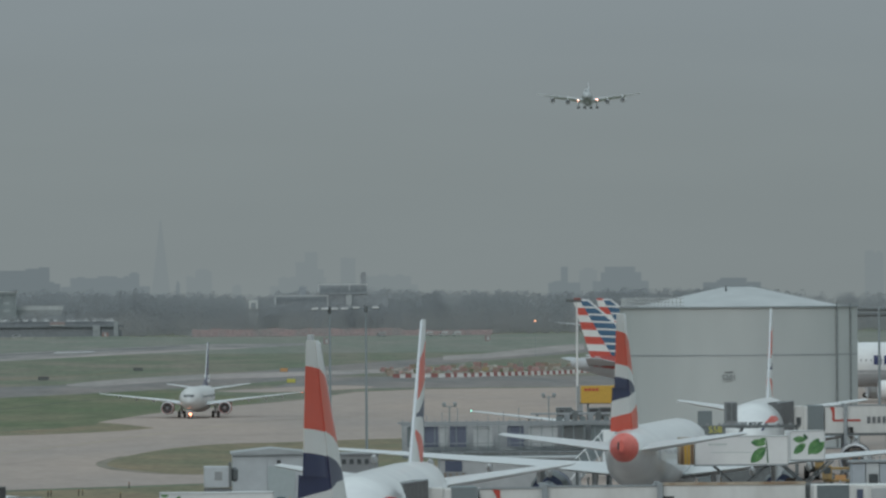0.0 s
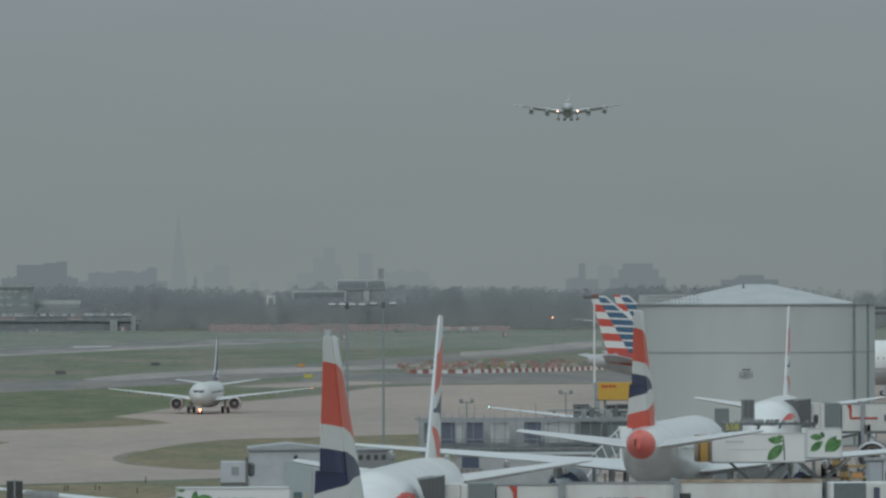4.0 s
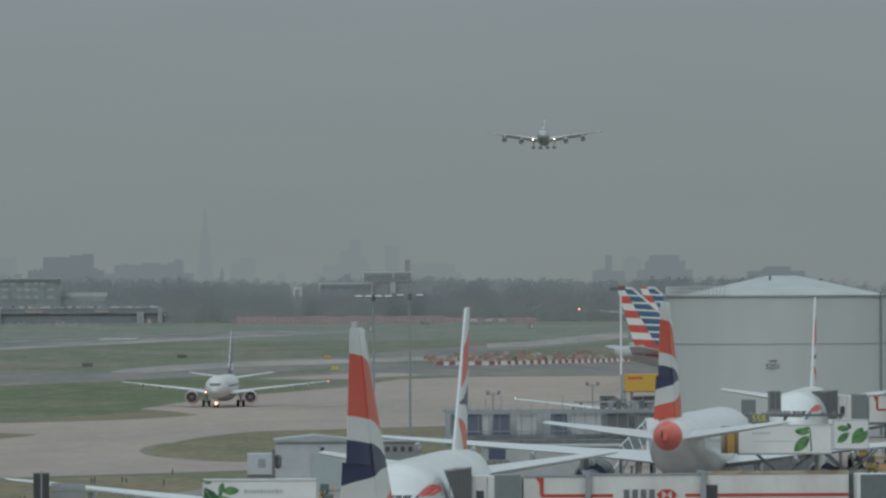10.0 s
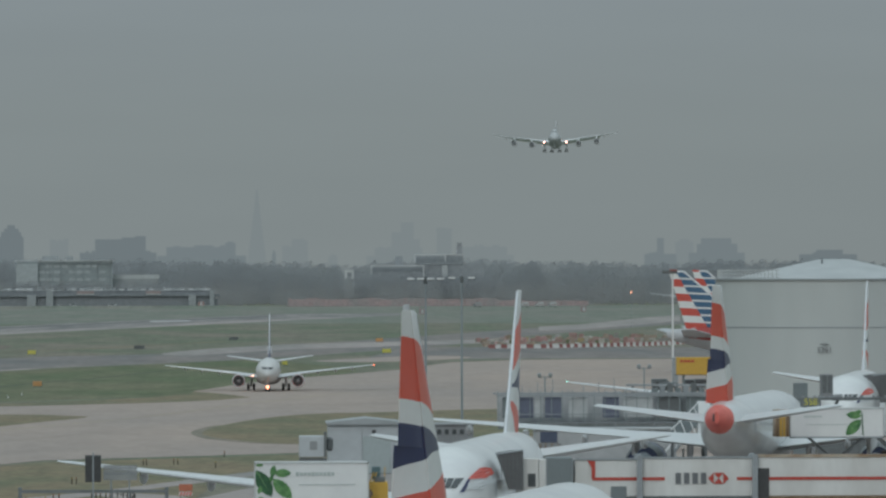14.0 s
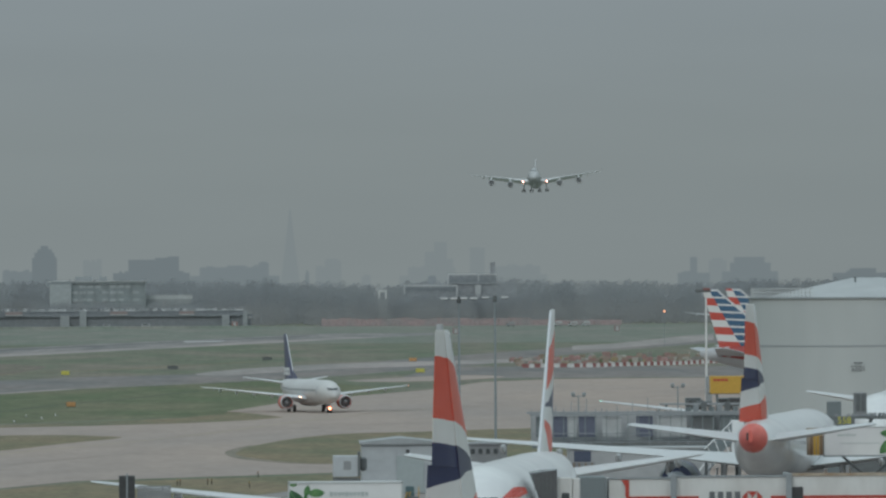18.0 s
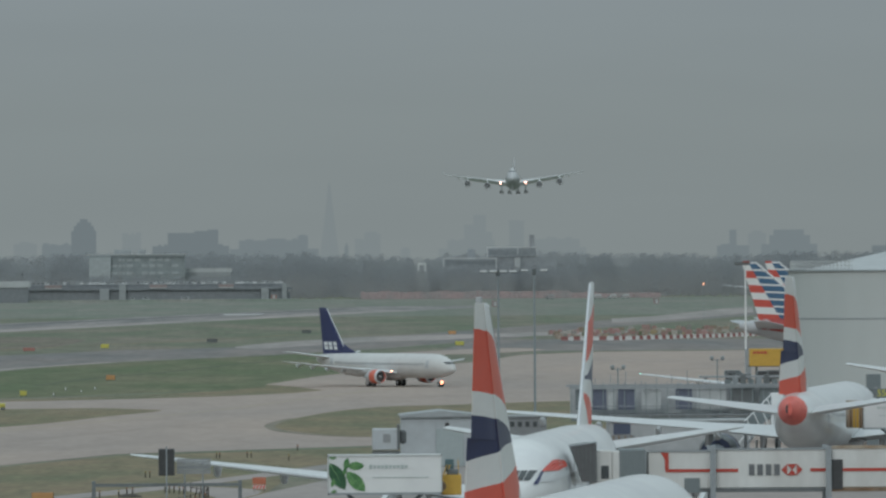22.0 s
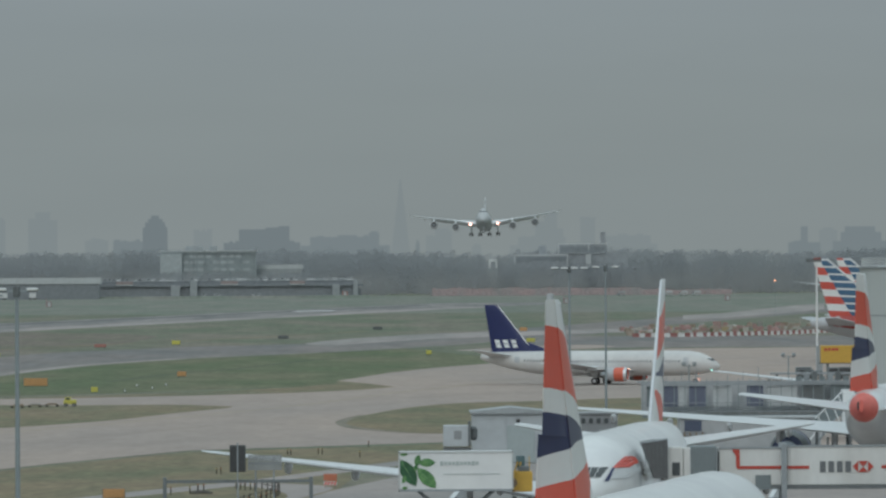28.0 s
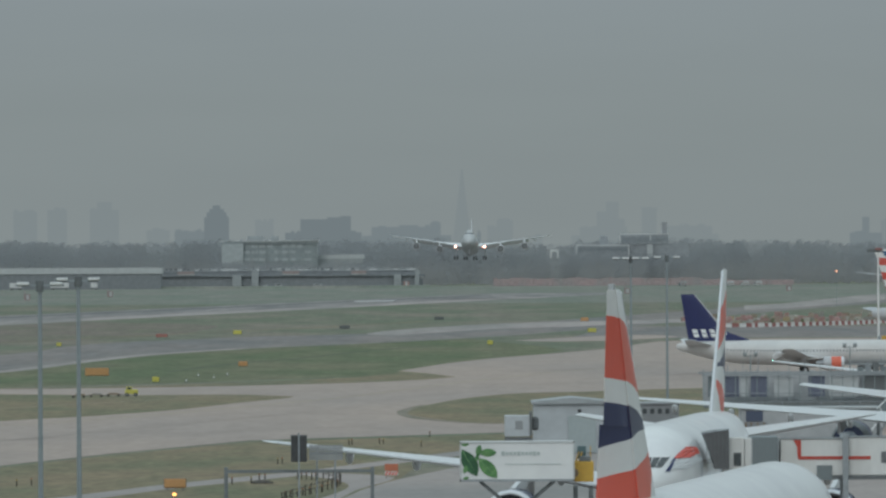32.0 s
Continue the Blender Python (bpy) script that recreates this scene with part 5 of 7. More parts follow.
def leaf_shape(parent, x, z, length, turn, y):
    """A printed leaf: a pointed oval."""
    pts = []
    for i in range(14):
        t = i / 7
        s = t if t <= 1 else 2 - t
        q = max(math.sin(math.pi * s), 0.02) ** 0.75 * 0.24 * (1 if t < 1 or i == 0 else -1)
        pts.append((length * s, length * q))
    c, s = math.cos(turn), math.sin(turn)
    bm = prism([(x + a * c - b * s, z + a * s + b * c) for a, b in pts], y - 0.01, y + 0.02)
    leaf = part("leaf_print", bm, LEAF if turn > -0.9 else LEAF_DARK, parent, "printed green leaf")
    part("leaf_vein", prism([(x + a * c - b * s, z + a * s + b * c) for a, b in ((0.05 * length, -0.014 * length), (0.9 * length, 0), (0.05 * length, 0.014 * length))], y - 0.016, y + 0.01), LEAF_VEIN, leaf, "pale midrib")
    return leaf


def catering_truck(m, length, z0, z1, label, leaves, words=None, cab_side=1, door=False):
    """A high-lift truck with its box raised on crossed legs."""
    t = thing("catering_truck", label, "truck", m, "catering trucks")
    h = z1 - z0
    b = part("box", boxed(0, 0, (z0 + z1) / 2, length, 2.5, h, 0.05), WHITE_PAINT, t)
    part("box_rail", boxed(0, -1.27, z0 + 0.06, length, 0.05, 0.14), STEEL, b)
    part("box_rail", boxed(0, -1.27, z1 - 0.05, length, 0.05, 0.1), LAMP_PALE, b)
    for sx in (-1, 1):
        part("box_corner", boxed(sx * (length / 2 - 0.04), -1.27, (z0 + z1) / 2, 0.09, 0.05, h), LAMP_PALE, b)
    if door:
        part("stem_print", rodded((2.18, -1.262, z0 + 0.85 * h), (2.28, -1.262, z0 + 0.1 * h), 0.045, 0.06, seg=6), LEAF_DARK, b, "printed dark stem")
    for i, (x, z, l, a) in enumerate(leaves):
        leaf_shape(b, x, z0 + z * h, l, a, -1.265 - 0.006 * i)
    if words:
        x, z, n, wd, ht = words
        for i in range(n):
            part("lettering_bar", boxed(x + i * wd * 1.25, -1.275, z0 + z * h, wd, 0.02, ht * (1.0 if i % 4 else 1.35)), PALE_TEXT, b, "small lettering")
        part("lettering_bar", boxed(x + 1.9, -1.275, z0 + (z - 0.27) * h, 3.6, 0.02, 0.05), PALE_TEXT, b, "thin lettering line")
    for sy in (-0.9, 0.9):
        for sgn in (1, -1):
            part("scissor_leg", rodded((-sgn * 2.4, sy, 1.2), (sgn * 2.4, sy, z0), 0.09, seg=6), DARK_STEEL, t)
    part("chassis", boxed(0, 0, 0.9, length + 0.6, 2.2, 0.35, 0.04), DARK_STEEL, t)
    cab = part("cab", boxed(cab_side * (length / 2 + 1.2), 0, 1.5, 1.9, 2.3, 2.2, 0.12), WHITE_PAINT, t)
    part("windscreen", boxed(cab_side * (length / 2 + 2.16), 0, 1.9, 0.04, 2.0, 0.9), WINDOW_GLASS, cab)
    for x in (-length / 2 + 1.0, -length / 2 + 2.2, length / 2 + 0.9 if cab_side > 0 else -length / 2 - 0.9):
        for sy in (-1.0, 1.0):
            w = part("wheel", rodded((x, sy - 0.15, 0.48), (x, sy + 0.15, 0.48), 0.48, seg=14), TYRE, t, smooth=True)
            part("rim", rodded((x, sy - 0.17, 0.48), (x, sy + 0.17, 0.48), 0.24, seg=10), STEEL, w)
    if door:
        d = part("rear_platform", boxed(-cab_side * (length / 2 + 0.7), 0, (z0 + z1) / 2, 1.3, 2.3, h * 0.9), RUST_TAN, t, "open platform with tan and yellow cages")
        for i in range(4):
            part("cage", boxed(-cab_side * (length / 2 + 0.22 + 0.29 * i), -1.2, z0 + 1.0, 0.2, 0.1, 1.75), YELLOW if i in (1, 2) else RUST, d)
    return t


catering_truck(pose(4.65, 505, 0), 7.3, 5.24, 7.77, "white catering truck with raised box and leaf print", ((-3.55, 0.93, 0.5, 0.05), (-2.53, 0.62, 0.8, 1.35), (-2.40, 0.72, 1.1, 0.02), (-3.53, 0.80, 1.95, -1.03), (-2.46, 0.58, 1.72, -0.8), (-3.45, 0.07, 0.4, 0.2), (-3.4, 0.2, 0.55, 1.2), (-2.62, 0.50, 0.5, 1.3)), (-0.9, 0.70, 10, 0.20, 0.20))
catering_truck(pose(52.19, 690, 0), 8.2, 5.14, 7.75, "white catering truck with raised box beside the red-coned airliner", ((2.15, 0.74, 1.35, 3.05), (2.1, 0.62, 1.9, 3.95), (1.5, 0.83, 0.7, 0.25)), (-2.8, 0.72, 8, 0.16, 0.14), door=True)
catering_truck(pose(58.48, 698, 0, 0, 0, 6), 3.2, 5.34, 8.03, "white catering truck end with green leaf print", ((-1.3, 0.72, 1.2, -0.05), (-1.23, 0.24, 1.4, 0.7), (0.1, 0.2, 1.75, 1.0), (0.55, 0.22, 1.5, 0.85), (-0.35, 0.88, 0.6, -0.9)))

# yellow loader beside the first truck
TEAL_PANEL = material("dark_teal_panel_paint", (0.10, 0.165, 0.18), 0.5, vary=0.08, size=0.3)
loader = thing("cargo_loader", "yellow airport loader with dark teal control panel", "loader", pose(8.91, 507, 0))
part("platform", boxed(0, 0, 5.78, 1.3, 3.0, 1.3, 0.05), YELLOW, loader)
part("control_panel", boxed(-0.1, -0.8, 7.01, 0.55, 0.5, 0.8, 0.03), TEAL_PANEL, loader)
part("railing", boxed(0.45, -1.3, 6.79, 0.06, 0.06, 1.2), YELLOW, loader)
for dx in (-0.5, -0.3):
    part("guard_tube", rodded((dx, -1.35, 6.4), (dx + 0.22, -1.35, 7.05), 0.045, seg=8), YELLOW, loader)
part("gearbox", boxed(0.1, -1.2, 6.6, 0.7, 0.5, 0.35, 0.04), DARK_STEEL, loader)
for dx in (-0.5, 0.5):
    part("lift_leg", boxed(dx, 0, 2.4, 0.25, 2.4, 4.8), DARK_STEEL, loader)
ring = part("hose_reel", rodded((-0.62, -1.5, 5.71), (-0.62, -1.62, 5.71), 0.5, seg=16), YELLOW, loader)
part("reel_hub", rodded((-0.62, -1.6, 5.71), (-0.62, -1.66, 5.71), 0.3, seg=14), RUST, ring)


# ---- low buildings and plant ----
def block(name, label, category, x0, x1, y, depth, z1, mat, roof=None, pitch=0.0):
    """A plain flat or slightly pitched building on the ground, its front wall at y."""
    b = thing(name, label, category, pose((x0 + x1) / 2, y + depth / 2, 0))
    w = x1 - x0
    part("wall", boxed(0, 0, z1 / 2, w, depth, z1), mat, b)
    o = 0.2
    rings = [[(-w / 2 - o, yy, z1), (w / 2 + o, yy, z1), (w / 2 + o, yy, z1 + 0.15), (0, yy, z1 + 0.15 + pitch), (-w / 2 - o, yy, z1 + 0.15)] for yy in (-depth / 2 - o, depth / 2 + o)]
    part("roof", loft(bmesh.new(), rings), roof or mat, b)
    return b


shed = block("equipment_shed", "pale blue-grey metal equipment shed beside the taxiway", "shed", 8.74, 16.17, 770, 9, 4.90, SHED_GREY, SHED_ROOF, 0.42)
for i in range(4):
    part("cladding_seam", boxed(0, -4.512, 1.3 + i * 1.0, 7.4, 0.03, 0.05), SHED_GREY, shed)
for x in (-0.42, 2.42):
    part("door_post", boxed(x, -4.55, 2.3, 0.08, 0.06, 4.6), SHED_GREY, shed)
part("door", boxed(1.0, -4.56, 1.9, 2.7, 0.08, 3.6), SHED_DOOR, shed, "grey-green metal door")
part("eave_gutter", boxed(0, -4.76, 4.86, 7.8, 0.12, 0.10), WALL_GREY, shed)
part("vent", boxed(0.75, -4.6, 4.1, 0.35, 0.1, 0.4), DARK, shed)
low = block("low_building", "low grey building with a row of small windows", "building", 16.76, 23.24, 782, 8, 4.51, WALL_GREY)
rows_of("window", low, WINDOW_GLASS, [(1.3 + 0.75 * i - 2.2, -4.03, 3.84) for i in range(6)], 0.4, 0.06, 0.5)
unit = thing("air_unit", "grey-white air handling unit on a dark base", "machine", pose(6.87, 740, 0))
part("casing", boxed(0, 0, 3.41, 2.4, 2.2, 2.0, 0.06), SHED_GREY, unit)
part("base", boxed(0.1, 0, 1.15, 2.6, 2.4, 2.3), DARK_STEEL, unit)
part("hatch", boxed(0.15, -1.12, 3.51, 0.7, 0.05, 0.8), WALL_GREY, unit)
part("duct", boxed(1.65, 0.4, 3.62, 0.7, 1.2, 1.3, 0.2), DARK_STEEL, unit)
part("end_plate", boxed(1.25, -0.3, 3.62, 0.25, 1.9, 2.3), DARK_STEEL, unit)

wall = block("service_building", "mid-grey service building beside the stand with flat roof", "building", 27.99, 41.29, 745, 6, 4.75, SERVICE_GREY)
part("shutter", boxed(-5.4, -3.04, 4.1, 1.6, 0.08, 1.0), SHUTTER_BLUE, wall, "dull dark blue shutter")
part("recess", boxed(-5.3, -3.03, 1.75, 2.2, 0.06, 3.5), WALL_GREY, wall)
for dx in (-6.2, -5.7, -5.1, -4.5):
    part("timber_post", boxed(dx, -3.1, 1.75, 0.12, 0.12, 3.5), RUST, wall, "brown timber post")
part("roof_rail", boxed(0, -3.0, 4.75 + 0.65, 13.0, 0.05, 0.06), STEEL, wall)
for i in range(8):
    part("rail_post", boxed(-6.4 + i * 1.83, -3.0, 4.75 + 0.4, 0.06, 0.06, 0.6), STEEL, wall)
sign = thing("no_entry_sign", "round red no-entry sign with white bar on post", "sign", pose(30.20, 738, 0))
part("disc", rodded((0, 0, 2.95), (0, -0.05, 2.95), 0.33, seg=20), RED_PAINT, sign)
part("bar", boxed(0, -0.07, 2.95, 0.46, 0.03, 0.12), WHITE_PAINT, sign)
part("post", rodded((0, 0.05, 0), (0, 0.05, 3.1), 0.05), STEEL, sign)

# elevated steel gallery
MESH_GREY = material("grey_green_steel", (0.30, 0.345, 0.35), 0.6, 0.1, vary=0.1, size=0.3)
GALLERY_BLUE = material("dull_blue_shutter", (0.15, 0.17, 0.235), 0.5, vary=0.1, size=0.3)
GX0, GX1, GY = 26.23, 48.91, 800.0
GZ0, GZ1 = 4.29, 7.35
gal = thing("steel_gallery", "grey steel gallery with posts, dark openings and white sheeting", "walkway", pose(0, 0, 0))
part("deck", boxed((GX0 + GX1) / 2, GY, GZ0, GX1 - GX0, 3.0, 0.3), DARK_STEEL, gal)
part("top_beam", boxed((GX0 + GX1) / 2, GY - 1.4, GZ1, GX1 - GX0 + 1.0, 0.2, 0.18), STEEL, gal)
part("mid_rail", boxed((GX0 + GX1) / 2, GY - 1.45, GZ0 + 0.95, GX1 - GX0, 0.08, 0.08), STEEL, gal)
part("back_panel", boxed((GX0 + GX1) / 2, GY + 1.4, (GZ0 + GZ1) / 2, GX1 - GX0, 0.1, GZ1 - GZ0), SERVICE_GREY, gal)
part("fascia", boxed((GX0 + GX1) / 2, GY - 1.52, GZ1 - 0.22, GX1 - GX0 + 0.4, 0.04, 0.14), STEEL, gal)
part("under_beam", boxed((GX0 + GX1) / 2, GY - 1.3, GZ0 - 0.35, GX1 - GX0, 0.2, 0.35), SLATE, gal)
for i in range(14):
    part("vent_pipe", rodded((GX0 + 0.9 + i * 1.55, GY - 1.2, GZ1), (GX0 + 0.9 + i * 1.55, GY - 1.2, GZ1 + 0.4 + 0.35 * ((i * 5) % 4)), 0.04, seg=6), STEEL, gal)
n = 22
rows_of("post", gal, MESH_GREY, [(GX0 + (GX1 - GX0) * i / (n - 1), GY - 1.4, (GZ0 + GZ1) / 2 + 0.1) for i in range(n)], 0.08, 0.08, GZ1 - GZ0 + 0.5)
rows_of("leg", gal, DARK_STEEL, [(GX0 + (GX1 - GX0) * (i + 0.5) / 7, GY, GZ0 / 2) for i in range(7)], 0.35, 0.35, GZ0)
for a, b, mat, nm in ((0.02, 0.07, SLATE, "panel"), (0.09, 0.158, GALLERY_BLUE, "shutter"), (0.165, 0.20, WHITE_SHEET, "sheeting"), (0.21, 0.283, GALLERY_BLUE, "shutter"), (0.316, 0.40, WHITE_SHEET, "sheeting"), (0.467, 0.54, GALLERY_BLUE, "shutter"), (0.56, 0.69, WHITE_SHEET, "sheeting"), (0.717, 0.816, DARK_STEEL, "opening"), (0.84, 0.97, SLATE, "panel")):
    part(nm, boxed(GX0 + (GX1 - GX0) * (a + b) / 2, GY - 1.0, (GZ0 + GZ1) / 2 + 0.1, (GX1 - GX0) * (b - a), 0.12, (GZ1 - GZ0) * 0.68), mat, gal)
for i in range(9):
    part("roof_plant", boxed(GX0 + (GX1 - GX0) * (0.70 + 0.035 * i), GY - 0.3, GZ1 + 0.25 + 0.12 * (i % 3), 0.55, 1.2, 0.5 + 0.24 * (i % 3)), (SLATE, STEEL, DARK_STEEL)[i % 3], gal)
stairs = thing("access_stairs", "grey steel access stairs with white handrails", "stairs", pose(40.20, 735, 0))
for i in range(16):
    part("tread", boxed(-1.5 + 0.25 * i, 0, 0.5 + 0.34 * i, 0.3, 1.4, 0.06), STEEL, stairs)
for sy in (-0.7, 0.7):
    part("stringer", rodded((-1.7, sy, 0.2), (2.5, sy, 5.8), 0.09, seg=6), STEEL, stairs)
    part("handrail", rodded((-1.7, sy, 1.3), (2.5, sy, 6.9), 0.05, seg=6), WHITE_PAINT, stairs)
for i in range(5):
    part("handrail_post", rodded((-1.5 + i, -0.7, 0.5 + 1.34 * i), (-1.5 + i, -0.7, 1.6 + 1.34 * i), 0.04, seg=6), WHITE_PAINT, stairs)


board = thing("stand_number_board", "black stand number board with yellow digits on a post", "sign", pose(52.29, 722, 0))
part("panel", boxed(0, 0, 7.70, 1.9, 0.25, 0.8, 0.03), DARK_STEEL, board)
part("post", boxed(0, 0.3, 7.39 / 2, 0.25, 0.25, 7.39), DARK_STEEL, board)
letters("558", 0.85, glow("amber_digits", (0.50, 0.47, 0.08), 0.15), board, pose(0, -0.15, 7.70), "yellow digits")
rail = thing("gantry_beam", "dark steel beam with lamps across the stand head", "gantry", pose(55.44, 735, 0))
part("beam", boxed(0.5, 0, 7.78, 10.5, 0.3, 0.25), DARK_STEEL, rail)
for dx in (-4.5, 5.4):
    part("leg", boxed(dx, 0, 7.78 / 2, 0.3, 0.3, 7.78), DARK_STEEL, rail)
rows_of("lamp_box", rail, WALL_GREY, [(-4 + 1.1 * i, 0, 7.99) for i in range(9)], 0.26, 0.3, 0.2)


# ---- masts, signs and barriers on the airfield ----
BAR_RED = material("red_plastic_barrier", (0.29, 0.12, 0.11), 0.6, vary=0.15, size=0.4)
LAMP_WHITE = material("white_lamp_housing", (0.72, 0.73, 0.73), 0.5, vary=0.05, size=0.2)
MAST_GREY = material("galvanised_mast", (0.30, 0.34, 0.36), 0.55, 0.2, vary=0.08, size=0.5)


def high_mast(x, y, h, heads, r=0.16):
    m = thing("floodlight_mast", "tall grey floodlight mast with white lamp heads", "street lamp", pose(x, y, 0), "floodlight masts")
    part("pole", rodded((0, 0, 0), (0, 0, h), r * 1.25, r * 0.8, seg=12), MAST_GREY, m, smooth=True)
    part("head_frame", boxed(0, 0, h - 0.12, heads * 0.98, 0.14, 0.12), MAST_GREY, m)
    part("collar", rodded((0, 0, h - 0.5), (0, 0, h + 0.15), r * 1.7, seg=12), DARK_STEEL, m)
    for i in range(heads):
        dx = (i - (heads - 1) / 2) * 0.98 * 1.02
        if abs(dx) < 0.2:
            continue
        lamp = part("lamp_head", boxed(dx, -0.25, h - 0.02, 0.72, 0.7, 0.2, 0.05), LAMP_WHITE, m)
        part("lamp_glass", boxed(dx, -0.25, h - 0.14, 0.6, 0.55, 0.05), WINDOW_GLASS, lamp)
    return m


high_mast(18.97, 800, 18.96, 4, 0.115)
high_mast(23.19, 820, 19.02, 3, 0.115)
high_mast(-24.48, 480, 18.10, 3, 0.14)
high_mast(-23.07, 500, 18.29, 3, 0.14)
mast = thing("white_mast", "tall white mast with a dark red camera head", "mast", pose(73.15, 1330, 0))
part("pole", rodded((0, 0, 0), (0, 0, 18.96), 0.19, 0.15, seg=12), WHITE_PAINT, mast, smooth=True)
part("head", boxed(-0.5, 0, 19.2, 2.6, 0.8, 0.6, 0.1), DARK_STEEL, mast)
part("cabinet", boxed(0.35, -0.6, 2.4, 1.0, 1.0, 4.8, 0.05), STEEL, mast, "pale cabinet at the mast's foot")
part("red_band", boxed(0.1, -0.45, 19.45, 1.2, 0.2, 0.35), BAR_RED, mast)

for u_, y_, h_ in ((39.17, 1010, 6.2), (53.41, 1040, 6.9), (45.53, 960, 4.6)):
    post = thing("floodlight_post", "short grey post with small floodlights", "street lamp", pose(u_, y_, 0), "floodlight posts")
    part("pole", rodded((0, 0, 0), (0, 0, h_), 0.12, 0.08), MAST_GREY, post)
    for dx in (-0.7, 0.7):
        part("lamp_head", boxed(dx, -0.1, h_ + 0.1, 0.5, 0.4, 0.5, 0.08), STEEL, post)
    part("crossarm", boxed(0, 0, h_ - 0.2, 1.7, 0.08, 0.1), MAST_GREY, post)

# red and white barrier blocks in a line, each a thing
BAR_WHITE = material("white_plastic_barrier", (0.62, 0.62, 0.61), 0.5, vary=0.06, size=0.4)


def barrier_block(mat, tint):
    b = tagged(part("barrier_block", loft(bmesh.new(), [[(x, q * 0.35, 0), (x, q * 0.2, 0.35), (x, q * 0.16, 0.95), (x, -q * 0.16, 0.95), (x, -q * 0.2, 0.35), (x, -q * 0.35, 0)] for x, q in ((-0.82, 0.9), (-0.75, 1.0), (0.75, 1.0), (0.82, 0.9))]), mat), tint + " plastic barrier block standing in a line", "barrier", "taxiway barriers")
    return b


line = [Vector(p).to_3d() for p in ((61.2, 1946.2), (67.6, 1949.8), (76.0, 1952.3), (89.5, 1973.1), (101.9, 1995.1), (114.0, 2032.9), (125.7, 2057.0))]
pts = curve_through(line, 14, closed=False)
first = {0: barrier_block(BAR_RED, "red"), 1: barrier_block(BAR_WHITE, "white")}
walked, k_, made = 0.0, 0, {0: False, 1: False}
for a_, b_ in zip(pts, pts[1:]):
    walked += (b_ - a_).length
    if walked >= 1.72 * (k_ + 1):
        c_ = k_ % 2
        turn_ = math.degrees(math.atan2(b_.y - a_.y, b_.x - a_.x))
        m_ = pose(a_.x, a_.y, 0.015, 0, 0, turn_ * 0.3)
        if made[c_]:
            copy_thing(first[c_], m_)
        else:
            first[c_].matrix_basis = m_
            made[c_] = True
        k_ += 1

# works behind the barriers: heaps, fences and machines
WORK_RED = material("rust_red_site_fence", (0.38, 0.235, 0.22), 0.8, vary=0.3, size=0.8)
WORK_DULL = material("dull_orange_site_mesh", (0.38, 0.305, 0.25), 0.8, vary=0.3, size=0.8)
WORK_BROWN = material("brown_site_material", (0.29, 0.235, 0.18), 0.9, vary=0.3, size=0.8)
WORK_PALE = material("pale_site_sheeting", (0.46, 0.43, 0.39), 0.8, vary=0.2, size=0.8)
WORK_GREY = material("grey_site_material", (0.30, 0.29, 0.27), 0.9, vary=0.2, size=0.8)
WORK_GREEN = material("overgrown_spoil", (0.17, 0.19, 0.12), 0.95, vary=0.2, size=0.8)
WORK_YELLOW = material("faded_yellow_site_plastic", (0.40, 0.32, 0.19), 0.7, vary=0.2, size=0.6)
rng = random.Random(21)


def site_piece(kind, w, h, mat):
    """One piece of the works: a mesh hoarding on feet, a stack of cones, a bound bale or a crate."""
    ob = thing(kind, {"site_hoarding": "weathered mesh site hoarding on block feet behind the barriers", "cone_stack": "stack of faded traffic cones behind the barriers",
                      "sheeted_heap": "heap of site material under sheeting behind the barriers", "crate": "slatted site crate behind the barriers"}[kind], "site equipment", group="construction site")
    if kind == "site_hoarding":
        part("mesh_panel", boxed(0, 0, h / 2 + 0.1, w, 0.08, h), mat, ob)
        for dx in (-w / 2, w / 2):
            part("post", boxed(dx, 0, h / 2 + 0.1, 0.08, 0.12, h + 0.2), WORK_GREY, ob)
            part("foot", boxed(dx, 0, 0.08, 0.3, 0.8, 0.16), WORK_BROWN, ob)
    elif kind == "cone_stack":
        part("base", boxed(0, 0, 0.05, 0.7, 0.7, 0.1), WORK_BROWN, ob)
        part("cone", rodded((0, 0, 0.08), (0, 0, h), 0.3, 0.06, seg=10), mat, ob)
        part("band", rodded((0, 0, h * 0.5), (0, 0, h * 0.7), 0.21, 0.16, seg=10), WORK_PALE, ob)
    elif kind == "sheeted_heap":
        bm = bmesh.new()
        bmesh.ops.create_icosphere(bm, subdivisions=2, radius=1.0)
        for v in bm.verts:
            v.co = Vector((v.co.x * w * 0.6, v.co.y * w * 0.5, max(0, v.co.z) * h)) * (1 + 0.25 * noise.noise(v.co * 1.9 + Vector((w, h, 0))))
        part("cover", bm, mat, ob)
    else:
        part("body", boxed(0, 0, h / 2, w, w * 0.6, h, 0.05), mat, ob)
        for k in range(3):
            part("slat", boxed(0, -w * 0.31, 0.2 + k * (h - 0.2) / 3, w * 1.02, 0.04, 0.1), WORK_PALE, ob)
    return ob


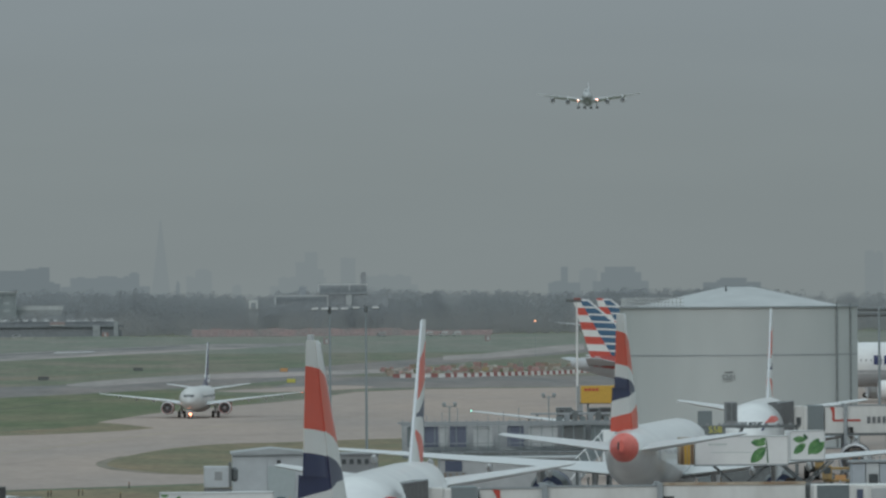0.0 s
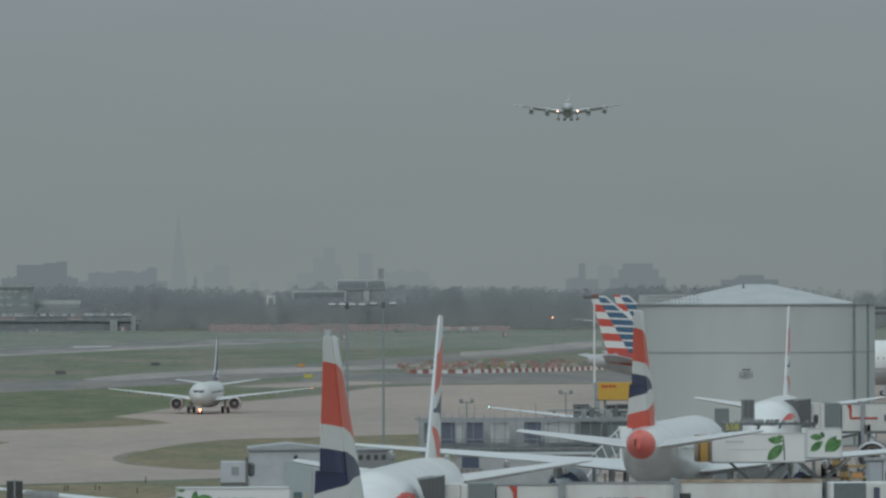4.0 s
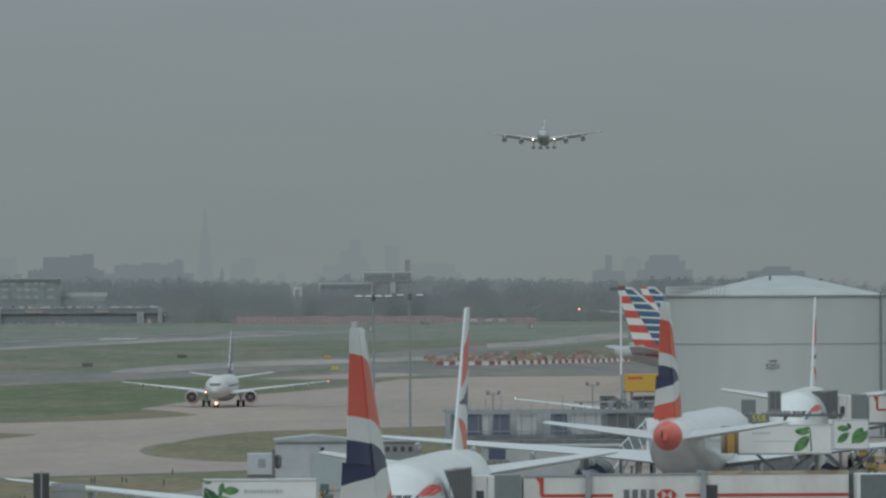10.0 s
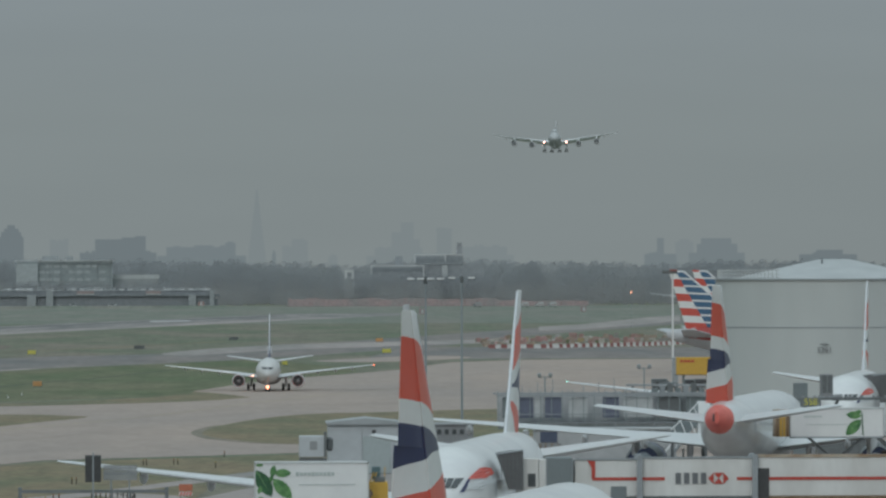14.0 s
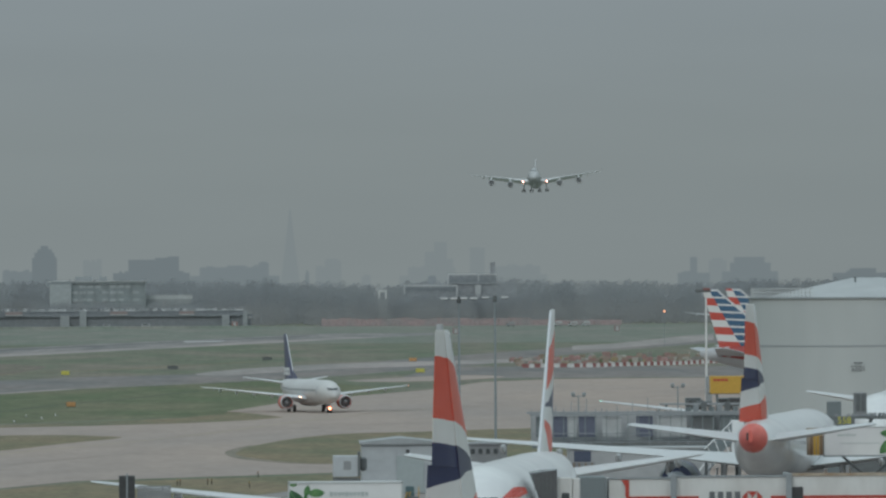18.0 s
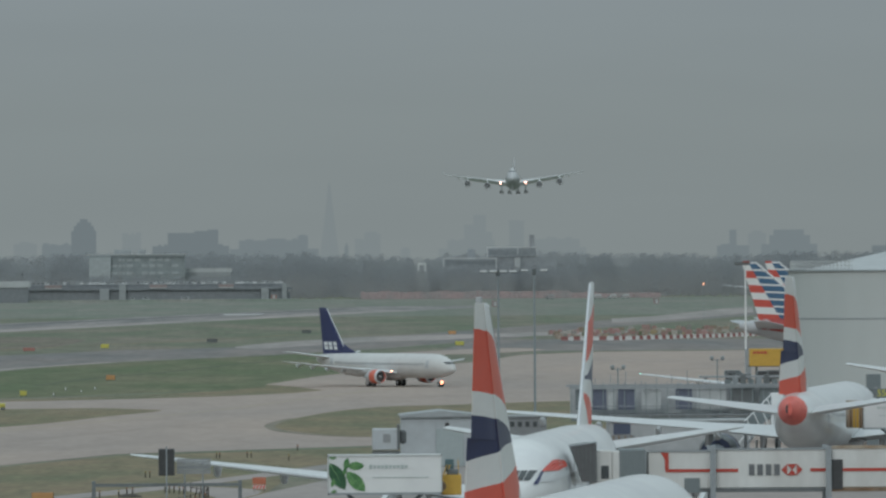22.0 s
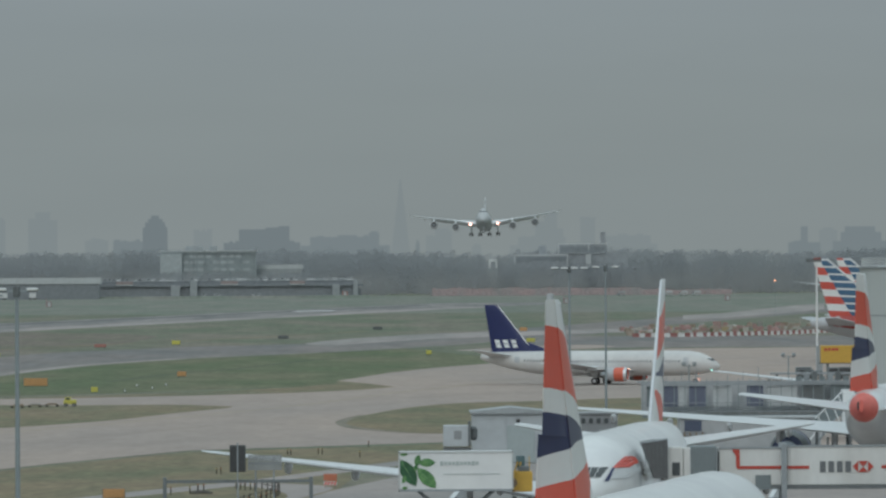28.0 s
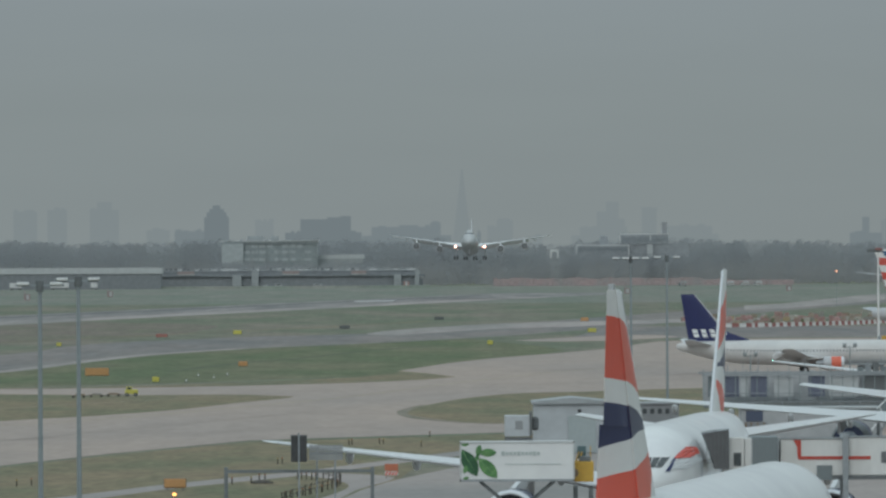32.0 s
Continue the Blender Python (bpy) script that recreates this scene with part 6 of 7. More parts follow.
for i in range(190):
    t_ = rng.random()
    kind_ = rng.choice(("site_hoarding", "site_hoarding", "site_hoarding", "cone_stack", "sheeted_heap", "crate"))
    warm_ = math.exp(-((t_ - 0.5) / 0.16) ** 2)      # yellow material lies in the middle of the works
    mat_ = rng.choice((WORK_RED, WORK_RED, WORK_RED, WORK_BROWN, WORK_DULL, WORK_PALE, WORK_GREY, WORK_GREEN)) if rng.random() > 0.35 * warm_ else rng.choice((WORK_YELLOW, WORK_DULL))
    size_ = 0.65 + 0.35 * warm_ + 0.25 * t_
    ob_ = site_piece(kind_, rng.uniform(0.9, 2.2), rng.uniform(0.7, 2.0) * size_, mat_)
    ob_.matrix_basis = pose(63.0 + 62 * t_ + rng.uniform(-1, 1), 1972 + 70 * t_ + 200 * rng.random() ** 1.4, 0.005, 0, 0, rng.uniform(-25, 25))


# taxiway signs: a low board on two feet
def field_sign(x, y, w, h, mat, label):
    s = thing("taxiway_sign", label, "sign", pose(x, y, 0.02), "taxiway signs")
    part("board", boxed(0, 0, 0.25 + h / 2, w, 0.3, h, 0.04), mat, s)
    part("frame", boxed(0, 0.1, 0.25 + h / 2, w + 0.08, 0.2, h + 0.08), DARK_STEEL, s)
    for dx in (-w * 0.35, w * 0.35):
        part("foot", boxed(dx, 0, 0.13, 0.1, 0.2, 0.26), DARK_STEEL, s)
    return s


SIGN_YELLOW = material("yellow_sign_face", (0.58, 0.54, 0.12), 0.5, vary=0.05, size=0.3)
SIGN_ORANGE = material("orange_sign_face", (0.54, 0.30, 0.13), 0.5, vary=0.08, size=0.3)
SIGN_RED = material("red_sign_face", (0.42, 0.19, 0.16), 0.5, vary=0.06, size=0.3)
for (x, y), w, h, mat, word in (((-78.8, 1621.2), 1.0, 0.7, SIGN_YELLOW, "yellow"), ((-47.5, 1823.4), 1.9, 0.9, SIGN_YELLOW, "yellow"), ((9.5, 1612.0), 1.1, 0.8, SIGN_YELLOW, "yellow"), ((-43.0, 1181.6), 1.0, 0.75, SIGN_YELLOW, "yellow"),
                            ((-63.2, 1774.3), 2.6, 0.7, SIGN_RED, "red"), ((-33.8, 1333.1), 1.5, 0.8, SIGN_ORANGE, "orange"), ((-54.4, 1241.5), 3.7, 1.2, SIGN_ORANGE, "long orange"), ((-22.4, 658.4), 1.8, 0.75, SIGN_ORANGE, "orange"),
                            ((37.6, 2105.5), 2.0, 0.9, SIGN_ORANGE, "orange"), ((45.6, 2025.0), 2.4, 0.9, SIGN_ORANGE, "orange"), ((34.4, 1831.8), 2.0, 0.9, SIGN_YELLOW, "yellow")):
    field_sign(x, y, w, h, mat, word + " taxiway guidance sign on short feet")
for x, y in ((-24.5, 1962.7), (-1.2, 2192.9)):
    cab_ = thing("equipment_box", "long low dark equipment box in the grass", "box", pose(x, y, 0))
    part("case", boxed(0, 0, 0.35, 2.6, 1.2, 0.7, 0.08), DARK_STEEL, cab_)
    part("lid", boxed(0, 0, 0.74, 2.7, 1.3, 0.08), DARK, cab_)

# yellow tug with baggage dollies
tx, ty = (-42.6, 1079.0)
tug = thing("tow_tractor", "yellow tow tractor on the taxiway edge", "vehicle", pose(tx, ty, 0.03) @ Matrix.Scale(0.72, 4))
part("body", boxed(0, 0, 0.85, 2.4, 1.4, 0.9, 0.12), SIGN_YELLOW, tug)
part("cab", boxed(-0.4, 0, 1.45, 1.1, 1.3, 0.7, 0.1), SIGN_YELLOW, tug)
part("window", boxed(-0.4, -0.67, 1.5, 0.8, 0.03, 0.4), WINDOW_GLASS, tug)
for dx in (-0.8, 0.8):
    for dy in (-0.65, 0.65):
        w_ = part("wheel", rodded((dx, dy - 0.1, 0.35), (dx, dy + 0.1, 0.35), 0.35, seg=12), TYRE, tug)
        part("rim", rodded((dx, dy - 0.12, 0.35), (dx, dy + 0.12, 0.35), 0.17, seg=8), STEEL, w_)
for i in range(3):
    d_ = thing("baggage_dolly", "dark flat baggage dolly coupled behind the tractor", "trolley", pose(tx - 2.4 - 2.2 * i, ty - 1.0 - 4.0 * i, 0.03), "baggage dollies")
    part("deck", boxed(0, 0, 0.30, 1.9, 1.4, 0.1), WORK_BROWN, d_)
    part("load", boxed(0.1 * i, 0, 0.42, 1.3, 1.2, 0.16 + 0.06 * i, 0.04), WORK_GREY if i % 2 else WORK_BROWN, d_)
    part("drawbar", boxed(1.2, 0, 0.25, 0.8, 0.08, 0.08), DARK_STEEL, d_)
    for dx in (-0.7, 0.7):
        part("wheel", rodded((dx, -0.7, 0.16), (dx, -0.55, 0.16), 0.16, seg=10), TYRE, d_)
        part("wheel", rodded((dx, 0.55, 0.16), (dx, 0.7, 0.16), 0.16, seg=10), TYRE, d_)

# road gantry, stop signal and slatted sign
GANTRY_GREY = material("dark_weathered_steel", (0.20, 0.22, 0.23), 0.6, 0.2, vary=0.15, size=0.4)
gx0, gx1 = -14.39, -4.74
gan = thing("height_gantry", "grey steel height gantry over the service road", "gantry", pose(0, 522, 0))
gz = 5.52
for x in (gx0, gx1):
    part("post", boxed(x, 0, gz / 2 + 0.1, 0.24, 0.26, gz + 0.2, 0.02), GANTRY_GREY, gan)
part("crossbeam", boxed((gx0 + gx1) / 2, 0, gz - 0.08, gx1 - gx0, 0.16, 0.2), GANTRY_GREY, gan)
part("inner_rail", boxed((gx0 + gx1) / 2, 0.3, gz - 0.1, gx1 - gx0, 0.08, 0.08), STEEL, gan)
sig = thing("signal_board", "black signal board on a pole above the gantry", "traffic light", pose(-9.56, 521, 0))
part("board", boxed(0, 0, 6.96, 1.0, 0.15, 1.72, 0.04), DARK, sig)
part("pole", boxed(0, -0.12, 7.86 / 2 + 0.15, 0.1, 0.1, 7.86), STEEL, sig)
part("rim", boxed(0, 0.1, 6.96, 1.06, 0.06, 1.78), DARK_STEEL, sig)
sl = thing("slatted_sign", "pale blue-grey slatted sign panel beside the signal", "sign", pose(-7.81, 523, 0))
for i in range(7):
    part("slat", boxed(0, 0, 6.12 + 0.08 + 0.145 * i, 2.25, 0.06, 0.12), WALL_GREY, sl)
for dx in (-0.6, 0.6):
    part("post", boxed(dx, 0.08, 7.05 / 2, 0.1, 0.1, 7.05), STEEL, sl)
part("brace", boxed(0, 0.06, 6.57, 2.2, 0.04, 0.08), STEEL, sl)

# marker posts along the road edge
BAND_DULL = material("dull_orange_band", (0.36, 0.17, 0.10), 0.7, vary=0.15, size=0.1)
BAND_YELLOW = material("faded_yellow_band", (0.42, 0.33, 0.14), 0.7, vary=0.15, size=0.1)
POST_DARK = material("dark_marker_post", (0.07, 0.06, 0.05), 0.8, vary=0.2, size=0.1)
places = [(-15.5, 737.5), (-15.1, 737.4), (-18.1, 674.9), (-16.5, 676.2), (-16.0, 684.3), (-15.5, 684.2), (-12.8, 690.3), (-12.4, 688.6), (-12.0, 688.5), (-11.5, 686.8), (-11.1, 685.1), (-9.0, 665.4), (-9.7, 807.7), (-9.4, 807.6), (-6.6, 809.4), (-6.2, 809.3), (-12.8, 634.7), (-12.4, 637.5), (-11.9, 640.3), (-11.5, 643.2), (-11.0, 646.0), (-10.5, 648.9), (-10.1, 651.8), (-9.7, 657.8), (-36.3, 671.7), (-35.2, 674.7), (-1.5, 839.5), (-2.3, 797.1)]
for i, (x, y) in enumerate(places):
    p_ = thing("marker_post", "short dark marker post with orange band in grass", "post", pose(x, y, 0.0), "marker posts")
    part("stake", boxed(0, 0, 0.34, 0.11, 0.11, 0.68), POST_DARK, p_)
    part("band", boxed(0, 0, 0.58, 0.12, 0.12, 0.12), BAND_DULL if i % 3 else BAND_YELLOW, p_)
rx, ry = (-4.6, 690.6)
SIGN_ORANGE_RED = material("faded_orange_red_board", (0.50, 0.17, 0.10), 0.6, vary=0.15, size=0.2)
rs = thing("works_sign", "orange-red works sign over a red and white board", "sign", pose(rx, ry, 0.02))
part("upper_board", boxed(0, 0, 0.95, 1.15, 0.08, 0.6), SIGN_ORANGE_RED, rs)
part("lower_board", boxed(0, 0, 0.42, 1.15, 0.08, 0.34), BAR_WHITE, rs)
for i in range(4):
    part("chevron", boxed(0, 0, 0, 0.12, 0.03, 0.36, m=pose(-0.42 + 0.28 * i, -0.05, 0.42, 0, 25, 0)), RED_PAINT, rs)
for dx in (-0.45, 0.45):
    part("leg", boxed(dx, 0.05, 0.4, 0.06, 0.06, 0.8), DARK_STEEL, rs)
lx, ly = (-21.7, 636.2)
al = thing("taxiway_light", "small orange glowing taxiway edge light", "lamp", pose(lx, ly, 0.0))
part("stem", rodded((0, 0, 0), (0, 0, 0.3), 0.06), DARK_STEEL, al)
part("lens", boxed(0, 0, 0.4, 0.3, 0.3, 0.24, 0.05), glow("amber_light", (1.0, 0.45, 0.12), 2.5), al)

# yellow freight container and carts by the white mast
fx, fy = 75.79, 1310
fr = thing("freight_trailer", "yellow freight trailer with red lettering marks", "trailer", pose(fx, fy, 0))
part("box", boxed(0, 0, 3.6, 6.4, 2.6, 2.9, 0.05), YELLOW, fr)
for i in range(4):
    part("lettering_bar", boxed(-2.4 + 0.62 * i, -1.32, 4.4, 0.5, 0.03, 0.4), BRIDGE_RED, fr, "red lettering")
part("chassis", boxed(0, 0, 2.2, 6.8, 2.4, 0.3), DARK_STEEL, fr)
part("landing_gear", boxed(-2.0, 0, 1.0, 0.3, 2.0, 2.2), DARK_STEEL, fr)
part("landing_gear", boxed(2.0, 0, 1.0, 0.3, 2.0, 2.2), DARK_STEEL, fr)
for i, (u_, h_) in enumerate(((68.46, 1.3), (68.66, 1.0), (73.34, 1.3), (74.90, 1.4), (69.58, 0.9))):
    c_ = thing("baggage_cart", "dark covered baggage cart parked by the mast", "trolley", pose(u_, 1285 - 3 * i, 0), "baggage carts")
    part("body", boxed(0, 0, 0.55 + h_ / 2, 2.6, 1.5, h_, 0.08), DARK_STEEL if i % 2 else SLATE, c_)
    part("curtain", boxed(0, -0.77, 0.55 + h_ / 2, 2.2, 0.03, h_ * 0.8), DARK, c_)
    for dx in (-0.9, 0.9):
        part("wheel", rodded((dx, -0.75, 0.28), (dx, -0.55, 0.28), 0.28, seg=10), TYRE, c_)
        part("wheel", rodded((dx, 0.55, 0.28), (dx, 0.75, 0.28), 0.28, seg=10), TYRE, c_)
plat = thing("loading_platform", "low grey loading platform beyond the gallery", "platform", pose(67.84, 1240, 0))
part("deck", boxed(0, 0, 1.5, 14, 2.5, 0.3), STEEL, plat)
for dx in (-6, -2, 2, 6):
    part("leg", boxed(dx, 0, 0.7, 0.3, 2.0, 1.4), DARK_STEEL, plat)

# red obstruction light far across the field
ob_ = thing("obstruction_light", "glowing orange obstruction light on a thin pole", "lamp", pose(129.26, 2600, 0))
part("pole", rodded((0, 0, 0), (0, 0, 11.17), 0.05), MAST_GREY, ob_)
part("lens", boxed(0, 0, 11.54, 0.5, 0.5, 0.5, 0.15), glow("orange_light", (1.0, 0.40, 0.2), 2.0), ob_)

# low dark fence round the bend of the service road
fen = thing("road_fence", "low dark post-and-rail fence round the road bend", "fence", pose(0, 0, 0))
run = curve_through([Vector((*p, 0)) for p in ((-12.8, 623.6), (-11.3, 643.1), (-9.7, 657.8), (-8.8, 673.3), (-9.6, 684.8), (-11.4, 693.5))], 8, closed=False)
for p in run[::2]:
    part("fence_post", boxed(p.x, p.y, 0.45, 0.09, 0.09, 0.9), POST_DARK, fen)
for z in (0.45, 0.8):
    for a, b in zip(run[::4], run[4::4]):
        part("fence_rail", rodded((a.x, a.y, z), (b.x, b.y, z), 0.035, seg=5), POST_DARK, fen)
heap = thing("spoil_heap", "small dark heap of soil beside the road", "heap", pose(*(-15.6, 677.7), 0))
bm = bmesh.new()
bmesh.ops.create_icosphere(bm, subdivisions=3, radius=1.0)
for v in bm.verts:
    v.co = Vector((v.co.x * 1.0, v.co.y * 1.2, max(-0.02, v.co.z) * 0.3)) * (1 + 0.15 * noise.noise(v.co * 2.3))
part("soil", bm, POST_DARK, heap)

# mast and pipe bridge beyond the tank
mast2 = thing("lattice_mast", "thin grey mast beyond the storage tank", "mast", pose(104.56, 1120, 0))
part("pole", rodded((0, 0, 0), (0, 0, 18.21), 0.22, 0.15), MAST_GREY, mast2)
part("crossarm", boxed(0, 0, 17.97, 3.6, 0.15, 0.15), MAST_GREY, mast2)
pipe = thing("pipe_bridge", "dark steel pipe bridge on posts beyond the tank", "pipe rack", pose(111.76, 1180, 0))
for z in (17.68, 16.84):
    part("pipe", rodded((-6, 0, z), (8, 0, z), 0.3), DARK_STEEL, pipe)
for x in (-5, 0, 5):
    part("post", boxed(x, 0.4, 17.26 / 2, 0.35, 0.35, 17.26), DARK_STEEL, pipe)
for x, y in ((-38.7, 1247.3), (-35.6, 1224.9), (-34.2, 1251.3), (-38.9, 1195.2)):
    c_ = thing("edge_marker", "small white edge marker standing in the grass", "marker", pose(x, y, 0), "edge markers")
    part("cone", rodded((0, 0, 0.04), (0, 0, 0.42), 0.13, 0.04, seg=10), BAR_WHITE, c_)
    part("base", boxed(0, 0, 0.03, 0.55, 0.55, 0.06), DARK_STEEL, c_)


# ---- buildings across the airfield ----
# haze over the distance is mixed into these far building colours
DECK_DARK = material("hazed_blue_grey_deck", (0.24, 0.26, 0.275), 0.8, vary=0.12, size=2.0)
FAR_DARK = material("hazed_dark_facade", (0.33, 0.345, 0.36), 0.8, vary=0.15, size=2.0)
FAR_GREY = material("hazed_grey_facade", (0.345, 0.37, 0.38), 0.8, vary=0.1, size=2.0)
FAR_PALE = material("hazed_pale_cladding", (0.50, 0.525, 0.53), 0.8, vary=0.08, size=2.0)
FAR_RED = material("hazed_red_panels", (0.35, 0.285, 0.28), 0.8, vary=0.2, size=2.0)


def far_box(parent, name, x0, x1, z0, z1, mat, dy=0.0, depth=6.0):
    return part(name, boxed((x0 + x1) / 2, dy, (z0 + z1) / 2, x1 - x0, depth, z1 - z0), mat, parent)


# slate and glazing tones below are paled for haze as well
HQ_DARK = material("hazed_slate_facade", (0.34, 0.365, 0.385), 0.7, vary=0.12, size=2.0)
Y = 3950.0
OFFICE = material("hazed_teal_glazing", (0.31, 0.35, 0.36), 0.5, vary=0.12, size=2.0)
PALE_TEAL = material("hazed_pale_teal_glazing", (0.43, 0.47, 0.48), 0.4, vary=0.12, size=2.0)
deck = thing("parking_deck", "long dark parking deck with pale stair towers", "building", pose(0, Y, 0))
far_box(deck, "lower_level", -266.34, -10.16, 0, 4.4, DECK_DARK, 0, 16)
# infill added close behind the columns, only to even out the slot's tone
far_box(deck, "slot_infill", -266.34, -12.0, 4.4, 5.8, DECK_DARK, -7.5, 0.7)
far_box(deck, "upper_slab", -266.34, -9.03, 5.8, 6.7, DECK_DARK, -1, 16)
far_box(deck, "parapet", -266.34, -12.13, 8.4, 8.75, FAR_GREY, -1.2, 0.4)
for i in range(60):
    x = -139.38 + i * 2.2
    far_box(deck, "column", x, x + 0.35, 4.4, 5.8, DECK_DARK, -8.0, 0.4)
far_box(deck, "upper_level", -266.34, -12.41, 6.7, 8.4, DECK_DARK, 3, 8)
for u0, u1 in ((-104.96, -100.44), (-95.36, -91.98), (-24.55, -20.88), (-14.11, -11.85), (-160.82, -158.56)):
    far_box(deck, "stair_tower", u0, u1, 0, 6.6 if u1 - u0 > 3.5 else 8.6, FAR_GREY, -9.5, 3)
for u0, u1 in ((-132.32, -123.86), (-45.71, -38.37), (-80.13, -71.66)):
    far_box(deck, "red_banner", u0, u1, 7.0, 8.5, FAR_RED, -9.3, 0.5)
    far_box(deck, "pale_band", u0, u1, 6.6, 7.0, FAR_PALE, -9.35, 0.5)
r_ = random.Random(11)
CAR_WHITE, CAR_SILVER, CAR_DARK = (material(n_, c_, 0.35, vary=0.04, size=1.0) for n_, c_ in (("white_car_paint", (0.66, 0.67, 0.67)), ("silver_car_paint", (0.42, 0.44, 0.45)), ("grey_car_paint", (0.25, 0.26, 0.27))))
cars = {}
for i in range(58):
    x = -138.0 + i * 2.16 + r_.uniform(-0.15, 0.15)
    key = r_.choice(("white", "white", "silver", "silver", "grey"))
    if r_.random() < 0.12:
        continue
    m_ = pose(x, Y + 1.5 + r_.uniform(-0.4, 0.4), 8.4)
    if key in cars:
        copy_thing(cars[key], m_)
        continue
    mat_ = {"white": CAR_WHITE, "silver": CAR_SILVER, "grey": CAR_DARK}[key]
    c_ = cars[key] = thing("parked_car", key + " car parked on the deck's open top level", "car", m_, "parked cars")
    part("body", boxed(0, 0, 0.62, 1.75, 4.2, 0.62, 0.15), mat_, c_)
    part("cabin", loft(bmesh.new(), [[(-w_, -q_, z_), (w_, -q_, z_), (w_, q_ - 0.3, z_), (-w_, q_ - 0.3, z_)] for w_, q_, z_ in ((0.82, 1.35, 0.9), (0.64, 0.95, 1.45))]), mat_, c_)
    part("rear_window", boxed(0, -1.2, 1.15, 1.2, 0.2, 0.32), WINDOW_GLASS, c_)
    for dx in (-0.75, 0.75):
        for dy in (-1.3, 1.3):
            part("wheel", rodded((dx - 0.1, dy, 0.31), (dx + 0.1, dy, 0.31), 0.31, seg=10), TYRE, c_)
bank_ = loft(bmesh.new(), [[(x, Y - 34, 0), (x, Y - 28, 1.15), (x, Y - 24, 1.15), (x, Y - 20, 0)] for x in (-266.0, -170.0, -80.0, -6.0)])
tagged(part("grass_bank", bank_, FAR_GRASS), "low pale grass bank before the parking deck", "grass", kind="structure")
hut = thing("marker_hut", "small red hut with a pale panel before the parking deck", "hut", pose(-18.2, Y - 22, 1.1) @ Matrix.Translation((0, -4, 0.04)))
part("body", boxed(0, 0, 1.0, 2.9, 1.6, 2.0, 0.05), WORK_RED, hut)
part("panel", boxed(0, -0.83, 0.95, 1.0, 0.06, 1.7), FAR_PALE, hut, "pale door panel")
part("roof", boxed(0, 0, 2.06, 3.1, 1.8, 0.12), FAR_GREY, hut)
for x, w in ((-88.5, 1.9), (-82.0, 3.2), (-62.5, 4.0)):
    van_ = thing("parked_van", "pale van parked under the deck's edge", "van", pose(x, Y - 13, 0), "vans under the deck")
    part("body", boxed(0, 0, 1.3, w, 2.0, 1.7, 0.2), CAR_SILVER, van_)
    part("window", boxed(0, -1.01, 1.75, w * 0.7, 0.05, 0.45), WINDOW_GLASS, van_)
    for dx in (-0.3 * w, 0.3 * w):
        part("wheel", rodded((dx, -0.95, 0.36), (dx, -0.6, 0.36), 0.36, seg=10), TYRE, van_)
for x, w in ((-210.5, 6.2), (-189.0, 9.0), (-172.0, 3.2)):
    lorry = thing("parked_lorry", "white box lorry parked before the flat-roofed hall", "lorry", pose(x, Y - 52, 0), "lorries before the hall")
    part("box", boxed(0, 0, 2.15, w, 2.4, 2.5, 0.08), CAR_WHITE, lorry)
    part("chassis", boxed(0, 0, 0.72, w, 2.0, 0.3), DARK_STEEL, lorry)
    for dx in (-0.35 * w, 0.35 * w):
        for dy in (-0.95, 0.95):
            part("wheel", rodded((dx, dy - 0.15, 0.48), (dx, dy + 0.15, 0.48), 0.48, seg=10), TYRE, lorry)
hall = thing("low_hall", "long pale flat-roofed hall beyond the runway", "building", pose(0, Y - 30, 0))
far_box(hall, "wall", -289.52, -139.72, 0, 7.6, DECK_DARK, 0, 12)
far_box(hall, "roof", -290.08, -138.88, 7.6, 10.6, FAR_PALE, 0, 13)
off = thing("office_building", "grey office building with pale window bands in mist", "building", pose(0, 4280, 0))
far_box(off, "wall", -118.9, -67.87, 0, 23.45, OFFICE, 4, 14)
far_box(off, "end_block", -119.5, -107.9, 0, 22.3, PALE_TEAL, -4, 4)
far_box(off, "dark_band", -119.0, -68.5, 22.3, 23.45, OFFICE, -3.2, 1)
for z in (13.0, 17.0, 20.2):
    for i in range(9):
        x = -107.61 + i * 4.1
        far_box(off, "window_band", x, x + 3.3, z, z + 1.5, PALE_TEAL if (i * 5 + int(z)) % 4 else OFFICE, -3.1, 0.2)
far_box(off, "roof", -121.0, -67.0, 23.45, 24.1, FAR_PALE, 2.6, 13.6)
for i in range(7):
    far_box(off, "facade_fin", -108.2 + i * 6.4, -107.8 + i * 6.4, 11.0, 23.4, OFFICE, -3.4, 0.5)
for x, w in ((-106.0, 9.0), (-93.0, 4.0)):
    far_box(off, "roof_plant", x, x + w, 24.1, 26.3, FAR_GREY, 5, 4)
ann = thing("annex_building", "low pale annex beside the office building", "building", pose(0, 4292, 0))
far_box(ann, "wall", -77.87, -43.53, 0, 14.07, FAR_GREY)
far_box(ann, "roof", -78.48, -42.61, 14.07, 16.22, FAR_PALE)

# the frames' white is dimmed in its colour for haze
FRAME_WHITE = material("hazed_white_frame", (0.60, 0.62, 0.62), 0.6, vary=0.05, size=1.0)
hq = thing("framed_building", "dark flat building outlined by thin white frames above the trees", "building", pose(1.4, 4290, 0))
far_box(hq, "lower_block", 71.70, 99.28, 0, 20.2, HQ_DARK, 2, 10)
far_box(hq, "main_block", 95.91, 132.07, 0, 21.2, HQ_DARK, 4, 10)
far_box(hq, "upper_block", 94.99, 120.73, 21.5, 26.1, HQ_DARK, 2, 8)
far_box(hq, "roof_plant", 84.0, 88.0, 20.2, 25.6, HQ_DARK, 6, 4)
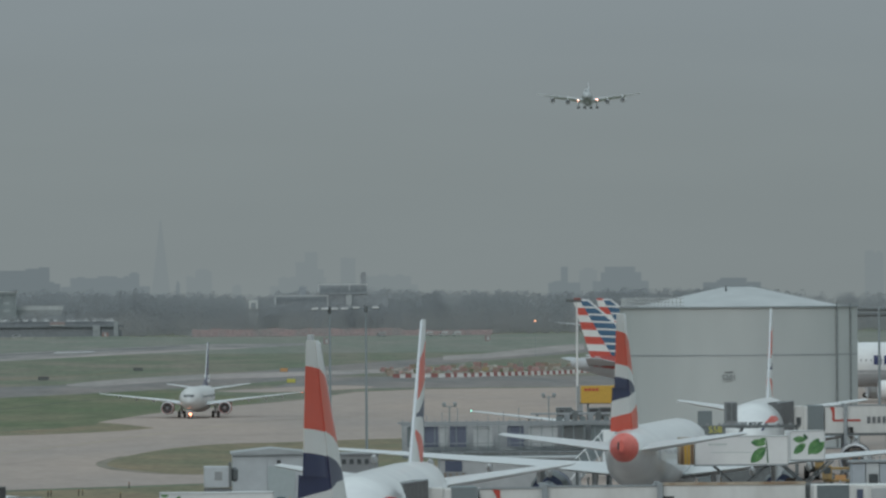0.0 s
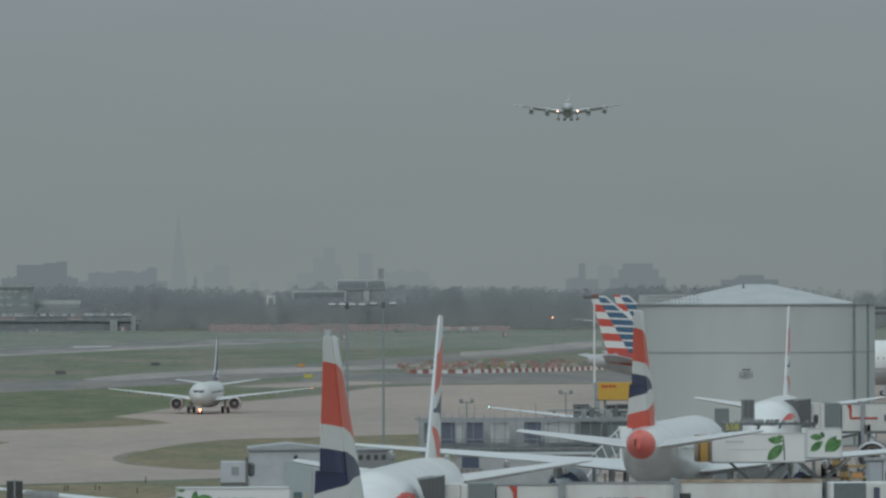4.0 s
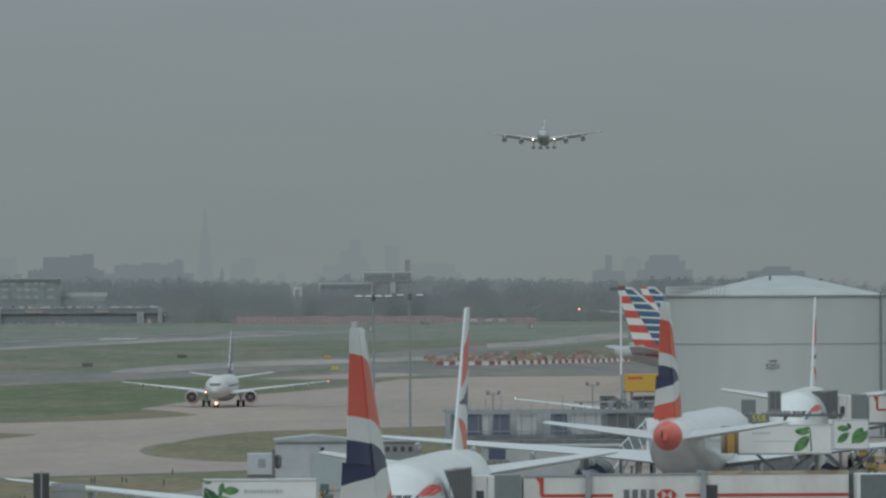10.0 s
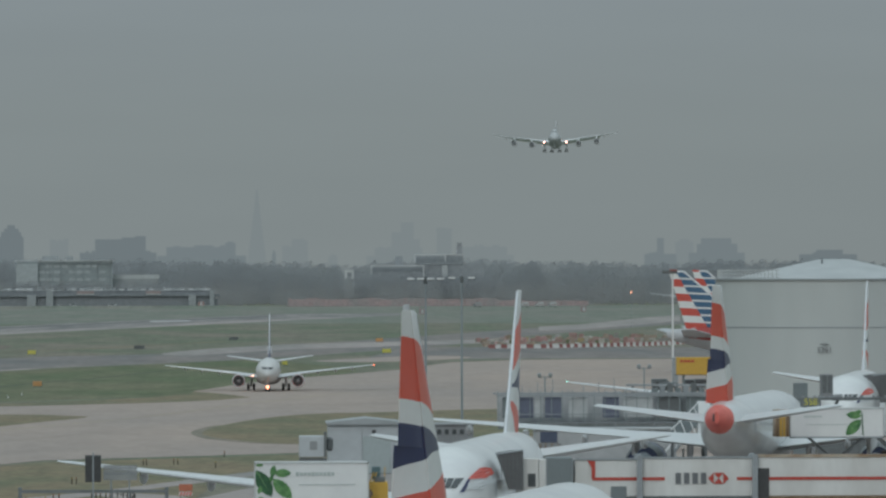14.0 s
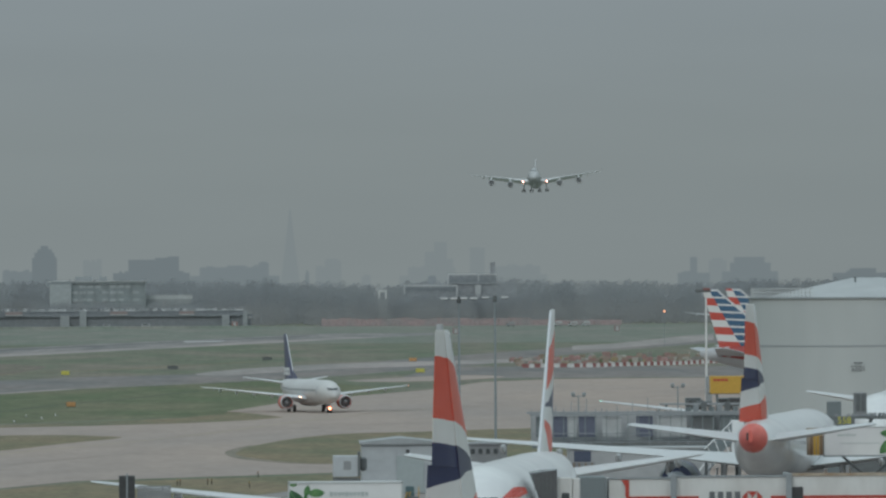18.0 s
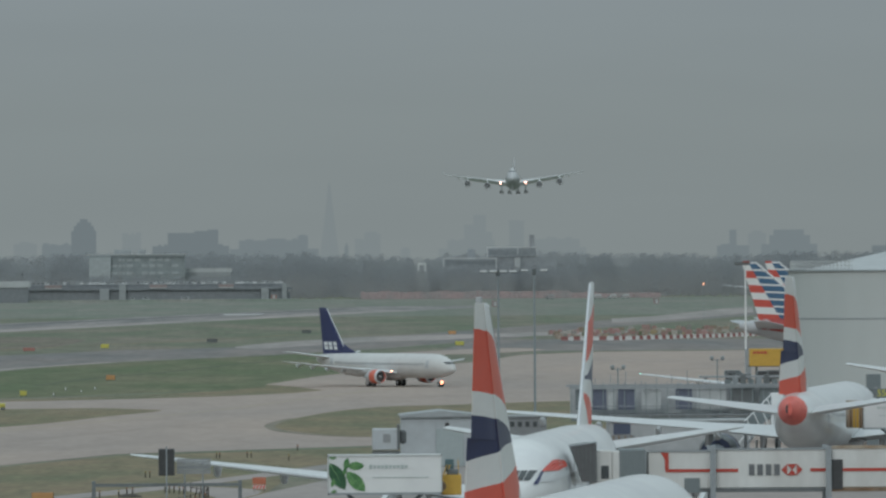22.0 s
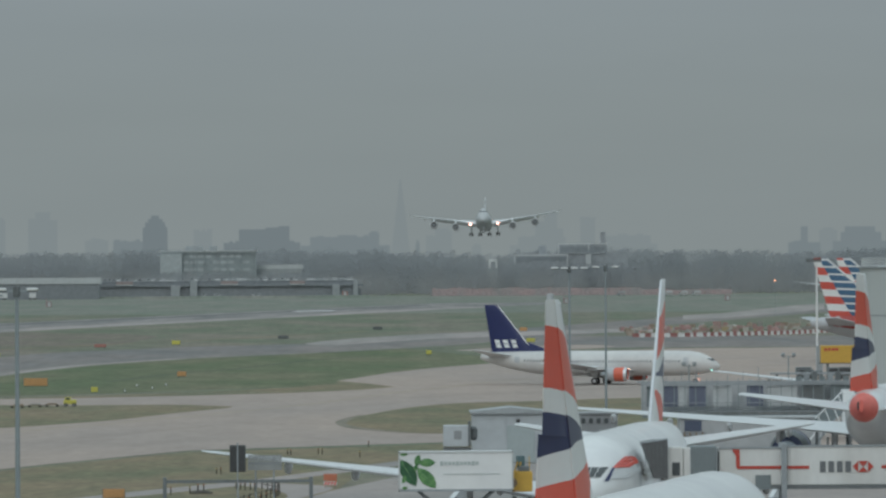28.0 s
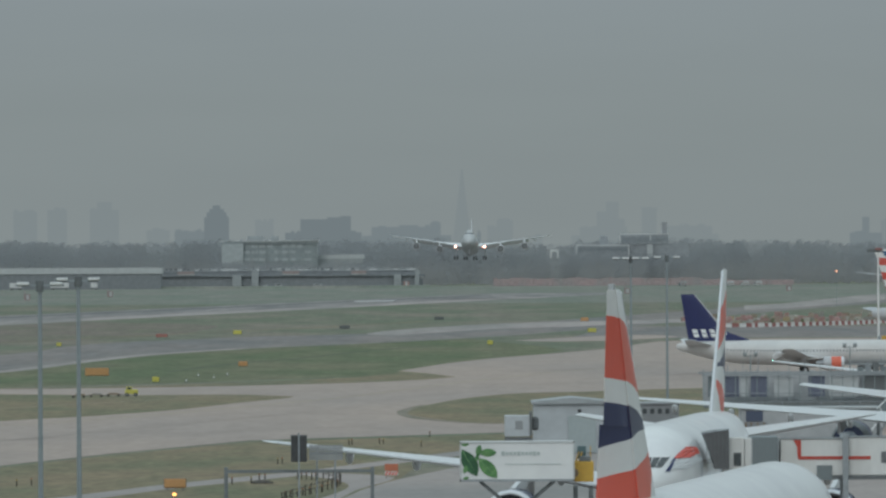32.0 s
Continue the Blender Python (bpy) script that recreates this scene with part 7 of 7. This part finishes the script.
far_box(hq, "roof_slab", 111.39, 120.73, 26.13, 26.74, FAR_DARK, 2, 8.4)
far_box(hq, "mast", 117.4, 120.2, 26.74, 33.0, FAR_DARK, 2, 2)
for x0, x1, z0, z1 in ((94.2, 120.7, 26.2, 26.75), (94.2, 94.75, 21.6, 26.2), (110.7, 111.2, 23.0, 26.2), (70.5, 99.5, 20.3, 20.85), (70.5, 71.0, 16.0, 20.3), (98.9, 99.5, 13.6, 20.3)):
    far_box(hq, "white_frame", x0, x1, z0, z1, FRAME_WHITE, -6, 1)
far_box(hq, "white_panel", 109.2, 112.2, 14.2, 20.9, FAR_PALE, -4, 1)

gate = thing("white_portal", "small white portal frame above the trees", "gate", pose(59.5, 4228, 0))
# made-up block in the trees' hazed tone, hiding the portal's foot
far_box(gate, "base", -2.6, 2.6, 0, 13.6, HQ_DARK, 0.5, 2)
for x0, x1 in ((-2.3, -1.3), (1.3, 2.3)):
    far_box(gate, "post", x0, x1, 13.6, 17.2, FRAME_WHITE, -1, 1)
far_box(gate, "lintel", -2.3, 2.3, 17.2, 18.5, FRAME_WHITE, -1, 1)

# lattice of red approach-light frames and a fence in front of the woods
# the fence red is thinned towards grey in its colour for haze
REDFRAME = material("hazed_red_lattice", (0.43, 0.335, 0.335), 0.8, vary=0.2, size=1.2, second=(0.35, 0.325, 0.325), big=7)
rng = random.Random(5)
fence = thing("site_fence", "long dull red fence along the far perimeter", "fence", pose(0, 4030, 0))
for i in range(150):
    x = 26.0 + i * 1.02
    h = (4.3 if i < 105 else 3.0) * (0.9 + 0.25 * noise.noise((i * 0.11, 2, 0))) + rng.uniform(-0.35, 0.35)
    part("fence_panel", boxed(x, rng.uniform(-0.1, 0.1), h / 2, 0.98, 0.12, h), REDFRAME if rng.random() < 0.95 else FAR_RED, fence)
for x, word, mat_ in ((141.4, "white", FAR_PALE), (148.9, "white", FAR_PALE), (155.3, "white", FAR_PALE), (118.2, "grey", FAR_GREY)):
    v = thing("distant_van", "small " + word + " van parked on the far perimeter road", "vehicle", pose(x, 3900, 0), "distant vans")
    part("body", boxed(0.4, 0, 1.45, 3.0, 1.9, 2.0, 0.2), mat_, v)
    part("cab", boxed(-1.7, 0, 1.1, 1.3, 1.8, 1.3, 0.25), mat_, v)
    part("windscreen", boxed(-1.9, -0.92, 1.45, 0.7, 0.04, 0.5), WINDOW_GLASS, v)
    part("stripe", boxed(0.4, -0.97, 1.3, 2.6, 0.04, 0.5), FAR_RED, v, "dull red side stripe")
    for dx in (-1.4, 1.1):
        part("wheel", rodded((dx, -0.95, 0.36), (dx, -0.75, 0.36), 0.36), TYRE, v)
for x, y in ((-163.2, 3102.7), (-138.6, 3291.6), (-19.2, 4306.1), (152.1, 3482.6), (77.6, 3338.6)):
    a = thing("marker_hut", "small red and white airfield marker hut", "hut", pose(x, y, 0), "airfield huts")
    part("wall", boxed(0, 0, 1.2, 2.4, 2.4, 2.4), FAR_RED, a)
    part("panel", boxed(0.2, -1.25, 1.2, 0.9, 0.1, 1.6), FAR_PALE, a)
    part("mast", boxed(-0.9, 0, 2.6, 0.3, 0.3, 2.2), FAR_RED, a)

# tall airliner parked behind the tank
side_jet = airliner(JET_GIANT, "white double-deck airliner with blue lettering behind the tank", WHITE_PAINT, None, name="airliner")
side_jet.matrix_basis = pose(123.35 + 25, 1450, 0, 0, 0, 90)
for i in range(6):
    patch("lettering_bar", JET_GIANT, 18.6 + i * 1.9, 20.0 + i * 1.9, -66, -90, BLUE_PAINT, side_jet, "dark blue lettering")
patch("lower_hull", JET_GIANT, 6.0, 62.0, -104, -256, GREY_PAINT, side_jet, "grey lower hull", ns=16, na=10)


# ---- equipment under and beside the parked aircraft ----
BROWN_GEAR = material("brown_grimy_steel", (0.19, 0.14, 0.10), 0.8, vary=0.25, size=0.5, second=(0.11, 0.09, 0.08), big=1.2)
GEAR_YELLOW = material("grimy_yellow_equipment_paint", (0.38, 0.25, 0.09), 0.6, vary=0.2, size=0.4, second=(0.24, 0.18, 0.10), big=1.0)
ORANGE_GEAR = material("orange_equipment_paint", (0.44, 0.21, 0.08), 0.5, vary=0.1, size=0.4)
PALE_BLUE = material("pale_blue_grey_panels", (0.42, 0.46, 0.50), 0.5, vary=0.05, size=0.5)


def loader(x, y, w, h, mat, label, seed):
    """A belt or container loader: chassis, raised deck, side rails, cab and wheels."""
    r = random.Random(seed)
    t = thing("cargo_loader", label, "loader", pose(x, y, 0, 0, 0, r.uniform(-8, 8)), "ground equipment")
    part("chassis", boxed(0, 0, 0.75, w, 2.2, 0.5, 0.05), BROWN_GEAR, t)
    part("deck", boxed(0, 0, h, w * 1.05, 2.4, 0.22, 0.03), mat, t)
    for sx in (-0.42, 0.42):
        part("lift_arm", rodded((sx * w, -0.9, 0.9), (-sx * w * 0.8, -0.9, h - 0.1), 0.1, seg=6), DARK_STEEL, t)
        part("lift_arm", rodded((sx * w, 0.9, 0.9), (-sx * w * 0.8, 0.9, h - 0.1), 0.1, seg=6), DARK_STEEL, t)
        for sy in (-1.0, 1.0):
            wheel(t, sx * w * 0.8, sy, 0.45, 0.45, 0.3)
    cab = part("cab", boxed(-w * 0.42, -1.0, h + 0.75, 0.9, 0.9, 1.3, 0.06), mat, t)
    part("cab_window", boxed(-w * 0.42, -1.47, h + 0.95, 0.7, 0.04, 0.6), WINDOW_GLASS, cab)
    for i in range(5):
        part("rail_post", boxed(-w * 0.25 + i * w * 0.17, -1.15, h + 0.5, 0.06, 0.06, 0.9), STEEL, t)
    part("rail", boxed(w * 0.1, -1.15, h + 0.95, w * 0.8, 0.06, 0.06), STEEL, t)
    return t


for u_, y_, w_, h_, mat_, word_, i_ in ((69.46, 790, 4.2, 2.6, GEAR_YELLOW, "yellow", 1), (73.48, 800, 3.8, 3.0, BROWN_GEAR, "brown", 2), (56.05, 700, 4.0, 1.8, BROWN_GEAR, "brown", 3),
                                      (59.47, 708, 3.4, 2.2, BROWN_GEAR, "grimy brown", 4), (38.97, 733, 3.2, 1.6, BROWN_GEAR, "brown", 5), (66.0, 748, 3.0, 2.4, GEAR_YELLOW, "yellow", 7), (70.6, 770, 2.8, 3.2, ORANGE_GEAR, "orange", 8), (31.81, 757, 2.6, 1.4, YELLOW, "yellow", 6)):
    loader(u_, y_, w_, h_, mat_, word_ + " cargo loader standing on the apron", i_)
for u_, y_, mat_ in ((53.25, 706, YELLOW), (54.43, 703, BROWN_GEAR), (50.55, 700, BLUE_PAINT), (39.69, 728, DARK_STEEL), (34.96, 730, STEEL), (59.93, 690, DARK_STEEL), (62.80, 700, YELLOW), (62.75, 760, BROWN_GEAR)):
    d_ = thing("baggage_cart", "small covered baggage cart on the apron", "trolley", pose(u_, y_, 0, 0, 0, (u_ * 37) % 40 - 20), "apron carts")
    part("body", boxed(0, 0, 1.15, 2.4, 1.5, 1.3, 0.08), mat_, d_)
    part("curtain", boxed(0, -0.77, 1.15, 2.0, 0.03, 1.0), DARK, d_)
    for dx in (-0.8, 0.8):
        for dy in (-0.65, 0.65):
            wheel(d_, dx, dy, 0.28, 0.28, 0.16)

# truck with dark blue shutter before the far airliner's nose
tr = thing("service_truck", "white service truck with raised body and dark grey shutters", "truck", pose(59.99, 806, 0))
part("body", boxed(0, 0, 8.0, 1.2, 2.4, 2.2, 0.05), WALL_GREY, tr)
for dx in (-0.27, 0.27):
    part("shutter", boxed(dx, -1.23, 8.1, 0.44, 0.05, 1.8), DARK_STEEL, tr, "dark grey shutter")
part("deck", boxed(0.4, 0, 6.8, 2.4, 2.4, 0.25), STEEL, tr)
for sgn in (1, -1):
    part("scissor_leg", rodded((-sgn * 1.3, -0.8, 1.1), (sgn * 1.3, -0.8, 6.7), 0.1, seg=6), DARK_STEEL, tr)
    part("scissor_leg", rodded((-sgn * 1.3, 0.8, 1.1), (sgn * 1.3, 0.8, 6.7), 0.1, seg=6), DARK_STEEL, tr)
part("chassis", boxed(0, 0, 0.9, 6.0, 2.2, 0.4), DARK_STEEL, tr)
for dx in (-2.2, 2.2):
    for dy in (-0.95, 0.95):
        wheel(tr, dx, dy, 0.48, 0.48, 0.3)
van = thing("crew_van", "white van under the far airliner, raised to fit the camera's view", "vehicle", pose(60.83, 790, 0))
part("body", boxed(0, 0, 4.2, 7.0, 2.2, 1.5, 0.2), WHITE_PAINT, van)
part("stripe", boxed(0, -1.12, 4.4, 5.5, 0.03, 0.15), BRIDGE_RED, van)
# stretched so that the body stands where the camera sees it
part("undercarriage", boxed(0, 0, 1.9, 6.0, 2.0, 3.2), DARK_STEEL, van)
for dx in (-2.2, 2.2):
    for dy in (-0.95, 0.95):
        wheel(van, dx, dy, 0.45, 0.45, 0.3)
box_ = thing("switch_cabinet", "slate-grey cabinets on the stand head", "cabinet", pose(56.91, 800, 0))
part("cabinet", boxed(0, 0, 4.15, 1.4, 1.2, 8.3, 0.04), SLATE, box_)
part("cabinet", boxed(1.4, 0, 2.9, 0.9, 1.2, 5.8, 0.04), WALL_GREY, box_)

# stair tower at the root of the near jet bridge
tw = thing("stair_tower", "pale blue-grey panelled stair tower beside the jet bridge", "tower", pose(55.28, 600, 0))
for i in range(3):
    part("panel", boxed(-1.0 + 1.05 * i, 0, 3.6 + 0.05 * (i % 2), 1.0, 2.4, 7.2, 0.04), PALE_BLUE if i != 1 else WHITE_SHEET, tw)
part("roof", boxed(0, 0, 7.35, 3.4, 2.7, 0.16), STEEL, tw)
for i in range(3):
    part("window", boxed(0.1, -1.23, 2.0 + 2.0 * i, 0.7, 0.05, 0.8), WINDOW_GLASS, tw)
ac = thing("pylon_sign", "orange and white equipment sign by the jet bridge", "sign", pose(56.50, 640, 0))
part("post", boxed(0, 0, 2.6, 0.15, 0.15, 5.2), STEEL, ac)
part("panel", boxed(0, -0.1, 5.2, 0.9, 0.08, 0.4), SIGN_ORANGE, ac)
# covered passenger steps beside the red-coned airliner
ps = thing("passenger_steps", "covered passenger steps with slate sides and white frame", "stairs", pose(40.53, 722, 0))
run_ = [(39.45 - 40.53, 5.19), (41.93 - 40.53, 7.66), (41.98 - 40.53, 5.80), (40.02 - 40.53, 4.26)]
part("side_panel", prism(run_, -1.0, 1.0), SLATE, ps)
for k_ in range(4):
    t_ = (k_ + 0.4) / 4
    xa_, za_ = run_[0][0] + (run_[1][0] - run_[0][0]) * t_, run_[0][1] + (run_[1][1] - run_[0][1]) * t_
    part("frame_bar", rodded((xa_, -1.04, za_), (xa_ + 0.7, -1.04, za_ - 1.7), 0.06, seg=6), WHITE_PAINT, ps)
part("handrail", rodded((run_[0][0], -1.04, run_[0][1]), (run_[1][0], -1.04, run_[1][1]), 0.06, seg=6), WHITE_PAINT, ps)
px_ = 42.49 - 40.53
part("landing", boxed(px_, 0, (7.81 + 4.61) / 2, 1.15, 2.0, 7.81 - 4.61, 0.04), WHITE_PAINT, ps)
for dx_ in (-0.9, 0.6, 1.9):
    part("support_leg", boxed(dx_, 0, 2.2, 0.2, 1.6, 4.4), DARK_STEEL, ps)
for dx_ in (-1.0, 1.8):
    for dy_ in (-0.9, 0.9):
        wheel(ps, dx_, dy_, 0.4, 0.4, 0.25)


ROLL = ((0, 0.0), (9, 0.2), (13, 1.2), (17, 0.9), (18, 1.5), (20, -1.8), (22, 1.0), (24, 0.0), (25, 0.5), (27, 1.0), (28, 1.4), (29, -1.3), (30, -1.0), (31, 0.8), (32, -0.2))      # seconds and degrees


def bank(t):
    """The landing aircraft's roll at a time."""
    for (a, p), (b, q) in zip(ROLL, ROLL[1:]):
        if t <= b:
            return p + (q - p) * (t - a) / (b - a)
    return ROLL[-1][1]


# ---- what moves ----
def motions():
    # seconds, place of the main gear, and the heading to the right of straight at the camera
    taxi = [
        (0.0, 9.46, 1332.0, -5.6),
        (1.0, 9.16, 1330.0, -5.6),
        (4.0, 8.12, 1324.0, -5.4),
        (8.0, 6.85, 1315.0, -5.3),
        (11.0, 5.77, 1306.0, -4.2),
        (13.0, 5.09, 1299.0, -2.6),
        (15.0, 4.97, 1292.0, 1.5),
        (17.0, 5.41, 1285.0, 7.5),
        (19.0, 6.88, 1275.0, 17.0),
        (21.0, 9.76, 1266.0, 27.5),
        (23.0, 14.55, 1258.0, 39.0),
        (25.0, 21.06, 1250.0, 51.0),
        (26.5, 27.34, 1243.0, 60.5),
        (28.0, 34.30, 1238.0, 70.0),
        (30.0, 45.27, 1238.0, 81.0),
        (32.0, 56.55, 1241.0, 91.0),
    ]
    walk(taxi_jet, [(t, pose(x, y, 0.03, 0, 0, 180 + a)) for t, x, y, a in taxi])
    # seconds and place of the landing lights; the nose a little up
    glide = [
        (0, 265.90, 4693.8, 135.41),
        (1, 257.43, 4642.1, 132.13),
        (2, 248.73, 4590.4, 128.13),
        (5, 224.26, 4435.4, 118.97),
        (6, 216.92, 4383.8, 115.69),
        (7, 210.07, 4332.1, 110.49),
        (8, 202.92, 4280.4, 105.51),
        (9, 196.34, 4228.8, 100.77),
        (10, 189.60, 4177.1, 96.00),
        (11, 182.62, 4125.4, 91.88),
        (12, 175.37, 4073.8, 88.53),
        (13, 167.67, 4022.1, 85.73),
        (14, 159.84, 3970.4, 82.40),
        (17, 134.57, 3815.4, 72.77),
        (18, 126.10, 3763.8, 69.81),
        (19, 117.06, 3712.1, 66.04),
        (20, 108.14, 3660.4, 62.34),
        (21, 99.70, 3608.8, 58.51),
        (22, 91.61, 3557.1, 54.61),
        (23, 83.42, 3505.4, 51.01),
        (24, 75.31, 3453.8, 47.72),
        (25, 66.75, 3402.1, 44.24),
        (28, 42.30, 3247.1, 33.73),
        (29, 34.18, 3195.4, 31.03),
        (30, 25.83, 3143.8, 27.56),
        (31, 17.86, 3092.1, 23.79),
        (32, 10.27, 3040.4, 20.52),
    ]
    steps = []
    for (t0, *a), (t1, *b) in zip(glide, glide[1:]):      # a row for each second
        n = max(1, round(t1 - t0))
        steps += [(t0 + (t1 - t0) * i / n, *(p + (q - p) * i / n for p, q in zip(a, b))) for i in range(n)]
    steps.append(glide[-1])
    walk(jumbo, [(t, pose(x + 0.3, y + 9.0, z - 5.48 - 0.025 * max(0, t - 6), 2.6 + max(0, t - 27) * 0.1, bank(t), 180 - 1.0 - math.degrees(math.atan2(x, y)))) for t, x, y, z in steps])



motions()
